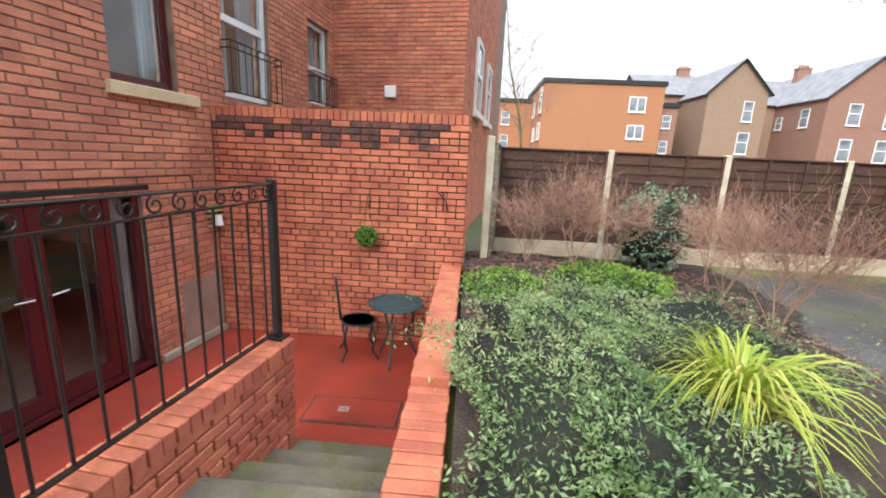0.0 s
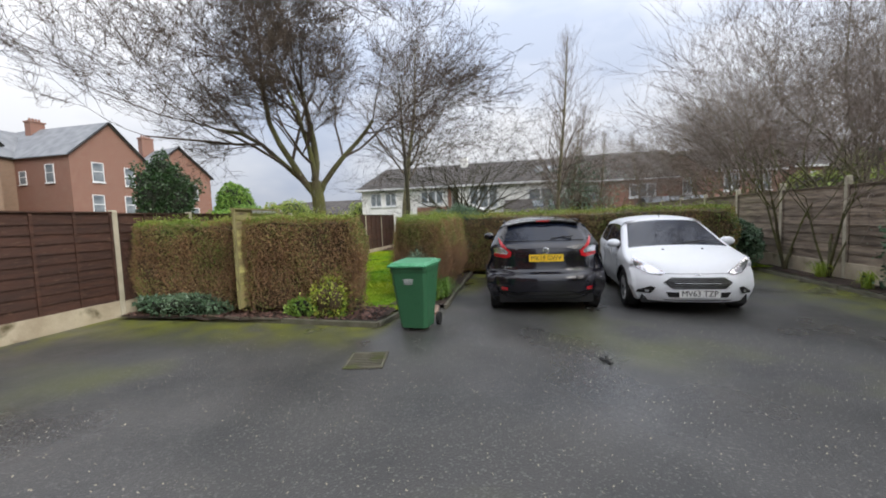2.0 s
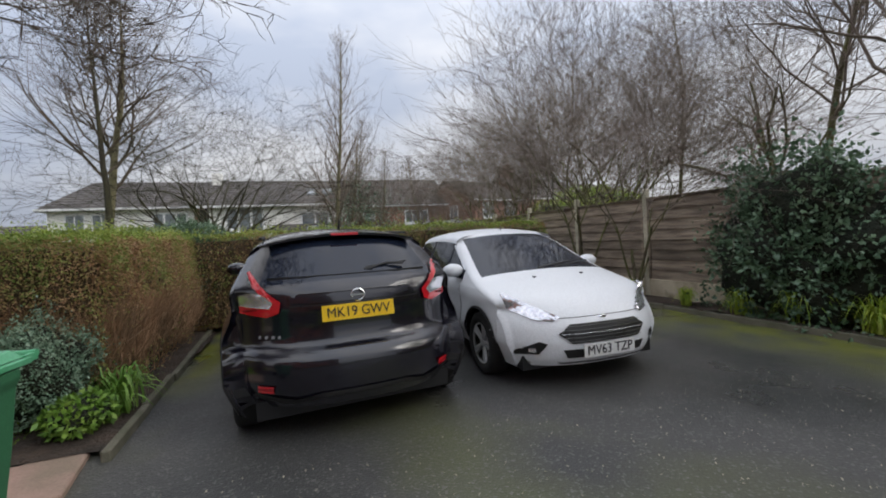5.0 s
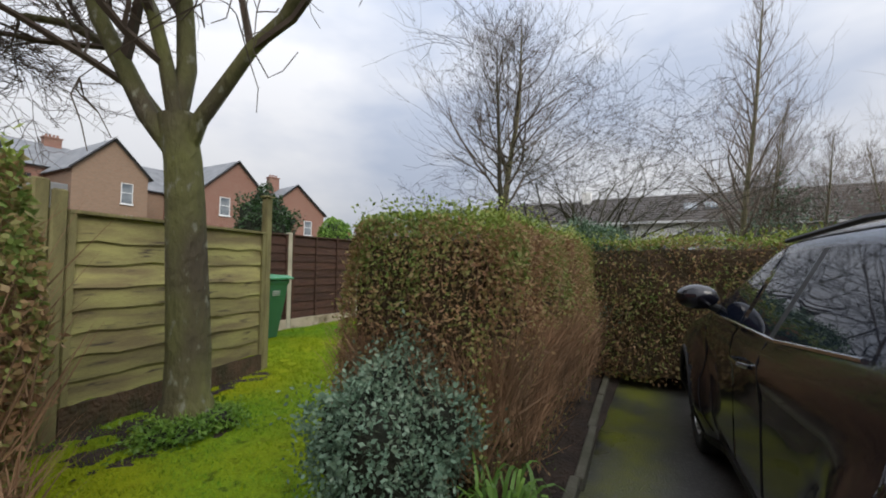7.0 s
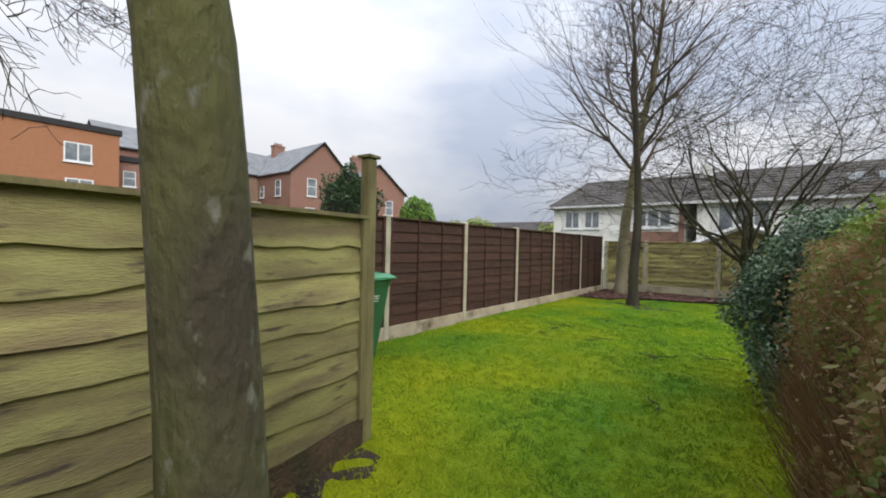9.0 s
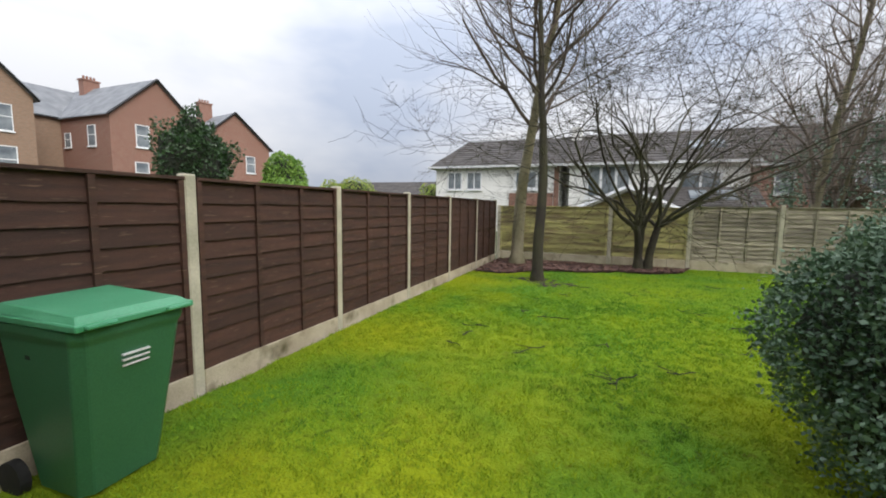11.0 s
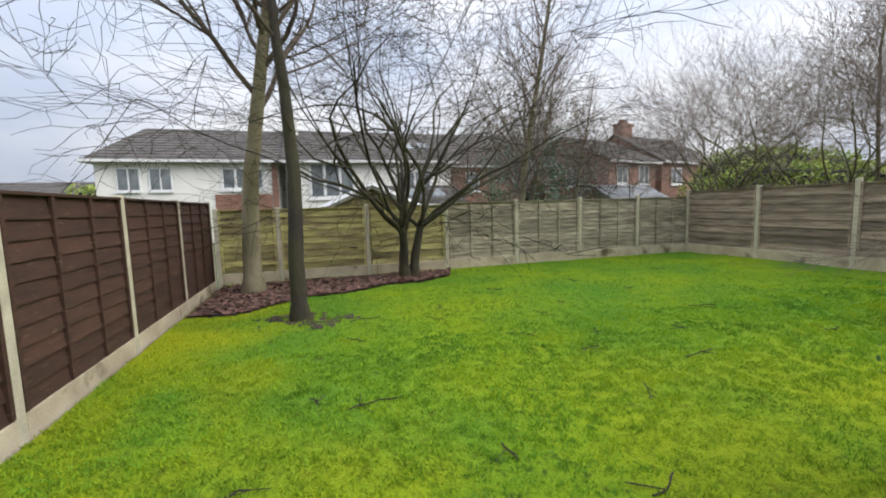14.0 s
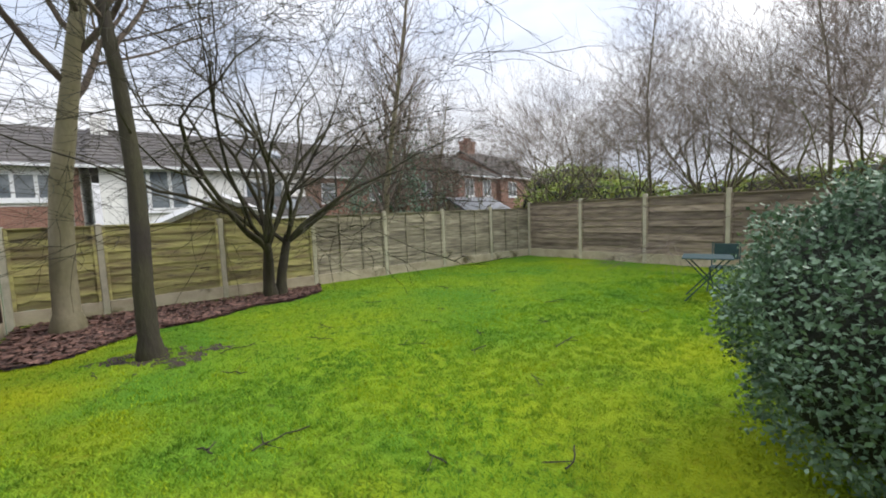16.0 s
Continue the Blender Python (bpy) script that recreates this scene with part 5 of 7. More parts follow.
# ---- bins ----
def wheelie_bin(label, m):
    """Front faces local -y; the hinge and wheels are at the back."""
    t = thing("wheelie_bin", label, "wheelie bin", m)
    bm = bmesh.new()
    rings = []
    for z, w, y0, y1 in ((0.05, 0.215, -0.20, 0.20), (0.30, 0.235, -0.245, 0.235), (0.62, 0.262, -0.30, 0.275), (0.90, 0.28, -0.345, 0.30), (0.94, 0.295, -0.365, 0.31), (0.985, 0.295, -0.365, 0.31)):
        c = 0.05
        ring = [(-w + c, y0), (w - c, y0), (w, y0 + c), (w, y1 - c), (w - c, y1), (-w + c, y1), (-w, y1 - c), (-w, y0 + c)]
        rings.append([bm.verts.new((x, y, z)) for x, y in ring])
    for a, b in zip(rings[:-1], rings[1:]):
        for k in range(8):
            bm.faces.new((a[k], a[(k + 1) % 8], b[(k + 1) % 8], b[k]))
    bm.faces.new(rings[0][::-1])
    bm.faces.new(rings[-1])
    part("body", bm, "bin", t, bevel=0.006)
    bm = bmesh.new()
    box(bm, -0.305, 0.305, -0.40, 0.33, 0.99, 1.025)
    vs = [bm.verts.new(p) for p in ((-0.29, -0.385, 1.025), (0.29, -0.385, 1.025), (0.29, 0.30, 1.03), (-0.29, 0.30, 1.03), (-0.26, -0.33, 1.055), (0.26, -0.33, 1.055), (0.26, 0.26, 1.075), (-0.26, 0.26, 1.075))]
    for f in ((4, 5, 6, 7), (0, 1, 5, 4), (1, 2, 6, 5), (2, 3, 7, 6), (3, 0, 4, 7)):
        bm.faces.new([vs[i] for i in f])
    lid = part("lid", bm, "bin_lid", t, "faded pale green lid", bevel=0.006)
    for s in (-1, 1):
        boxpart("grip", (s * 0.2 - 0.07, s * 0.2 + 0.07, -0.43, -0.39, 1.0, 1.02), "bin_lid", lid, bevel=0.005)
    bm = bmesh.new()
    tube(bm, (-0.30, 0.37, 1.03), (0.30, 0.37, 1.03), 0.018, n=8)
    for s in (-0.29, -0.1, 0.1, 0.29):
        box(bm, s - 0.012, s + 0.012, 0.29, 0.37, 1.0, 1.035)
    part("handle_bar", bm, "bin_lid", t)
    for s in (-1, 1):
        bm = bmesh.new()
        tube(bm, (s * 0.24, 0.27, 0.1), (s * 0.29, 0.27, 0.1), 0.1, n=16)
        part("wheel", bm, "rubber", t)
        # no hollow is cut: a black block paints the shade of the side recess
        boxpart("side_recess", (s * 0.26 - 0.015, s * 0.26 + 0.015, 0.02, 0.06, 0.80, 0.88), "black", t)
    for i in range(3):
        boxpart("stamp_line", (-0.07, 0.07, -0.349 + i * 0.006, -0.33, 0.80 - i * 0.03, 0.808 - i * 0.03), "white", t)
    return t


wheelie_bin("green wheelie bin with a faded lid by the planting kerb", pose(8.67, 1.20, 0.0, 0, 0, -94) @ Matrix.Diagonal((0.92, 0.90, 0.92, 1)))
wheelie_bin("green wheelie bin beside the brown fence on the lawn", pose(13.62, 6.42, 0.06, 0, 0, 3))


# ---- the brick building and its sunken terrace ----
before_terrace = set(bpy.data.objects)
BLD = pose(-2.15, 4.25, 0, 0, 0, -97.4)
FLOOR = -0.62


def bricks(parent, m, length, z0, z1, holes=(), material_="brick", singles=300, near=None, course=0.075, unit=0.225, proud=0.01, header_every=5, seed=1, stain=None):
    """A leaf of single bricks on a mortar backing; local x along, +y outward. Bricks near the point are parts, the rest one mesh."""
    rnd = random.Random(seed)
    todo = []
    rows = int(round((z1 - z0) / course))
    for r in range(rows):
        z = z0 + r * course
        half = header_every and r % header_every == 2
        u = unit / 2 if half else unit
        x = -(u / 2 if r % 2 else 0.0)
        while x < length - 0.01:
            a, b = max(x, 0.0), min(x + u, length)
            x += u
            if b - a < 0.04:
                continue
            segs = [(a, b)]
            for h0, h1, hz0, hz1 in holes:
                if z + course * 0.5 > hz0 and z + course * 0.5 < hz1:
                    out = []
                    for s0, s1 in segs:
                        if s1 <= h0 or s0 >= h1:
                            out.append((s0, s1))
                        else:
                            if s0 < h0:
                                out.append((s0, h0))
                            if s1 > h1:
                                out.append((h1, s1))
                    segs = out
            for s0, s1 in segs:
                if s1 - s0 > 0.03:
                    todo.append(((s0 + s1) / 2, z, s1 - s0 - 0.013))
    if near is not None:
        todo.sort(key=lambda t: (t[0] - near[0]) ** 2 + (t[1] - near[1]) ** 2)
    cache = {}
    rest_v, rest_f = [], []
    h = course - 0.014
    shape = [(-0.5, 0, 0), (0.5, 0, 0), (0.5, 0, 1), (-0.5, 0, 1)]
    for i, (x, z, w) in enumerate(todo):
        out = proud + rnd.uniform(-0.003, 0.003)
        e = 0.005
        vs = [(-w / 2, -0.03, 0), (w / 2, -0.03, 0), (w / 2, -0.03, h), (-w / 2, -0.03, h),
              (-w / 2, -e, 0), (w / 2, -e, 0), (w / 2, -e, h), (-w / 2, -e, h),
              (-w / 2 + e, 0, e), (w / 2 - e, 0, e), (w / 2 - e, 0, h - e), (-w / 2 + e, 0, h - e)]
        fs = [(0, 1, 5, 4), (1, 2, 6, 5), (2, 3, 7, 6), (3, 0, 4, 7), (4, 5, 9, 8), (5, 6, 10, 9), (6, 7, 11, 10), (7, 4, 8, 11), (8, 9, 10, 11)]
        fs = [f[::-1] for f in fs]
        if i < singles:
            key = (round(w, 2), bool(stain and stain(x, z, rnd)))
            if key not in cache:
                me = bpy.data.meshes.new("brick")
                me.from_pydata(vs, [], fs)
                me.materials.append(M["brick_stained" if key[1] else material_])
                cache[key] = me
            b = new("brick", cache[key])
            b.parent = parent
            b.matrix_local = m @ pose(x, out, z + 0.005, 0, rnd.uniform(-0.4, 0.4), rnd.uniform(-0.8, 0.8))
        else:
            base = len(rest_v)
            rest_v += [tuple(m @ Vector((p[0] + x, p[1] + out, p[2] + z + 0.005))) for p in vs]
            rest_f += [tuple(base + k for k in f) for f in fs]
    if rest_v:
        raw("brickwork", rest_v, rest_f, material_ + "_run", parent, kind="stuff")


def building():
    t = new("wall_building", None)
    t.matrix_world = BLD
    tagged(t, kind="structure")
    top = 9.0
    holes = [(0.42, 1.14, 2.18, 3.6), (0.98, 2.95, FLOOR, 1.2), (-1.2, -0.28, 2.25, 4.3), (-2.95, -2.25, 2.42, 3.72)]
    # backing with openings, split in vertical strips
    bm = bmesh.new()
    cuts = sorted({-3.15, 5.0, *[h[0] for h in holes], *[h[1] for h in holes]})
    for a, b in zip(cuts[:-1], cuts[1:]):
        z = -1.0
        mine = sorted([h for h in holes if h[0] <= a + 1e-6 and h[1] >= b - 1e-6], key=lambda h: h[2])
        for h in mine:
            if h[2] > z:
                box(bm, a, b, -0.30, 0.0, z, h[2])
            z = h[3]
        box(bm, a, b, -0.30, 0.0, z, top)
    part("backing", bm, "mortar", t)
    near_holes = [(h[0], h[1], h[2], h[3]) for h in holes if h[0] >= 0]
    bricks(t, pose(0, 0, 0), 3.4, FLOOR, 4.4, near_holes, "brick_soft", 300, (0.8, 1.6), seed=3, header_every=0)
    far_holes = [(h[0] + 3.15, h[1] + 3.15, h[2], h[3]) for h in holes if h[0] < 0]
    bricks(t, pose(-3.15, 0, 0), 3.15, 2.0, 6.5, far_holes, "brick_soft", 0, seed=4, header_every=0)
    # wing, set forward
    w = new("wall_wing", None)
    w.matrix_world = BLD
    tagged(w, kind="structure")
    bm = bmesh.new()
    box(bm, -12.0, -3.15, -0.3, 2.45, -1.0, top)
    part("backing", bm, "mortar", w)
    bricks(w, pose(-3.15, 2.45, 0, 0, 0, -90) @ pose(0, 0, 0), 2.45, 1.2, 8.0, (), "brick", 0, seed=5, header_every=0)
    sw = [(1.2, 2.2, 2.6, 4.0), (3.4, 4.4, 2.6, 4.0), (1.2, 2.2, 5.2, 6.6)]
    bricks(w, pose(-3.15, 2.45, 0, 0, 0, 180) @ pose(0, 0, 0, 0, 0, 0) @ Matrix.Diagonal((1, -1, 1, 1)), 6.0, 0.0, 8.0, sw, "brick", 0, seed=6, header_every=0)
    for a, b, z0, z1 in sw:
        window(w, -3.15 - (a + b) / 2, 2.46, z0, b - a, z1 - z0, 180)
    boxpart("vent_cover", (-3.15, -3.06, 1.02, 1.22, 2.66, 2.86), "white", w, bevel=0.01)
    # interior behind the doors
    room = new("room", None)
    room.matrix_world = BLD
    tagged(room, kind="structure")
    boxpart("floor", (-0.6, 4.8, -4.3, -0.31, FLOOR - 0.1, FLOOR + 0.02), "room_floor", room)
    boxpart("back_wall", (-0.6, 4.8, -4.4, -4.3, FLOOR, 1.75), "room", room)
    boxpart("side_wall", (-0.7, -0.6, -4.4, -0.31, FLOOR, 1.75), "room", room)
    boxpart("ceiling", (-0.6, 4.8, -4.3, -0.31, 1.75, 1.85), "room", room)
    boxpart("cabinet", (0.6, 2.6, -4.28, -3.7, FLOOR + 0.03, 0.3), "white", room)
    boxpart("upper_room", (-4.5, 2.5, -2.5, -2.4, 1.9, 6.0), "room", room)
    cur = thing("curtain", "pale net curtain hanging behind the glass", "curtain", BLD)
    bm = bmesh.new()
    for (x0, x1, z0, z1, yy) in ((1.00, 1.22, FLOOR + 0.05, 1.15, -0.20), (0.44, 0.66, 2.2, 3.58, -0.22), (-1.15, -0.80, 2.28, 4.28, -0.22), (-0.62, -0.33, 2.28, 4.28, -0.22), (-2.9, -2.3, 2.45, 3.7, -0.22)):
        n = 16
        prev = None
        for k in range(n + 1):
            x = x0 + (x1 - x0) * k / n
            y = yy - 0.015 * math.sin(k * 1.9)
            p = (bm.verts.new((x, y, z0)), bm.verts.new((x, y, z1)))
            if prev:
                bm.faces.new((prev[0], p[0], p[1], prev[1]))
            prev = p
    part("fabric", bm, "curtain", cur)
    # window over the doors
    win = thing("window", "dark-framed window with a cream stone sill", "window", BLD)
    win["kind"] = "structure"
    bm = bmesh.new()
    for b in ((0.42, 0.48, -0.14, -0.07, 2.18, 3.6), (1.08, 1.14, -0.14, -0.07, 2.18, 3.6), (0.48, 1.08, -0.14, -0.07, 2.18, 2.25), (0.48, 1.08, -0.14, -0.07, 3.52, 3.6)):
        box(bm, *b)
    part("frame", bm, "maroon", win)
    boxpart("pane", (0.48, 1.08, -0.11, -0.10, 2.25, 3.52), "pane", win)
    boxpart("window_sill", (0.20, 1.20, -0.12, 0.07, 2.05, 2.165), "stone", win, "cream stone sill", bevel=0.008)
    # balcony windows
    for a, b, z0, z1, rz in ((-1.2, -0.28, 2.25, 4.3, 2.86), (-2.95, -2.25, 2.42, 3.72, 2.93)):
        win = thing("window", "tall white-framed window with a small black iron balcony rail", "window", BLD)
        win["kind"] = "structure"
        bm = bmesh.new()
        mid = (a + b) / 2
        for q in ((a, a + 0.07, z0, z1), (b - 0.07, b, z0, z1), (a, b, z0, z0 + 0.07), (a, b, z1 - 0.07, z1), (a, b, z0 + (z1 - z0) * 0.42, z0 + (z1 - z0) * 0.42 + 0.08)):
            box(bm, q[0], q[1], -0.13, -0.06, q[2], q[3])
        part("frame", bm, "white", win)
        boxpart("pane", (a + 0.07, b - 0.07, -0.10, -0.09, z0 + 0.07, z1 - 0.07), "pane", win)
        bm = bmesh.new()
        x0, x1 = a - 0.06, b + 0.04
        for zz in (z0 + 0.04, rz, rz - 0.08):
            path_tube(bm, [(x0, 0, zz), (x0, 0.14, zz), (x1, 0.14, zz), (x1, 0, zz)], 0.010)
        part("balcony_rail", bm, "iron", win, "black iron balcony rail")
        for k in range(9):
            bm = bmesh.new()
            x = x0 + (x1 - x0) * k / 8
            tube(bm, (x, 0.14, z0 + 0.04), (x, 0.14, rz), 0.006, n=5)
            part("balcony_bar", bm, "iron", win)
    # doors: three maroon leaves
    d = thing("door_1", "maroon glazed french doors, closed, with chrome handles", "door", BLD)
    d["kind"] = "structure"
    z0, z1 = FLOOR + 0.02, 1.2
    bm = bmesh.new()
    box(bm, 0.98, 1.04, -0.16, -0.04, z0, z1)
    box(bm, 2.89, 2.95, -0.16, -0.04, z0, z1)
    box(bm, 1.04, 2.89, -0.16, -0.04, z1 - 0.06, z1)
    box(bm, 1.04, 2.89, -0.16, -0.02, z0, z0 + 0.05)
    box(bm, 1.26, 1.32, -0.15, -0.05, z0 + 0.05, z1 - 0.06)
    part("door_frame", bm, "maroon", d)
    boxpart("side_light", (1.04, 1.26, -0.11, -0.10, z0 + 0.05, z1 - 0.06), "pane", d)
    for a, b, hx in ((1.32, 1.90, 1.84), (1.90, 2.48, 1.96)):
        leaf = new("door_leaf")
        leaf.parent = d
        bm = bmesh.new()
        for q in ((a + 0.003, a + 0.09, z0 + 0.06, z1 - 0.07), (b - 0.09, b - 0.003, z0 + 0.06, z1 - 0.07), (a + 0.09, b - 0.09, z0 + 0.06, z0 + 0.2), (a + 0.09, b - 0.09, z1 - 0.16, z1 - 0.07)):
            box(bm, q[0], q[1], -0.13, -0.06, q[2], q[3])
        part("stiles", bm, "maroon", leaf)
        boxpart("pane", (a + 0.09, b - 0.09, -0.10, -0.09, z0 + 0.2, z1 - 0.16), "pane", leaf)
        bm = bmesh.new()
        tube(bm, (hx, -0.06, 0.42), (hx, -0.01, 0.42), 0.012)
        tube(bm, (hx, -0.012, 0.42), (hx + (-0.13 if hx < 1.9 else 0.13), -0.012, 0.43), 0.009)
        part("door_handle", bm, "chrome", leaf, "chrome lever handle")
    boxpart("door_leaf_fixed", (2.48, 2.50, -0.13, -0.06, z0, z1), "maroon", d)
    boxpart("pane", (2.5, 2.89, -0.10, -0.09, z0 + 0.05, z1 - 0.06), "pane", d)
    li = thing("lintel", "dark timber lintel over the terrace doors", "lintel", BLD)
    li["kind"] = "structure"
    boxpart("beam", (0.9, 3.0, -0.16, 0.014, 1.205, 1.25), "black", li)
    cb = thing("cable", "thin black cable clipped to the brick wall", "cable", BLD)
    bm = bmesh.new()
    path_tube(bm, [(3.2, 0.022, 1.33), (0.40, 0.022, 1.33), (0.36, 0.022, 1.28), (0.38, 0.022, -0.5)], 0.006, 5)
    part("wire", bm, "black", cb)
    st = thing("wall_plinth", "weathered concrete plinth at the foot of the brick wall", "plinth", BLD)
    st["kind"] = "structure"
    boxpart("plinth", (0.02, 0.95, 0.012, 0.06, FLOOR, FLOOR + 0.09), "concrete", st, bevel=0.008)
    boxpart("worn_render", (0.02, 0.62, 0.004, 0.014, FLOOR + 0.09, 0.15), "moss_stone", st)


building()


def terrace():
    flat("terrace_floor", [(-3.4, -1.6), (0.62, -1.6), (0.62, 4.26), (-2.1, 4.26)], FLOOR, "red_paint")
    # cross wall
    t = new("wall_cross")
    tagged(t, kind="structure")
    boxpart("backing", (-2.15, 0.84, 4.27, 4.49, -1.0, 2.0), "mortar_dark", t)
    bricks(t, pose(0.84, 4.262, 0, 0, 0, 180), 2.98, FLOOR, 2.0, (), "brick", 300, (1.3, 1.9), seed=7, stain=lambda x, z, r: z > 1.6 and x > 0.3 and r.random() < (z - 1.55) * 2.2)
    bricks(t, pose(0.845, 4.49, 0, 0, 0, -90), 0.22, 0.2, 2.0, (), "brick", 0, seed=8)
    n = 39
    me = None
    for i in range(n):
        if me is None:
            bm = bmesh.new()
            box(bm, -0.0335, 0.0335, -0.12, 0.12, 0, 0.108)
            bmesh.ops.bevel(bm, geom=bm.edges[:], offset=0.004, segments=1, affect="EDGES")
            me = mesh_from("coping_brick", bm, "brick")
        b = new("coping_brick", me)
        b.parent = t
        b.matrix_local = pose(-2.12 + i * 0.0765, 4.38, 2.003, 0, 0, 0)
    # stain on the wall head
    # right retaining wall with brick-on-edge coping
    r = new("wall_retaining")
    tagged(r, kind="structure")
    boxpart("backing", (0.62, 0.80, -1.5, 1.66, -1.0, 0.24), "mortar_dark", r)
    boxpart("backing", (0.62, 0.80, 1.66, 4.25, -1.0, 0.30), "mortar_dark", r)
    bricks(r, pose(0.61, -0.6, 0, 0, 0, 90), 4.85, FLOOR, 0.24, (), "brick", 60, (3.5, 0), seed=9)
    me = None
    for i in range(60):
        y = -0.4 + i * 0.0775
        if me is None:
            bm = bmesh.new()
            box(bm, -0.115, 0.115, -0.0345, 0.0345, 0, 0.105)
            bmesh.ops.bevel(bm, geom=bm.edges[:], offset=0.005, segments=1, affect="EDGES")
            me = mesh_from("coping_brick", bm, "brick")
        b = new("coping_brick", me)
        b.parent = r
        b.matrix_local = pose(0.71 + 0.004 * math.sin(i * 2.1), y, (0.245 if y < 1.66 else 0.305), 0, 0.6 * math.sin(i * 1.3), 0.8 * math.sin(i * 1.9))
    # low wall with the railing
    LOW = pose(-0.29, 2.12, 0, 0, 0, -97.4)
    w = new("wall_low")
    w.matrix_world = LOW
    tagged(w, kind="structure")
    L = 3.2
    boxpart("backing", (0.01, L, -0.20, -0.02, -1.0, 0.25), "mortar_dark", w)
    bricks(w, pose(0, -0.01, 0), L, FLOOR, 0.25, (), "brick", 220, (0.4, 0), seed=10)
    bricks(w, pose(0.0, -0.22, 0, 0, 0, 90) @ pose(0, 0.0, 0), 0.21, FLOOR, 0.25, (), "brick", 40, (0.1, 0), seed=11)
    for i in range(int(L / 0.0775)):
        b = new("coping_brick", me)
        b.parent = w
        b.matrix_local = pose(0.035 + i * 0.0775, -0.11 + 0.003 * math.sin(i * 2.7), 0.255, 0.6 * math.sin(i * 1.7), 0, 90 + 0.8 * math.sin(i * 2.3))
    rail = thing("railing", "black wrought-iron railing with scrolls on the low brick wall", "railing", LOW)
    bm = bmesh.new()
    box(bm, -0.005, L, -0.13, -0.09, 1.415, 1.427)
    part("top_rail", bm, "iron", rail, bevel=0.003)
    boxpart("scroll_rail", (0.03, L, -0.12, -0.10, 1.315, 1.325), "iron", rail)
    boxpart("bottom_rail", (0.03, L, -0.125, -0.095, 0.405, 0.417), "iron", rail)
    boxpart("post", (0.0, 0.05, -0.135, -0.085, 0.36, 1.45), "iron", rail, bevel=0.004)
    boxpart("post", (1.55, 1.60, -0.135, -0.085, 0.36, 1.43), "iron", rail, bevel=0.004)
    boxpart("foot_plate", (-0.03, 0.08, -0.17, -0.05, 0.36, 0.37), "iron", rail)
    for i in range(22):
        x = 0.14 + i * 0.135
        bm = bmesh.new()
        tube(bm, (x, -0.11, 0.41), (x, -0.11, 1.32), 0.0075, n=6)
        part("bar", bm, "iron", rail)
        bm = bmesh.new()
        c = Vector((x - 0.065, -0.11, 1.37))
        pts = [c + Vector((math.cos(a) * (0.012 + 0.035 * k / 12), 0, math.sin(a) * (0.012 + 0.035 * k / 12))) for k, a in ((k, k * 0.62) for k in range(13))]
        path_tube(bm, pts, 0.0055, 5)
        part("scroll", bm, "iron", rail)
    # steps
    sp = new("steps")
    tagged(sp, "weathered mossy concrete steps down to the terrace", kind="structure")
    for i in range(4):
        y1 = 2.15 - i * 0.30
        z = FLOOR + (i + 1) * 0.155
        boxpart("step", (-0.62, 0.595, y1 - 0.31 if i < 3 else -1.5, y1, FLOOR - 0.1 if i == 0 else z - 0.155, z - 0.003 * i), "slab", sp, bevel=0.008)
    # drain cover in the terrace floor
    dr = thing("floor_drain", "small silver drain grille in a framed red cover", "drain", pose(-0.05, 2.75, FLOOR))
    boxpart("frame", (-0.42, 0.42, -0.2, 0.2, 0.0, 0.008), "mortar_dark", dr)
    boxpart("cover", (-0.40, 0.40, -0.18, 0.18, 0.008, 0.014), "red_paint", dr)
    for i in range(4):
        boxpart("slot", (-0.14, -0.04, -0.03 + i * 0.02, -0.02 + i * 0.02, 0.014, 0.018), "alloy", dr)


terrace()


def basket():
    t = thing("hanging_ball", "green topiary ball hanging from a bracket on the brick wall", "hanging plant", pose(-0.28, 4.10, 0.72))
    bm = bmesh.new()
    bmesh.ops.create_icosphere(bm, subdivisions=2, radius=0.095)
    part("core", bm, "dark_core", t)
    leaves("foliage", lambda r: ((lambda n: (n * 0.11 * (1 - abs(r.gauss(0, 0.08))), n))(Vector((r.gauss(0, 1), r.gauss(0, 1), r.gauss(0, 1))).normalized())), 1800, 0.016, "mid_leaf", t, 5, kind="stuff")
    bm = bmesh.new()
    for k in range(3):
        a = k * 2.1
        tube(bm, (0.08 * math.cos(a), 0.08 * math.sin(a), 0.06), (0, 0.02, 0.42), 0.003, n=4)
    part("chain", bm, "iron", t)
    bm = bmesh.new()
    path_tube(bm, [(0, 0.145, 0.30), (0, 0.145, 0.46), (0, 0.06, 0.48), (0, 0.02, 0.42)], 0.007)
    part("bracket", bm, "iron", t)
    h = thing("wall_bracket", "rusty iron bracket fixed to the brick wall", "bracket", pose(0.58, 4.245, 1.2))
    bm = bmesh.new()
    path_tube(bm, [(0, 0, -0.16), (0, 0, 0.05), (-0.06, -0.08, 0.06), (0.03, -0.1, -0.02), (0.05, -0.02, -0.14)], 0.008)
    part("arm", bm, "iron", h)
    b = thing("bird_feeder", "green slatted bird feeder with a white pot on the brick wall", "bird feeder", BLD @ pose(0.06, 0.02, 0.86))
    for k in range(5):
        boxpart("slat", (-0.12, 0.12, 0.0, 0.05, -0.14 + k * 0.06, -0.12 + k * 0.06), "green_wood", b)
    bm = bmesh.new()
    tube(bm, (0.02, 0.07, -0.12), (0.02, 0.07, 0.0), 0.05, 0.035, 12)
    part("pot", bm, "white", b)


basket()


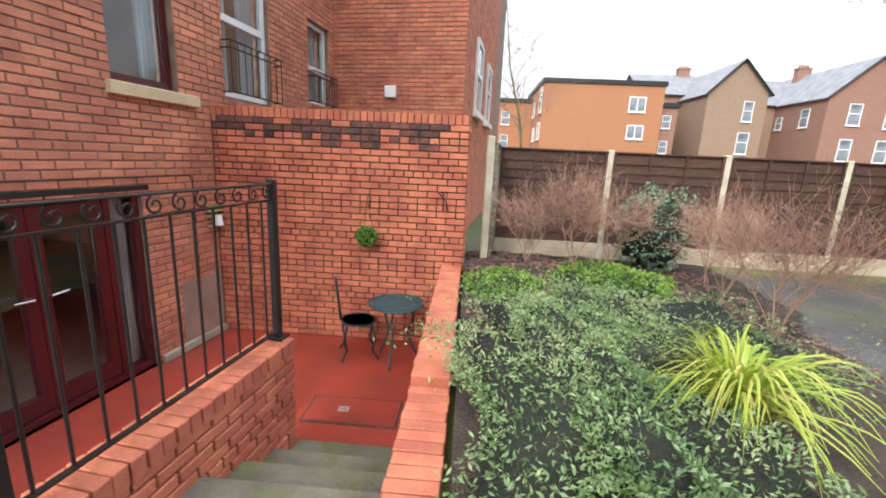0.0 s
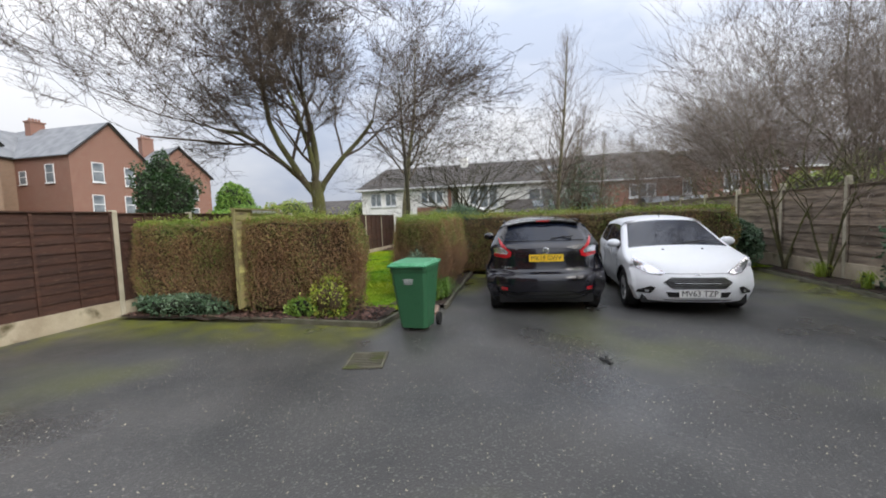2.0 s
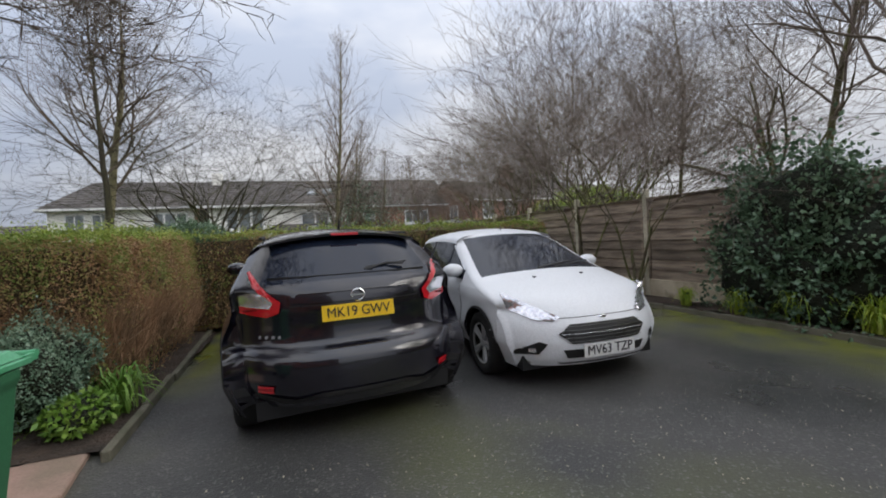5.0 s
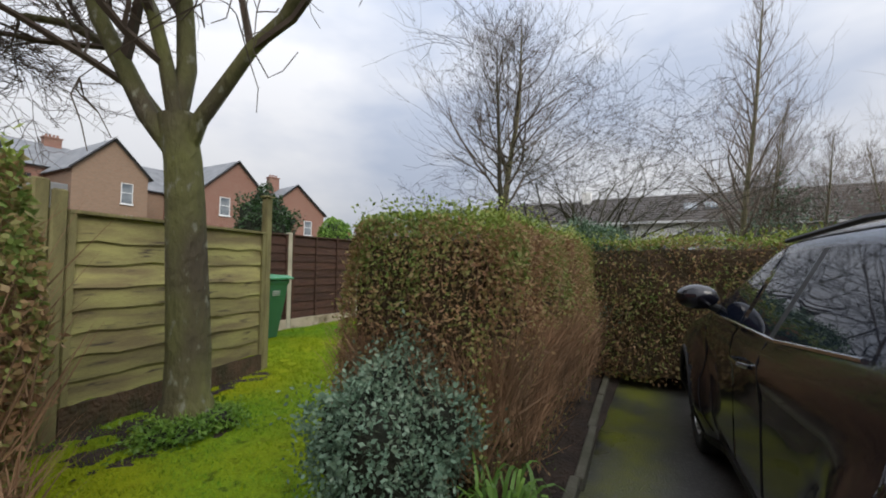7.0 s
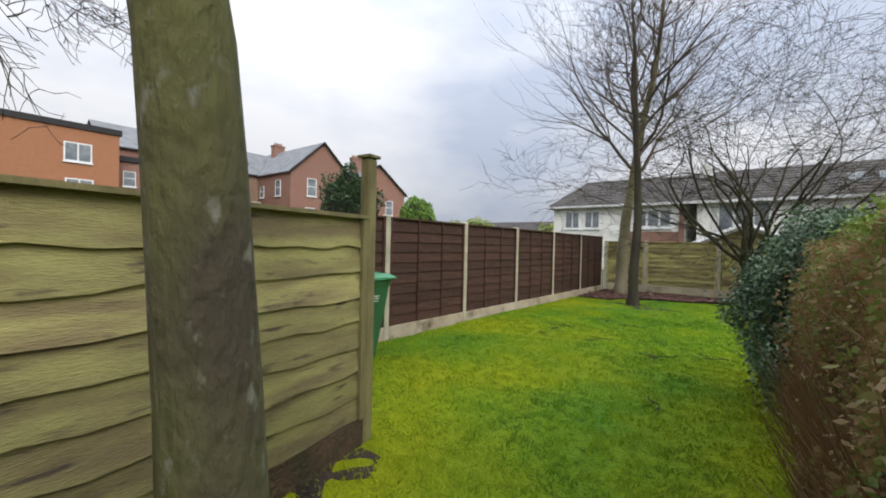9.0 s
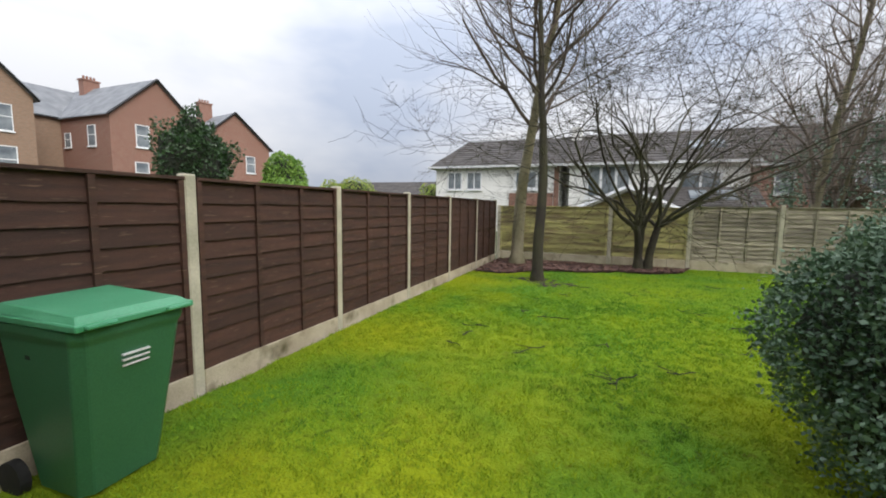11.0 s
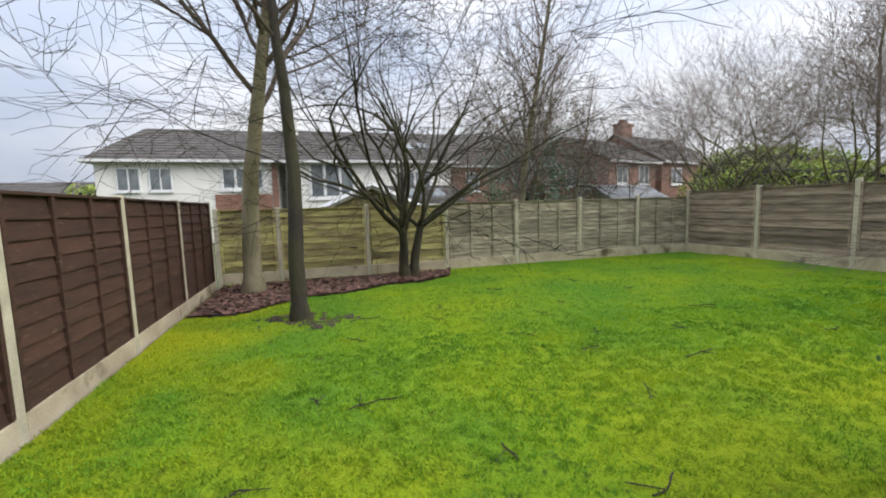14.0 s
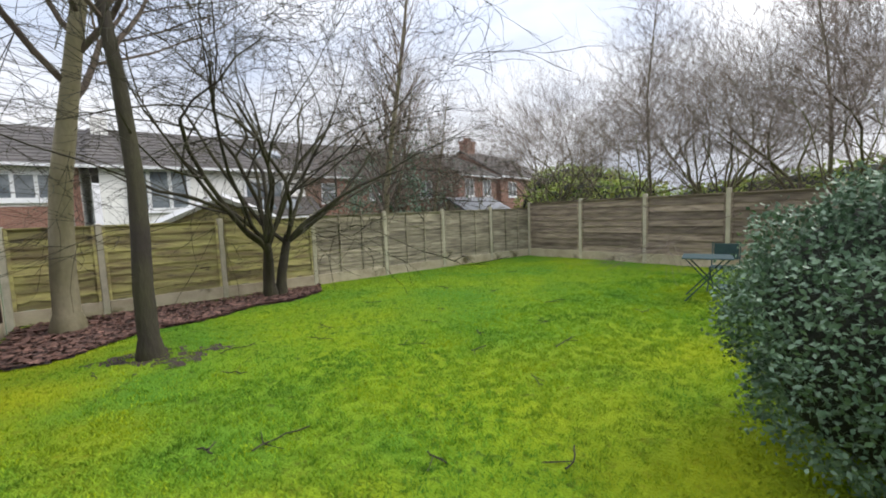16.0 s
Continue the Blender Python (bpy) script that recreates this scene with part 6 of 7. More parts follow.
def bistro_table(m):
    t = thing("bistro_table", "round dark green cast-iron bistro table with a lattice top", "table", m)
    bm = bmesh.new()
    R, H = 0.30, 0.68
    for r in (R, R * 0.72, R * 0.42):
        path_tube(bm, [(r * math.cos(a), r * math.sin(a), H) for a in (2 * math.pi * k / 24 for k in range(25))], 0.011, 6)
    for k in range(24):
        a = 2 * math.pi * k / 24
        tube(bm, (0.05 * math.cos(a), 0.05 * math.sin(a), H), (R * math.cos(a + 0.15), R * math.sin(a + 0.15), H), 0.008, n=5)
    tube(bm, (0, 0, H - 0.008), (0, 0, H + 0.006), R * 0.9, n=24)
    part("tabletop", bm, "green_iron", t)
    for k in range(3):
        a = 2 * math.pi * k / 3 + 0.4
        c, s = math.cos(a), math.sin(a)
        bm = bmesh.new()
        path_tube(bm, [(0.10 * c, 0.10 * s, H - 0.02), (0.20 * c, 0.20 * s, 0.52), (0.13 * c, 0.13 * s, 0.34), (0.18 * c, 0.18 * s, 0.16), (0.27 * c, 0.27 * s, 0.01)], 0.014, 7)
        part("leg", bm, "green_iron", t)
    return t


def bistro_chair(m):
    """Faces local +y."""
    t = thing("bistro_chair", "dark green cast-iron chair with an oval lattice back", "chair", m, "bistro chairs by the cross wall")
    bm = bmesh.new()
    H, R = 0.42, 0.19
    path_tube(bm, [(R * math.cos(a), R * math.sin(a), H) for a in (2 * math.pi * k / 18 for k in range(19))], 0.012, 6)
    tube(bm, (0, 0, H - 0.012), (0, 0, H + 0.004), R * 0.92, n=18)
    part("seat", bm, "green_iron", t)
    bm = bmesh.new()
    oval = [(0.155 * math.sin(a), -0.20 - 0.05 * (1 - math.cos(a)) * 0.5, H + 0.27 - 0.23 * math.cos(a)) for a in (2 * math.pi * k / 20 for k in range(21))]
    path_tube(bm, oval, 0.013, 6)
    for k in range(-3, 4):
        x = k * 0.042
        z = 0.23 * math.sqrt(max(0.02, 1 - (x / 0.155) ** 2))
        tube(bm, (x, -0.205, H + 0.27 - z), (x * 0.3, -0.22, H + 0.27), 0.008, n=5)
        tube(bm, (x * 0.3, -0.22, H + 0.27), (x, -0.245, H + 0.27 + z), 0.008, n=5)
    part("backrest", bm, "green_iron", t)
    for sx, sy in ((-1, -1), (1, -1), (-1, 1), (1, 1)):
        bm = bmesh.new()
        path_tube(bm, [(sx * 0.13, sy * 0.13, H), (sx * 0.18, sy * 0.17, H * 0.6), (sx * 0.14, sy * 0.14, H * 0.25), (sx * 0.19, sy * 0.20, 0.005)], 0.012, 6)
        part("leg", bm, "green_iron", t)
    return t


bistro_table(pose(0.15, 3.75, FLOOR))
ch = bistro_chair(pose(-0.30, 3.84, FLOOR, 0, 0, -70))
copy_thing(ch, pose(0.27, 3.12, FLOOR, 0, 0, 20))

# the terrace's true size, set out from the head of its steps
SIZE_UP = Matrix.Translation((0.868, -0.461, 1.626)) @ Matrix.Scale(1.12, 4) @ Matrix.Translation((-0.868, 0.461, -1.626))
for ob in set(bpy.data.objects) - before_terrace:
    if ob.parent is None:
        ob.matrix_world = SIZE_UP @ ob.matrix_world


# ---- timber garden fence by the broad tree ----
def timber_fence():
    ang = 9.5
    u = Vector((math.cos(radians(ang)), math.sin(radians(ang)), 0))
    a = Vector((10.43, 4.45, 0))
    p = fence_panel("green-stained waney board fence panel beside the tree", 1.92, 0.22, 1.62, 8, "green_wood", 55, 0, "gate_wood", wavy=0.02, name="timber_fence")
    p.matrix_world = pose(a.x, a.y, 0.04, 0, 0, ang)
    gb = thing("gravel_board", "damp dark timber board under the garden fence panel", "gravel board", pose(a.x, a.y, 0.04, 0, 0, ang))
    boxpart("panel", (0, 1.92, -0.04, 0.0, -0.1, 0.215), "hedge_core", gb)
    q = a + u * 1.98
    post(q.x, q.y, ang, 2.07, -0.2, 0.088, "tall green timber fence post with a cap", "", "gate_wood")
    cp = thing("post_cap", "green timber cap on the tall fence post", "post cap", pose(q.x, q.y, 2.074, 0, 0, ang))
    bm = bmesh.new()
    box(bm, -0.058, 0.058, -0.058, 0.058, 0, 0.018)
    v = [bm.verts.new(z) for z in ((-0.056, -0.056, 0.018), (0.056, -0.056, 0.018), (0.056, 0.056, 0.018), (-0.056, 0.056, 0.018), (0, 0, 0.036))]
    for k in range(4):
        bm.faces.new((v[k], v[(k + 1) % 4], v[4]))
    part("cap", bm, "gate_wood", cp)
    q = a - u * 0.06
    post(q.x, q.y, ang, 1.80, -0.2, 0.10, "green timber fence post between two panels", "", "gate_wood")
    q2 = a - u * 0.17
    post(q2.x, q2.y, ang, 1.86, -0.2, 0.10, "green timber post at the end of the tall panel", "", "gate_wood")
    m = pose(8.9, 4.33, 0.04, 0, 0, 6)
    tp = fence_panel("tall green-stained overlap fence panel behind the hedge", 1.37, 0.15, 1.80, 11, "green_wood", 57, 0, "gate_wood", wavy=0.012, name="timber_fence")
    tp.matrix_world = m
    br = thing("gate_bar", "galvanised metal bar on top of the tall fence panel", "bracket", m)
    boxpart("bar", (0.5, 1.5, -0.075, -0.06, 1.72, 1.77), "alloy", br, bevel=0.004)
    boxpart("plate", (1.42, 1.52, -0.08, -0.06, 1.62, 1.80), "alloy", br, bevel=0.004)


timber_fence()

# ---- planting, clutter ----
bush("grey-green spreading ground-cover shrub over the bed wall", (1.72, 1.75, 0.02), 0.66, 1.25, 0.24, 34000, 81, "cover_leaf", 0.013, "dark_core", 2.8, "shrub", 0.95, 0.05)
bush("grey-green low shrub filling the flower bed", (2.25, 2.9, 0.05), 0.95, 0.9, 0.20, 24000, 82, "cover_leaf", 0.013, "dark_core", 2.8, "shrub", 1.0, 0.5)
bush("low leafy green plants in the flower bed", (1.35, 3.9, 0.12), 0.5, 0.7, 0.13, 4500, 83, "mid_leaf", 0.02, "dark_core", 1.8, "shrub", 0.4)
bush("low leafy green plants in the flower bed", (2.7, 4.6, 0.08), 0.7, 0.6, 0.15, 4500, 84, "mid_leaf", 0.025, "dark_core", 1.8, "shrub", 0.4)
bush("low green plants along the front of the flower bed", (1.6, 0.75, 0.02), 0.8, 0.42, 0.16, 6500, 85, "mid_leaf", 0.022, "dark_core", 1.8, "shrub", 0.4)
bush("green and white leaved shrub by the brown fence", (3.7, 5.9, 0.1), 0.5, 0.45, 0.62, 2600, 86, "blue_leaf", 0.032, "dark_core", 2.2, "shrub", 0.5)
strap_plant("bright yellow-green strap-leaved plant in the flower bed", (2.50, 1.78, 0.22), 0.75, 0.52, 230, 87)
strap_plant("bright yellow-green strap-leaved plant by the edge of the bed", (3.15, 0.72, 0.02), 0.45, 0.40, 90, 88)


def bare_shrub(label, x, y, z, h, seed, spread=0.55, stems=5):
    t = thing("bare_shrub", label, "shrub", pose(x, y, z))
    big, fine = tree_mesh(seed, h, 0.013, h * 0.35, spread, levels=4, limbs=4, kids=4, stems=stems, lean=0.4, up=0.3, gnarl=0.2, twig_r=0.0022, trunk_sides=5)
    raw("stem_mass", *big, "twig_pink", t, kind="stuff")
    raw("twig_mass", *fine, "twig_pink", t, kind="stuff")
    return t


s1 = bare_shrub("pinkish-brown bare twiggy shrub in the flower bed", 2.3, 4.9, 0.15, 1.35, 91)
for x, y, s, a in ((2.9, 5.3, 0.9, 70), (3.9, 4.3, 0.85, 130), (3.55, 3.0, 0.95, 200), (4.3, 5.4, 0.9, 260), (1.75, 5.4, 0.9, 300)):
    c = copy_thing(s1, pose(x, y, 0.05, 0, 0, a))
    c.scale = (s, s, s)

# the bed along the southern fence
hedge("low brown hedge along the wooden fence beside the laurel", 7.3, 9.5, -6.9, -6.4, 0.05, 1.2, 15000, 101, size=0.022, bare=0.3)
hedge("low reddish-brown hedge along the wooden fence", 1.0, 6.1, -6.9, -6.4, 0.05, 1.2, 30000, 110, size=0.022, bare=0.3)
bush("dark glossy laurel by the wooden fence", (10.15, -6.4, 0.03), 0.9, 0.5, 0.98, 11000, 102, "dark_leaf", 0.042, lump=0.9, wild=0.35)
bush("dark low shrub behind the white car", (15.3, -5.6, 0.03), 1.1, 0.5, 0.6, 8000, 103, "dark_leaf", 0.04)
bush("trailing green ground cover along the kerb", (6.6, -6.22, 0.02), 1.5, 0.28, 0.16, 9000, 104, "mid_leaf", 0.035, "dark_core", 1.6, "shrub", 0.35)
bush("trailing green ground cover along the kerb", (3.6, -6.25, 0.02), 1.5, 0.32, 0.24, 9000, 105, "mid_leaf", 0.035, "dark_core", 1.6, "shrub", 0.35)
sp1 = strap_plant("green strap-leaved clump along the kerb", (8.6, -6.2, 0.03), 0.42, 0.6, 130, 106, "lime_leaf", 0.026)
for x, s in ((9.3, 0.9), (10.0, 1.0), (10.8, 0.8), (7.8, 1.1), (7.1, 1.25), (6.5, 1.15), (12.9, 0.7), (11.7, 0.6)):
    c = copy_thing(sp1, pose(x, -6.2, 0.03, 0, 0, x * 50))
    c.scale = (s, s, s)
bush("low leafy plants at the foot of the car park hedge", (9.0, 5.6, 0.0), 0.2, 0.9, 0.2, 2600, 107, "dark_leaf", 0.035, "dark_core", 1.6, "shrub", 0.4)
bush("yellow-green leafy young shrub at the foot of the hedge", (9.0, 2.75, 0.02), 0.16, 0.28, 0.30, 900, 109, "lime_leaf", 0.026, "hedge_core", 2.2, "shrub", 0.5, 0.6)
bush("tuft of moss and grass at the foot of the tree", (10.98, 3.72, 0.04), 0.34, 0.24, 0.07, 3500, 111, "mid_leaf", 0.016, "dark_core", 2.5, "grass_tuft", 0.6, 0.5)
bush("bright green leafy weeds at the foot of the hedge", (9.05, 3.0, 0.02), 0.18, 0.5, 0.16, 1500, 108, "mid_leaf", 0.035, "dark_core", 1.6, "shrub", 0.4)


def drain(x, y, ang):
    t = thing("drain_grate", "black iron drain grate set in the tarmac", "drain", pose(x, y, 0.008, 0, 0, ang))
    # flat black plate, the shade of the hollow below painted as colour
    boxpart("pit", (-0.24, 0.24, -0.20, 0.20, -0.004, 0.004), "ink", t)
    bm = bmesh.new()
    for b in ((-0.25, 0.25, -0.21, -0.185), (-0.25, 0.25, 0.185, 0.21), (-0.25, -0.225, -0.185, 0.185), (0.225, 0.25, -0.185, 0.185)):
        box(bm, b[0], b[1], b[2], b[3], 0, 0.014)
    # frame and bars in pale grey: the wet iron's reflection put into the colour
    part("frame", bm, "slab", t, "iron grate frame with its wet sheen painted grey")
    for i in range(8):
        boxpart("bar", (-0.2 + i * 0.055, -0.18 + i * 0.055, -0.185, 0.185, 0.005, 0.014), "slab", t)


drain(7.28, 1.4, 12)
drain(7.2, -5.75, 3)
pv = thing("paving_slab", "pinkish paving slab at the garden entrance", "paving slab", pose(9.72, 1.42, 0.0, 0, 0, 10))
boxpart("slab", (-0.3, 0.3, -0.28, 0.28, -0.05, 0.045), "moss_stone", pv, bevel=0.01)


def folding_set():
    t = thing("folding_table", "dark folding metal garden table on the lawn", "table", pose(17.70, -2.32, 0.12, 0, 0, 20))
    boxpart("tabletop", (-0.35, 0.35, -0.35, 0.35, 0.70, 0.72), "green_iron", t, bevel=0.006)
    for s in (-1, 1):
        for k in (-1, 1):
            bm = bmesh.new()
            path_tube(bm, [(k * 0.30, s * 0.28, 0.70), (0, s * 0.28, 0.36), (-k * 0.30, s * 0.28, 0.0)], 0.012, 6)
            part("leg", bm, "green_iron", t)
    c = thing("folding_chair", "dark folding metal garden chair on the lawn", "chair", pose(16.98, -1.28, 0.12, 0, 0, -70), "folding garden chairs")
    for i in range(6):
        boxpart("seat_slat", (-0.2, 0.2, -0.2 + i * 0.068, -0.145 + i * 0.068, 0.43, 0.445), "green_iron", c)
    boxpart("back_panel", (-0.19, 0.19, -0.27, -0.26, 0.55, 0.84), "green_iron", c, bevel=0.004)
    for s in (-1, 1):
        bm = bmesh.new()
        path_tube(bm, [(s * 0.21, -0.28, 0.86), (s * 0.21, -0.19, 0.45), (s * 0.21, 0.22, 0.0)], 0.011, 6)
        part("back_leg", bm, "green_iron", c)
        bm = bmesh.new()
        path_tube(bm, [(s * 0.19, 0.18, 0.44), (s * 0.19, -0.25, 0.0)], 0.011, 6)
        part("front_leg", bm, "green_iron", c)
    copy_thing(c, pose(17.75, -3.2, 0.12, 0, 0, 10))


folding_set()


def fallen_sticks():
    """Twigs lying on the lawn."""
    rnd = random.Random(8)
    spots = [(20.0, 3.2), (19.0, 1.6), (17.6, 2.2), (18.6, 0.6), (20.4, 1.2), (17.2, 3.7), (16.6, 2.9), (19.6, 4.3), (21.0, 3.0), (18.0, 4.6), (15.9, 3.6), (20.8, -0.4), (21.6, 1.6), (22.3, -2.4), (19.2, 2.7), (16.4, 5.2), (20.5, 4.4), (20.8, 5.6), (14.6, 3.4), (17.9, 1.4), (19.4, -0.3)]
    spots += [(rnd.uniform(15.5, 22), rnd.uniform(-1.5, 5.5)) for _ in range(12)]
    for i, (x, y) in enumerate(spots):
        t = thing("fallen_twig", "dark fallen twig lying on the grass", "twig", pose(x, y, lawn_h(x, y) + 0.012, 0, 0, rnd.uniform(0, 360)), "fallen twigs on the lawn")
        bm = bmesh.new()
        L = rnd.uniform(0.15, 0.5)
        pts = [(L * k / 5, rnd.gauss(0, 0.014), abs(rnd.gauss(0.008, 0.008))) for k in range(6)]
        path_tube(bm, pts, rnd.uniform(0.003, 0.0065), 5)
        for _ in range(2):
            a = pts[rnd.randint(1, 4)]
            tube(bm, a, (a[0] + rnd.uniform(0.05, 0.15), a[1] + rnd.gauss(0, 0.1), 0.015), 0.004, 0.0025, 4)
        part("wood", bm, "bark_dark", t)


fallen_sticks()


def scatter():
    """Grass blades, leaf litter and grit, too many to count."""
    rnd = random.Random(4)
    vs, fs = [], []
    k = 0
    while k < 290000:
        x = rnd.uniform(9.6, 24.4) if rnd.random() < 0.6 else rnd.uniform(12.2, 19.5)
        y = rnd.uniform(-4.8, 6.75)
        if x > 20 and rnd.random() < 0.4 or (x < 14.3 and not lawn_in(x, y)) or (x > 21.6 and y > 1.7 and x > bed_edge(y)):
            continue
        clump = n2(x, y, 8.0, 7) + 0.5 * n2(x, y, 21.0, 3)
        if clump < -0.45 + 0.45 * rnd.random():
            continue
        z = lawn_h(x, y)
        h = rnd.uniform(0.012, 0.030) * (1.0 + 0.9 * clump)
        a = rnd.uniform(0, 6.28)
        w = 0.0032 + 0.0022 * rnd.random() + (0.0022 if x > 17 else 0)
        c, s = math.cos(a) * w, math.sin(a) * w
        b = len(vs)
        vs += [(x - c, y - s, z - 0.002), (x + c, y + s, z - 0.002), (x + rnd.gauss(0, 0.016), y + rnd.gauss(0, 0.016), z + h)]
        fs.append((b, b + 1, b + 2))
        k += 1
    raw("grass", vs, fs, "blade", None, "stuff")

    def litter(name, n, place, size, material_):
        vs, fs = [], []
        for _ in range(n):
            x, y, z = place(rnd)
            a = rnd.uniform(0, 6.28)
            k = size * rnd.uniform(0.5, 1.4)
            c, s = math.cos(a) * k, math.sin(a) * k
            b = len(vs)
            t = rnd.uniform(-1.3, 1.3) * k
            vs += [(x - c, y - s, z), (x + s * 0.6, y - c * 0.6, z + 0.006 + t * 0.3), (x + c, y + s, z + 0.008), (x - s * 0.6, y + c * 0.6, z + 0.006 - t * 0.3)]
            fs.append((b, b + 1, b + 2, b + 3))
        raw(name, vs, fs, material_, None, "stuff")
    litter("leaf_litter", 10000, lambda r: (lambda x, y: (max(x, bed_edge(y) + 0.05), y, lawn_h(x, y) + 0.03))(r.uniform(21.6, 24.35), r.uniform(1.7, 6.7)), 0.04, "litter")
    litter("bed_litter", 7000, lambda r: (lambda x, y: (x, y, bed_h(x, y) + 0.005))(r.uniform(0.9, 4.4), r.uniform(2.6, 6.6)), 0.028, "litter")
    litter("hedge_litter", 3500, lambda r: (r.uniform(8.8, 9.8), r.uniform(1.9, 6.6), 0.075), 0.028, "litter")
    litter("grit", 6000, lambda r: (r.uniform(1.5, 9.3), r.uniform(-4.5, 4.0), 0.012), 0.007, "concrete")


scatter()


def wet_debris():
    """A dark scrap lying on the tarmac."""
    t = thing("debris", "small dark wet clump of leaves on the tarmac", "debris", pose(7.55, -1.13, 0.012, 0, 0, 20))
    rnd = random.Random(77)
    bm = bmesh.new()
    for _ in range(14):
        a = rnd.uniform(0, 6.28)
        x, y = rnd.gauss(0, 0.05), rnd.gauss(0, 0.03)
        tube(bm, (x, y, 0.004), (x + 0.07 * math.cos(a), y + 0.04 * math.sin(a), 0.012), 0.010, 0.003, 5)
    part("clump", bm, "ink", t)


wet_debris()


# ---- parked cars ----
def smooth_line(pts, rounds=2):
    for _ in range(rounds):
        out = [pts[0]]
        for a, b in zip(pts[:-1], pts[1:]):
            out += [(a[0] * 0.75 + b[0] * 0.25, a[1] * 0.75 + b[1] * 0.25), (a[0] * 0.25 + b[0] * 0.75, a[1] * 0.25 + b[1] * 0.75)]
        out.append(pts[-1])
        pts = out
    return pts


def resample(pts, step):
    out = [pts[0]]
    for a, b in zip(pts[:-1], pts[1:]):
        d = math.dist(a, b)
        n = max(1, int(d / step))
        for k in range(1, n + 1):
            out.append((a[0] + (b[0] - a[0]) * k / n, a[1] + (b[1] - a[1]) * k / n))
    return out


class Body:
    """A car body skin: local x from the tail forward, z up, symmetric in y."""

    def __init__(self, L, W, profile, belt, axles, tyre, side_glass, screens, paint, flare=0.0, roof_in=0.30, end_round=0.16):
        self.L, self.W, self.belt, self.axles, self.tyre, self.flare, self.roof_in, self.end_round = L, W, belt, axles, tyre, flare, roof_in, end_round
        self.line = resample(smooth_line(profile), 0.04)
        self.side_glass, self.screens, self.paint = side_glass, screens, paint

    def hw(self, x, z):
        e = (x - self.L / 2) / (self.L / 2)
        w = self.W / 2 * (1 - 0.10 * abs(e) ** 4)
        b = self.belt(x)
        if z > b - 0.06:
            w *= 1 - self.roof_in * max(0, (z - b + 0.06)) / 0.62
        if z < 0.42:
            w *= 1 - 0.10 * (0.42 - z) / 0.2
        w += 0.012 * math.exp(-((z - b + 0.13) / 0.05) ** 2)
        for ax in self.axles:
            d = math.hypot(x - ax, z - self.tyre)
            w += self.flare * math.exp(-((d - self.tyre - 0.09) / 0.12) ** 2)
        return w

    def ends(self, i):
        a, b = self.line[max(0, i - 1)], self.line[min(len(self.line) - 1, i + 1)]
        d = math.dist(a, b)
        k = abs(b[1] - a[1]) / d if d else 0
        near = min(self.line[i][0], self.L - self.line[i][0])
        k = max(k, min(1, 1 - (near - 0.16) / 0.25))
        return k if a[0] < self.L / 2 else -k

    def top(self, i, v):
        x, z = self.line[i]
        k = self.ends(i)
        y = v * self.hw(x, z)
        x2 = x + self.end_round * k * abs(v) ** 3.0
        z2 = z - (0.060 * v * v + 0.02 * abs(v) ** 8) * (1 - abs(k) * 0.8)
        return Vector((x2, y, z2))

    def rear(self, y, z):
        best = min((i for i, p in enumerate(self.line) if p[0] < self.L / 2), key=lambda i: abs(self.line[i][1] - z))
        x, zz = self.line[best]
        return self.top(best, max(-1, min(1, y / self.hw(x, zz)))).x

    def front(self, y, z):
        best = min((i for i, p in enumerate(self.line) if p[0] > self.L * 0.6), key=lambda i: abs(self.line[i][1] - z))
        x, zz = self.line[best]
        return self.top(best, max(-1, min(1, y / self.hw(x, zz)))).x

    def build(self, t):
        vs_v = [-1, -0.97, -0.93, -0.88, -0.8, -0.65, -0.5, -0.33, -0.16, 0, 0.16, 0.33, 0.5, 0.65, 0.8, 0.88, 0.93, 0.97, 1]
        n = len(self.line)
        cats = {}

        def add(cat, pts):
            d = cats.setdefault(cat, ([], [], {}))
            ids = []
            for p in pts:
                key = (round(p.x, 4), round(p.y, 4), round(p.z, 4))
                if key not in d[2]:
                    d[2][key] = len(d[0])
                    d[0].append(key)
                ids.append(d[2][key])
            if len(set(ids)) > 2:
                d[1].append(tuple(dict.fromkeys(ids)))
        for i in range(n - 1):
            mx = (self.line[i][0] + self.line[i + 1][0]) / 2
            mz = (self.line[i][1] + self.line[i + 1][1]) / 2
            for a, b in zip(vs_v[:-1], vs_v[1:]):
                mv = abs(a + b) / 2
                cat = "body"
                for name, x0, x1, vmax, zmin in self.screens:
                    if x0 < mx < x1 and mz > zmin:
                        cat = name if mv < vmax else "body"
                add(cat, [self.top(i, a), self.top(i, b), self.top(i + 1, b), self.top(i + 1, a)])
        ra = self.tyre + 0.055

        def column(i, s):
            e = self.top(i, 1)
            x, zt = e.x, e.z
            b = self.belt(x)
            zl = 0.20
            if zt > b + 0.16:
                zs = [zt, zt - 0.03, zt - 0.07] + [zt - 0.07 + (b - zt + 0.07) * k / 5 for k in range(1, 6)]
            else:
                zs = [zt - (0.02 * k if zt - 0.2 > zl else 0.001 * k) for k in range(3)] + [zt + (min(b, zt) - zt) * k / 5 - 0.005 * k - 0.04 for k in range(1, 6)]
            low = zs[-1]
            zs += [low + (zl - low) * k / 16 for k in range(1, 17)]
            col = []
            for z in zs:
                z = max(z, zl) if zt > zl else z
                p = Vector((x, self.hw(x, z), z))
                for ax in self.axles:
                    dx, dz = x - ax, z - self.tyre
                    d = math.hypot(dx, dz)
                    if ra - 0.07 < d < ra and d > 0:
                        p.x, p.z = ax + dx * ra / d, self.tyre + dz * ra / d
                p.y *= s
                col.append(p)
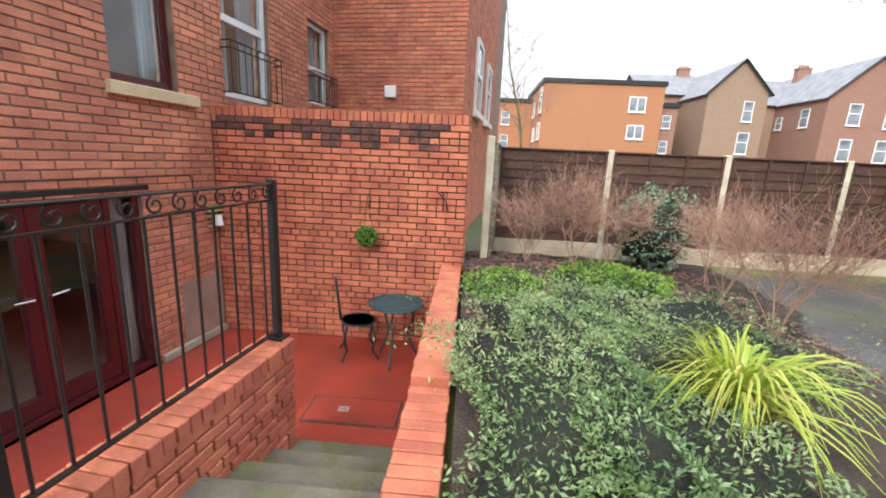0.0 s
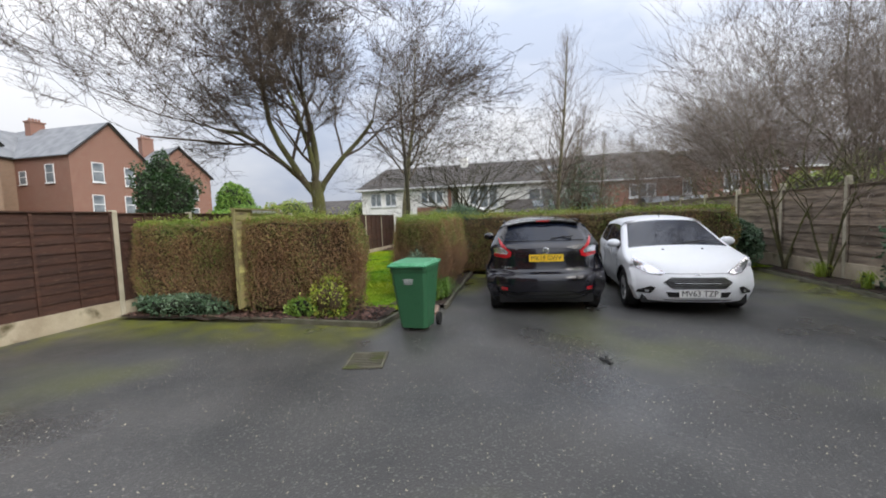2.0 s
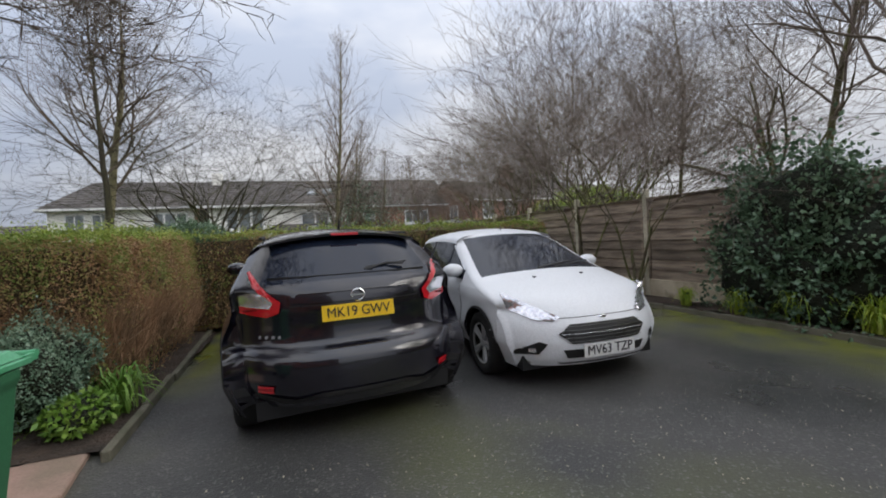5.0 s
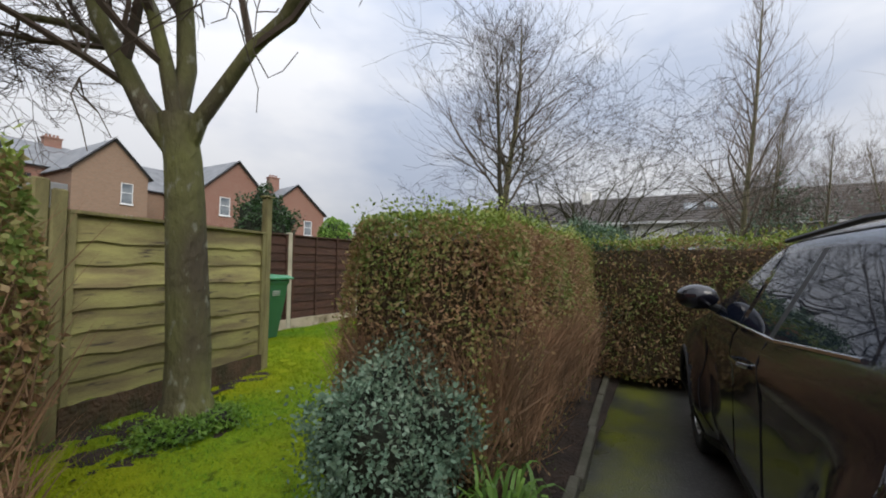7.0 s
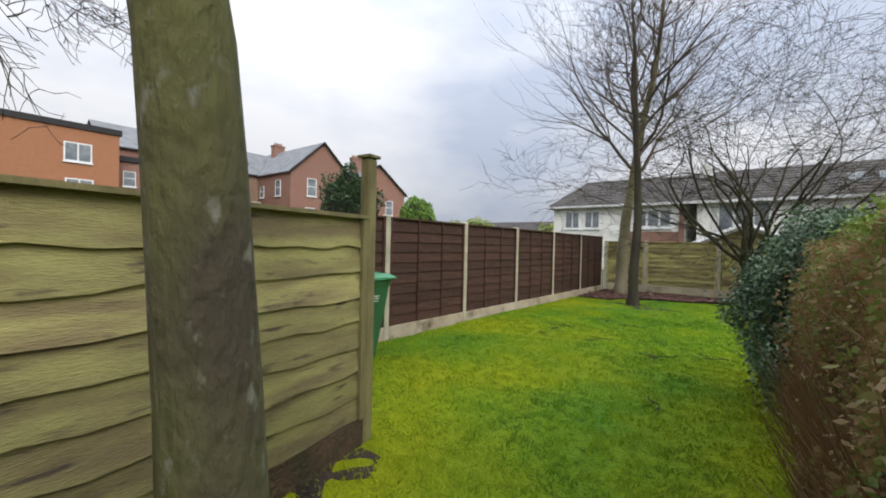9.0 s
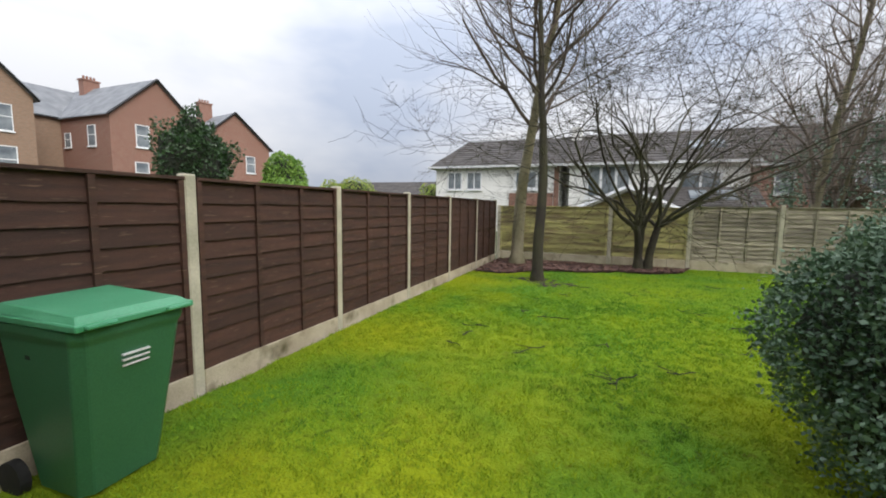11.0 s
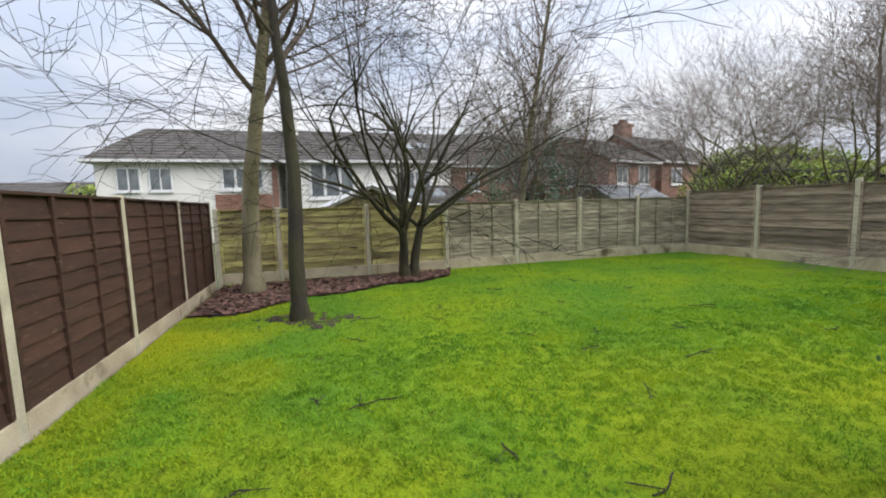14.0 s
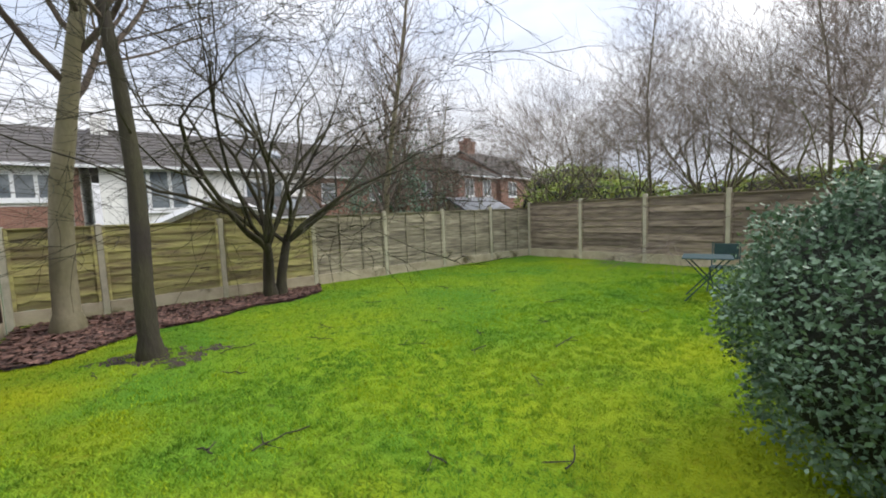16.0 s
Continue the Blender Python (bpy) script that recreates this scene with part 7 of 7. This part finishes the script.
            col[0] = Vector((e.x, e.y * s, e.z))
            return col
        for s in (1, -1):
            prev = column(0, s)
            for i in range(1, n):
                cur = column(i, s)
                for k in range(len(cur) - 1):
                    q = [prev[k], cur[k], cur[k + 1], prev[k + 1]]
                    c = sum(q, Vector()) / 4
                    if any(min(math.hypot(p.x - ax, p.z - self.tyre) for p in q) < ra - 0.075 for ax in self.axles):
                        continue
                    cat = "body"
                    if 2 <= k <= 6 and c.z > self.belt(c.x):
                        for x0, x1 in self.side_glass:
                            if x0 < c.x < x1:
                                cat = "side_glass"
                        if cat == "body" and self.side_glass[0][0] < c.x < self.side_glass[-1][1]:
                            cat = "pillar"
                    add(cat, q if s > 0 else q[::-1])
                prev = cur
        look_ = {"body": self.paint, "side_glass": "car_glass", "pillar": "black", "windscreen": "car_glass", "rear_window": "car_glass"}
        for cat, (v, f, _) in cats.items():
            me = bpy.data.meshes.new(cat)
            me.from_pydata(v, [], f)
            bm = bmesh.new()
            bm.from_mesh(me)
            bmesh.ops.recalc_face_normals(bm, faces=bm.faces)
            if cat == "body":
                bmesh.ops.remove_doubles(bm, verts=bm.verts[:], dist=0.002)
            bm.to_mesh(me)
            bm.free()
            me.materials.append(M[look_[cat]])
            me.shade_smooth()
            ob = new(cat, me)
            ob.parent = t
        bm = bmesh.new()
        box(bm, 0.25, self.L - 0.25, -self.W / 2 + 0.16, self.W / 2 - 0.16, 0.17, 0.30)
        part("underside", bm, "black", t)

    def wheels(self, t, spokes):
        for ax in self.axles:
            for s in (1, -1):
                y = s * (self.W / 2 - 0.10)
                w = new("wheel")
                w.parent = t
                w.matrix_local = pose(ax, y, self.tyre)
                bm = bmesh.new()
                R = self.tyre
                prof = [(R * 0.66, -0.09), (R * 0.92, -0.10), (R * 0.985, -0.085), (R, -0.06), (R, 0.06), (R * 0.985, 0.085), (R * 0.92, 0.10), (R * 0.66, 0.09)]
                n = 36
                rg = [[bm.verts.new((r * math.cos(a), yy, r * math.sin(a))) for r, yy in prof] for a in (2 * math.pi * k / n for k in range(n))]
                for k in range(n):
                    for j in range(len(prof)):
                        j2 = (j + 1) % len(prof)
                        bm.faces.new((rg[k][j], rg[k][j2], rg[(k + 1) % n][j2], rg[(k + 1) % n][j]))
                part("tyre", bm, "rubber", w, smooth=True)
                bm = bmesh.new()
                for k in range(spokes):
                    a = 2 * math.pi * k / spokes
                    for da in (-0.13, 0.13):
                        tube(bm, (0.03 * math.cos(a), s * 0.055, 0.03 * math.sin(a)), (R * 0.63 * math.cos(a + da), s * 0.075, R * 0.63 * math.sin(a + da)), 0.022, 0.016, 6)
                tube(bm, (0, s * 0.02, 0), (0, s * 0.075, 0), 0.05, 0.045, 14)
                for k in range(n):
                    a, b = 2 * math.pi * k / n, 2 * math.pi * (k + 1) / n
                    tube(bm, (R * 0.655 * math.cos(a), s * 0.078, R * 0.655 * math.sin(a)), (R * 0.655 * math.cos(b), s * 0.078, R * 0.655 * math.sin(b)), 0.012, n=5, cap=False)
                part("rim", bm, "alloy", w)
                bm = bmesh.new()
                tube(bm, (0, -s * 0.08, 0), (0, s * 0.01, 0), R * 0.64, n=28)
                part("brake_disc", bm, "black", w)
                bm = bmesh.new()
                ra = R + 0.055
                m = 22
                pts = [(ax + ra * math.cos(a), s * (self.hw(ax + ra * math.cos(a), R + ra * math.sin(a)) + 0.004), R + ra * math.sin(a)) for a in (math.pi * (-0.10 + 1.2 * k / m) for k in range(m + 1)) if R + ra * math.sin(a) > 0.19]
                path_tube(bm, pts, 0.014, 6)
                part("arch_trim", bm, "black", t)
                bm = bmesh.new()
                prev = None
                for k in range(m + 1):
                    a = math.pi * k / m
                    p = [bm.verts.new((ax + ra * math.cos(a), s * yy, R + ra * math.sin(a))) for yy in (self.W / 2 - 0.02, self.W / 2 - 0.34)] + [bm.verts.new((ax, s * (self.W / 2 - 0.34), R))]
                    if prev:
                        bm.faces.new((prev[0], p[0], p[1], prev[1]))
                        bm.faces.new((prev[1], p[1], p[2]))
                    prev = p
                part("arch_liner", bm, "black", t)

    def patch(self, name, outline, material_, t, end="rear", proud=0.008, label="", both=True):
        """A thin piece laid on the tail or the nose, drawn in y and z."""
        for s in ((1, -1) if both else (1,)):
            bm = bmesh.new()
            f = bm.faces.new([bm.verts.new((0, s * y, z)) for y, z in outline])
            bmesh.ops.triangulate(bm, faces=[f])
            bmesh.ops.subdivide_edges(bm, edges=bm.edges[:], cuts=4, use_grid_fill=True)
            k = 1 if end == "front" else -1
            fn = self.front if end == "front" else self.rear
            for v in bm.verts:
                lim = self.hw(0.25 if k < 0 else self.L - 0.25, v.co.z) * 0.985
                v.co.y = max(-lim, min(lim, v.co.y))
                v.co.x = fn(v.co.y, v.co.z) + k * proud
            part(name, bm, material_, t, label, smooth=True)

    def side_line(self, name, pts, material_, t, r=0.004, out=0.001):
        for s in (1, -1):
            bm = bmesh.new()
            q = resample(pts, 0.08)
            path_tube(bm, [(x, s * (self.hw(x, z) + out), z) for x, z in q], r, 5)
            part(name, bm, material_, t)


def lettering(name, text, size, material_, parent, m, label="", thick=0.002):
    cu = bpy.data.curves.new(name, "FONT")
    cu.body, cu.size, cu.align_x, cu.align_y, cu.extrude = text, size, "CENTER", "CENTER", thick
    tmp = bpy.data.objects.new(name, cu)
    scene.collection.objects.link(tmp)
    bpy.context.view_layer.update()
    me = bpy.data.meshes.new_from_object(tmp.evaluated_get(bpy.context.evaluated_depsgraph_get()))
    bpy.data.objects.remove(tmp)
    bpy.data.curves.remove(cu)
    me.materials.clear()
    me.materials.append(M[material_])
    ob = new(name, me)
    ob.parent = parent
    ob.matrix_local = m
    return tagged(ob, label)


def mirror_part(t, x, y, z, paint, s):
    mr = new("door_mirror")
    mr.parent = t
    mr.matrix_local = pose(x, s * y, z)
    bm = bmesh.new()
    bmesh.ops.create_icosphere(bm, subdivisions=3, radius=1)
    for v in bm.verts:
        v.co = Vector((v.co.x * 0.075 + (0.02 if v.co.x > 0 else 0), v.co.y * 0.115, v.co.z * 0.075))
    part("housing", bm, paint, mr, smooth=True)
    bm = bmesh.new()
    tube(bm, (0.0, -s * 0.06, -0.05), (0.04, -s * 0.16, -0.09), 0.022, 0.03, 8)
    part("arm", bm, "black", mr)


def dark_car():
    t = thing("car", "black crossover hatchback, parked nose to the hedge, rear plate MK19 GWV", "car", pose(9.49, -0.64, 0, 0, 0, 4.0))
    prof = [(0.05, 0.27), (0.0, 0.36), (-0.02, 0.54), (0.0, 0.605), (0.05, 0.645), (0.13, 0.68), (0.15, 0.80), (0.15, 0.96), (0.20, 1.06), (0.30, 1.14), (0.60, 1.40), (0.68, 1.445), (0.95, 1.49), (1.5, 1.535), (2.1, 1.515), (2.45, 1.42), (3.05, 1.06), (3.2, 1.02), (3.8, 0.92), (4.0, 0.78), (4.08, 0.55), (4.05, 0.28)]
    b = Body(4.08, 1.76, prof, lambda x: 1.03 + 0.10 * max(0, 1.6 - x) ** 1.3 * 0.9, (0.72, 3.25), 0.335,
             [(0.95, 1.62), (1.70, 2.75)], [("rear_window", 0.24, 0.62, 0.76, 1.10), ("windscreen", 2.35, 3.10, 0.9, 1.0)], "paint_dark", flare=0.08, roof_in=0.36, end_round=0.34)
    b.build(t)
    b.wheels(t, 5)
    b.patch("tail_light", [(0.72, 1.20), (0.74, 1.19), (0.70, 1.09), (0.665, 1.045), (0.625, 1.02), (0.575, 0.975), (0.60, 0.935), (0.80, 0.955), (0.80, 0.905), (0.62, 0.875), (0.54, 0.905), (0.525, 0.98), (0.60, 1.04), (0.66, 1.11)], "red_lens", t, "rear", 0.018, "red curved tail light lens")
    b.patch("light_lens", [(0.665, 1.045), (0.74, 1.05), (0.80, 1.03), (0.80, 0.955), (0.60, 0.935), (0.575, 0.975), (0.625, 1.02)], "clear_lens", t, "rear", 0.022, "clear silver lens of the tail light")
    b.patch("skid_trim", [(0.30, 0.37), (0.46, 0.335), (0.72, 0.37), (0.74, 0.34), (0.50, 0.295), (0.30, 0.335)], "iron", t, "rear", 0.016, "glossy dark curved bumper trim")
    b.patch("skid_plate", [(-0.30, 0.37), (0.30, 0.37), (0.30, 0.335), (-0.30, 0.335)], "iron", t, "rear", 0.016, both=False)
    b.patch("reflector", [(0.60, 0.43), (0.70, 0.43), (0.70, 0.38), (0.60, 0.38)], "red_lens", t, "rear", 0.014, "red rear reflector")
    b.patch("rear_window_edge", [(-0.60, 1.145), (0.60, 1.145), (0.60, 1.128), (-0.60, 1.128)], "ink", t, "rear", 0.006, both=False)
    b.patch("plate_recess", [(-0.48, 1.005), (-0.40, 1.03), (0.40, 1.03), (0.48, 1.005), (0.46, 0.955), (-0.46, 0.955)], "paint_dark", t, "rear", 0.018, both=False)
    b.patch("recess_edge", [(-0.48, 0.950), (0.48, 0.950), (0.47, 0.943), (-0.47, 0.943)], "black", t, "rear", 0.016, both=False)
    xr = b.rear(0, 0.88) - 0.018
    tilt = pose(0, 0, 0, 0, 8, 0)
    pl = new("number_plate")
    pl.parent = t
    pl.matrix_local = pose(xr, 0, 0.882) @ tilt
    tagged(pl, "yellow rear number plate reading MK19 GWV")
    boxpart("plate", (-0.006, 0.002, -0.26, 0.26, -0.0555, 0.0555), "plate_yellow", pl)
    lettering("lettering", "MK19 GWV", 0.100, "ink", pl, pose(-0.009, 0, -0.002, 90, 0, -90) @ Matrix.Diagonal((0.9, 1, 1, 1)))
    bd = b.rear(0, 1.0) - 0.022
    bm = bmesh.new()
    path_tube(bm, [(bd + 0.004 * math.cos(a), 0.045 * math.cos(a), 0.995 + 0.042 * math.sin(a)) for a in (2 * math.pi * k / 20 for k in range(21))], 0.006, 6)
    box(bm, bd - 0.006, bd + 0.006, -0.055, 0.055, 0.989, 1.001)
    part("badge", bm, "chrome", t, "plain chrome ring badge")
    for k, w in enumerate((0.018, 0.022, 0.022, 0.02)):
        y = 0.68 - k * 0.042
        xx = b.rear(y, 0.735)
        boxpart("model_mark", (xx - 0.008, xx - 0.001, y - w, y, 0.725, 0.745), "chrome", t)
    bm = bmesh.new()
    rows = []
    for k in range(21):
        v = k / 10 - 1
        y, z = v * 0.60, 1.458 - 0.060 * v * v
        rows.append([bm.verts.new(p) for p in ((0.80, y, z + 0.016), (0.57 + 0.06 * v * v, y, z), (0.575 + 0.06 * v * v, y, z - 0.020), (0.70, y, z - 0.012))])
    for r0, r1 in zip(rows[:-1], rows[1:]):
        for q in range(4):
            bm.faces.new((r0[q], r0[(q + 1) % 4], r1[(q + 1) % 4], r1[q]))
    part("roof_spoiler", bm, "paint_dark", t, smooth=False)
    boxpart("brake_light", (0.560, 0.575, -0.11, 0.11, 1.438, 1.458), "red_lens", t, "red high brake light", bevel=0.003)
    bm = bmesh.new()
    x0 = b.rear(0, 1.17)
    path_tube(bm, [(x0 - 0.015, -0.12, 1.165), (x0 + 0.01, -0.28, 1.20), (x0 + 0.0, -0.42, 1.19)], 0.010, 6)
    tube(bm, (x0 - 0.01, -0.10, 1.155), (x0 - 0.01, -0.16, 1.17), 0.022, n=8)
    path_tube(bm, [(x0 + 0.005, -0.10, 1.178), (x0 + 0.015, -0.44, 1.205)], 0.007, 6)
    part("rear_wiper", bm, "black", t)
    bm = bmesh.new()
    tube(bm, (0.86, 0, 1.50), (0.80, 0, 1.58), 0.012, 0.004, 6)
    part("aerial", bm, "black", t)
    for s in (1, -1):
        mirror_part(t, 2.62, 0.95, 1.13, "paint_dark", s)
    b.side_line("door_seam", [(1.66, 1.02), (1.66, 0.45), (1.60, 0.30)], "ink", t)
    b.side_line("door_seam", [(2.72, 1.02), (2.80, 0.60), (2.70, 0.32)], "ink", t)
    b.side_line("window_trim", [(1.0, 1.085), (1.6, 1.035), (2.74, 1.03)], "chrome", t, 0.007, 0.003)
    b.side_line("sill_trim", [(1.12, 0.24), (2.85, 0.24)], "black", t, 0.03, -0.01)
    for s in (1, -1):
        bm = bmesh.new()
        y = b.hw(1.85, 0.90)
        path_tube(bm, [(1.76, s * y, 0.90), (1.79, s * (y + 0.03), 0.905), (1.93, s * (y + 0.03), 0.905), (1.96, s * y, 0.90)], 0.010, 6)
        part("door_handle", bm, "chrome", t, "chrome door handle")
        bm = bmesh.new()
        path_tube(bm, [(0.95, s * (b.hw(0.95, 1.44) - 0.02), 1.445), (1.5, s * (b.hw(1.5, 1.45) - 0.02), 1.468), (2.2, s * (b.hw(2.2, 1.42) - 0.02), 1.435)], 0.012, 6)
        part("roof_rail", bm, "black", t)


def white_car():
    t = thing("car", "white small hatchback, parked nose out beside the black car", "car", pose(13.46, -2.80, 0, 0, 0, 180 - 1.0))
    prof = [(0.03, 0.25), (0.0, 0.36), (0.0, 0.56), (0.06, 0.66), (0.10, 0.92), (0.18, 1.03), (0.42, 1.33), (0.56, 1.42), (0.9, 1.46), (1.4, 1.475), (1.9, 1.45), (2.2, 1.37), (2.98, 1.00), (3.12, 0.965), (3.55, 0.85), (3.78, 0.73), (3.90, 0.60), (3.95, 0.46), (3.95, 0.30), (3.90, 0.22)]
    b = Body(3.95, 1.72, prof, lambda x: 0.90 + 0.075 * max(0, 2.6 - x) ** 0.9 * 0.75, (0.68, 3.12), 0.305,
             [(0.62, 1.22), (1.30, 2.62)], [("windscreen", 2.12, 3.02, 0.92, 0.98), ("rear_window", 0.15, 0.45, 0.85, 1.05)], "paint_white", flare=0.02, roof_in=0.32, end_round=0.30)
    b.build(t)
    b.wheels(t, 5)
    b.patch("headlight", [(0.40, 0.640), (0.52, 0.70), (0.70, 0.80), (0.775, 0.845), (0.80, 0.81), (0.76, 0.70), (0.62, 0.625), (0.46, 0.600)], "clear_lens", t, "front", 0.010, "swept-back clear headlight")
    b.patch("grille", [(-0.34, 0.575), (0.34, 0.575), (0.45, 0.50), (0.34, 0.415), (-0.34, 0.415), (-0.45, 0.50)], "ink", t, "front", 0.010, both=False)
    for k in range(5):
        z = 0.43 + k * 0.032
        w = 0.36 + 0.07 * (1 - abs(z - 0.5) / 0.09)
        b.patch("grille_bar", [(-w, z + 0.004), (w, z + 0.004), (w, z), (-w, z)], "chrome", t, "front", 0.016, "chrome grille bar", both=False)
    b.patch("lower_grille", [(-0.42, 0.365), (0.42, 0.365), (0.38, 0.29), (-0.38, 0.29)], "ink", t, "front", 0.008, both=False)
    b.patch("fog_recess", [(0.54, 0.42), (0.60, 0.44), (0.80, 0.335), (0.80, 0.315), (0.60, 0.325)], "ink", t, "front", 0.010)
    b.patch("fog_light", [(0.62, 0.385), (0.67, 0.385), (0.67, 0.345), (0.62, 0.345)], "clear_lens", t, "front", 0.016)
    b.patch("bonnet_seam", [(-0.46, 0.628), (0.46, 0.628), (0.46, 0.622), (-0.46, 0.622)], "ink", t, "front", 0.004, both=False)
    b.patch("splitter", [(-0.66, 0.25), (0.66, 0.25), (0.64, 0.235), (-0.64, 0.235)], "black", t, "front", 0.014, both=False)
    bm = bmesh.new()
    xb = b.front(0, 0.60)
    bmesh.ops.create_icosphere(bm, subdivisions=2, radius=1)
    for v in bm.verts:
        v.co = Vector((xb + v.co.x * 0.012, v.co.y * 0.055, 0.602 + v.co.z * 0.022))
    part("badge", bm, "chrome", t, "plain oval badge", smooth=True)
    pl = new("number_plate")
    pl.parent = t
    pl.matrix_local = pose(b.front(0, 0.36) + 0.024, 0, 0.352)
    tagged(pl, "white front number plate reading MV63 TZP")
    boxpart("plate", (-0.004, 0.004, -0.26, 0.26, -0.0555, 0.0555), "plate_white", pl)
    lettering("lettering", "MV63 TZP", 0.115, "ink", pl, pose(0.006, 0, -0.002, 90, 0, 90) @ Matrix.Diagonal((0.92, 1, 1, 1)))
    for s in (1, -1):
        mirror_part(t, 2.52, 0.90, 1.00, "paint_white", s)
        bm = bmesh.new()
        y = b.hw(1.5, 0.86)
        path_tube(bm, [(1.42, s * y, 0.86), (1.45, s * (y + 0.03), 0.865), (1.59, s * (y + 0.03), 0.865), (1.62, s * y, 0.86)], 0.010, 6)
        part("door_handle", bm, "paint_white", t)
        bm = bmesh.new()
        x = 3.06 if s > 0 else 3.02
        path_tube(bm, [(3.02, s * 0.1, 1.005), (2.93, s * 0.12 + 0.40, 1.03), (2.88, s * 0.12 + 0.5, 1.035)], 0.008, 5)
        part("wiper", bm, "black", t)
        boxpart("washer_jet", (3.22, 3.25, s * 0.28 - 0.012, s * 0.28 + 0.012, 0.925, 0.940), "ink", t)
    b.side_line("door_seam", [(1.26, 0.94), (1.24, 0.45), (1.30, 0.26)], "ink", t)
    b.side_line("door_seam", [(2.60, 0.90), (2.64, 0.60), (2.52, 0.26)], "ink", t)
    b.side_line("window_trim", [(0.66, 1.06), (1.26, 1.015), (2.60, 0.91)], "ink", t, 0.006, 0.002)
    bm = bmesh.new()
    tube(bm, (1.95, 0, 1.44), (1.90, 0, 1.50), 0.010, 0.004, 6)
    part("aerial", bm, "black", t)


dark_car()
white_car()
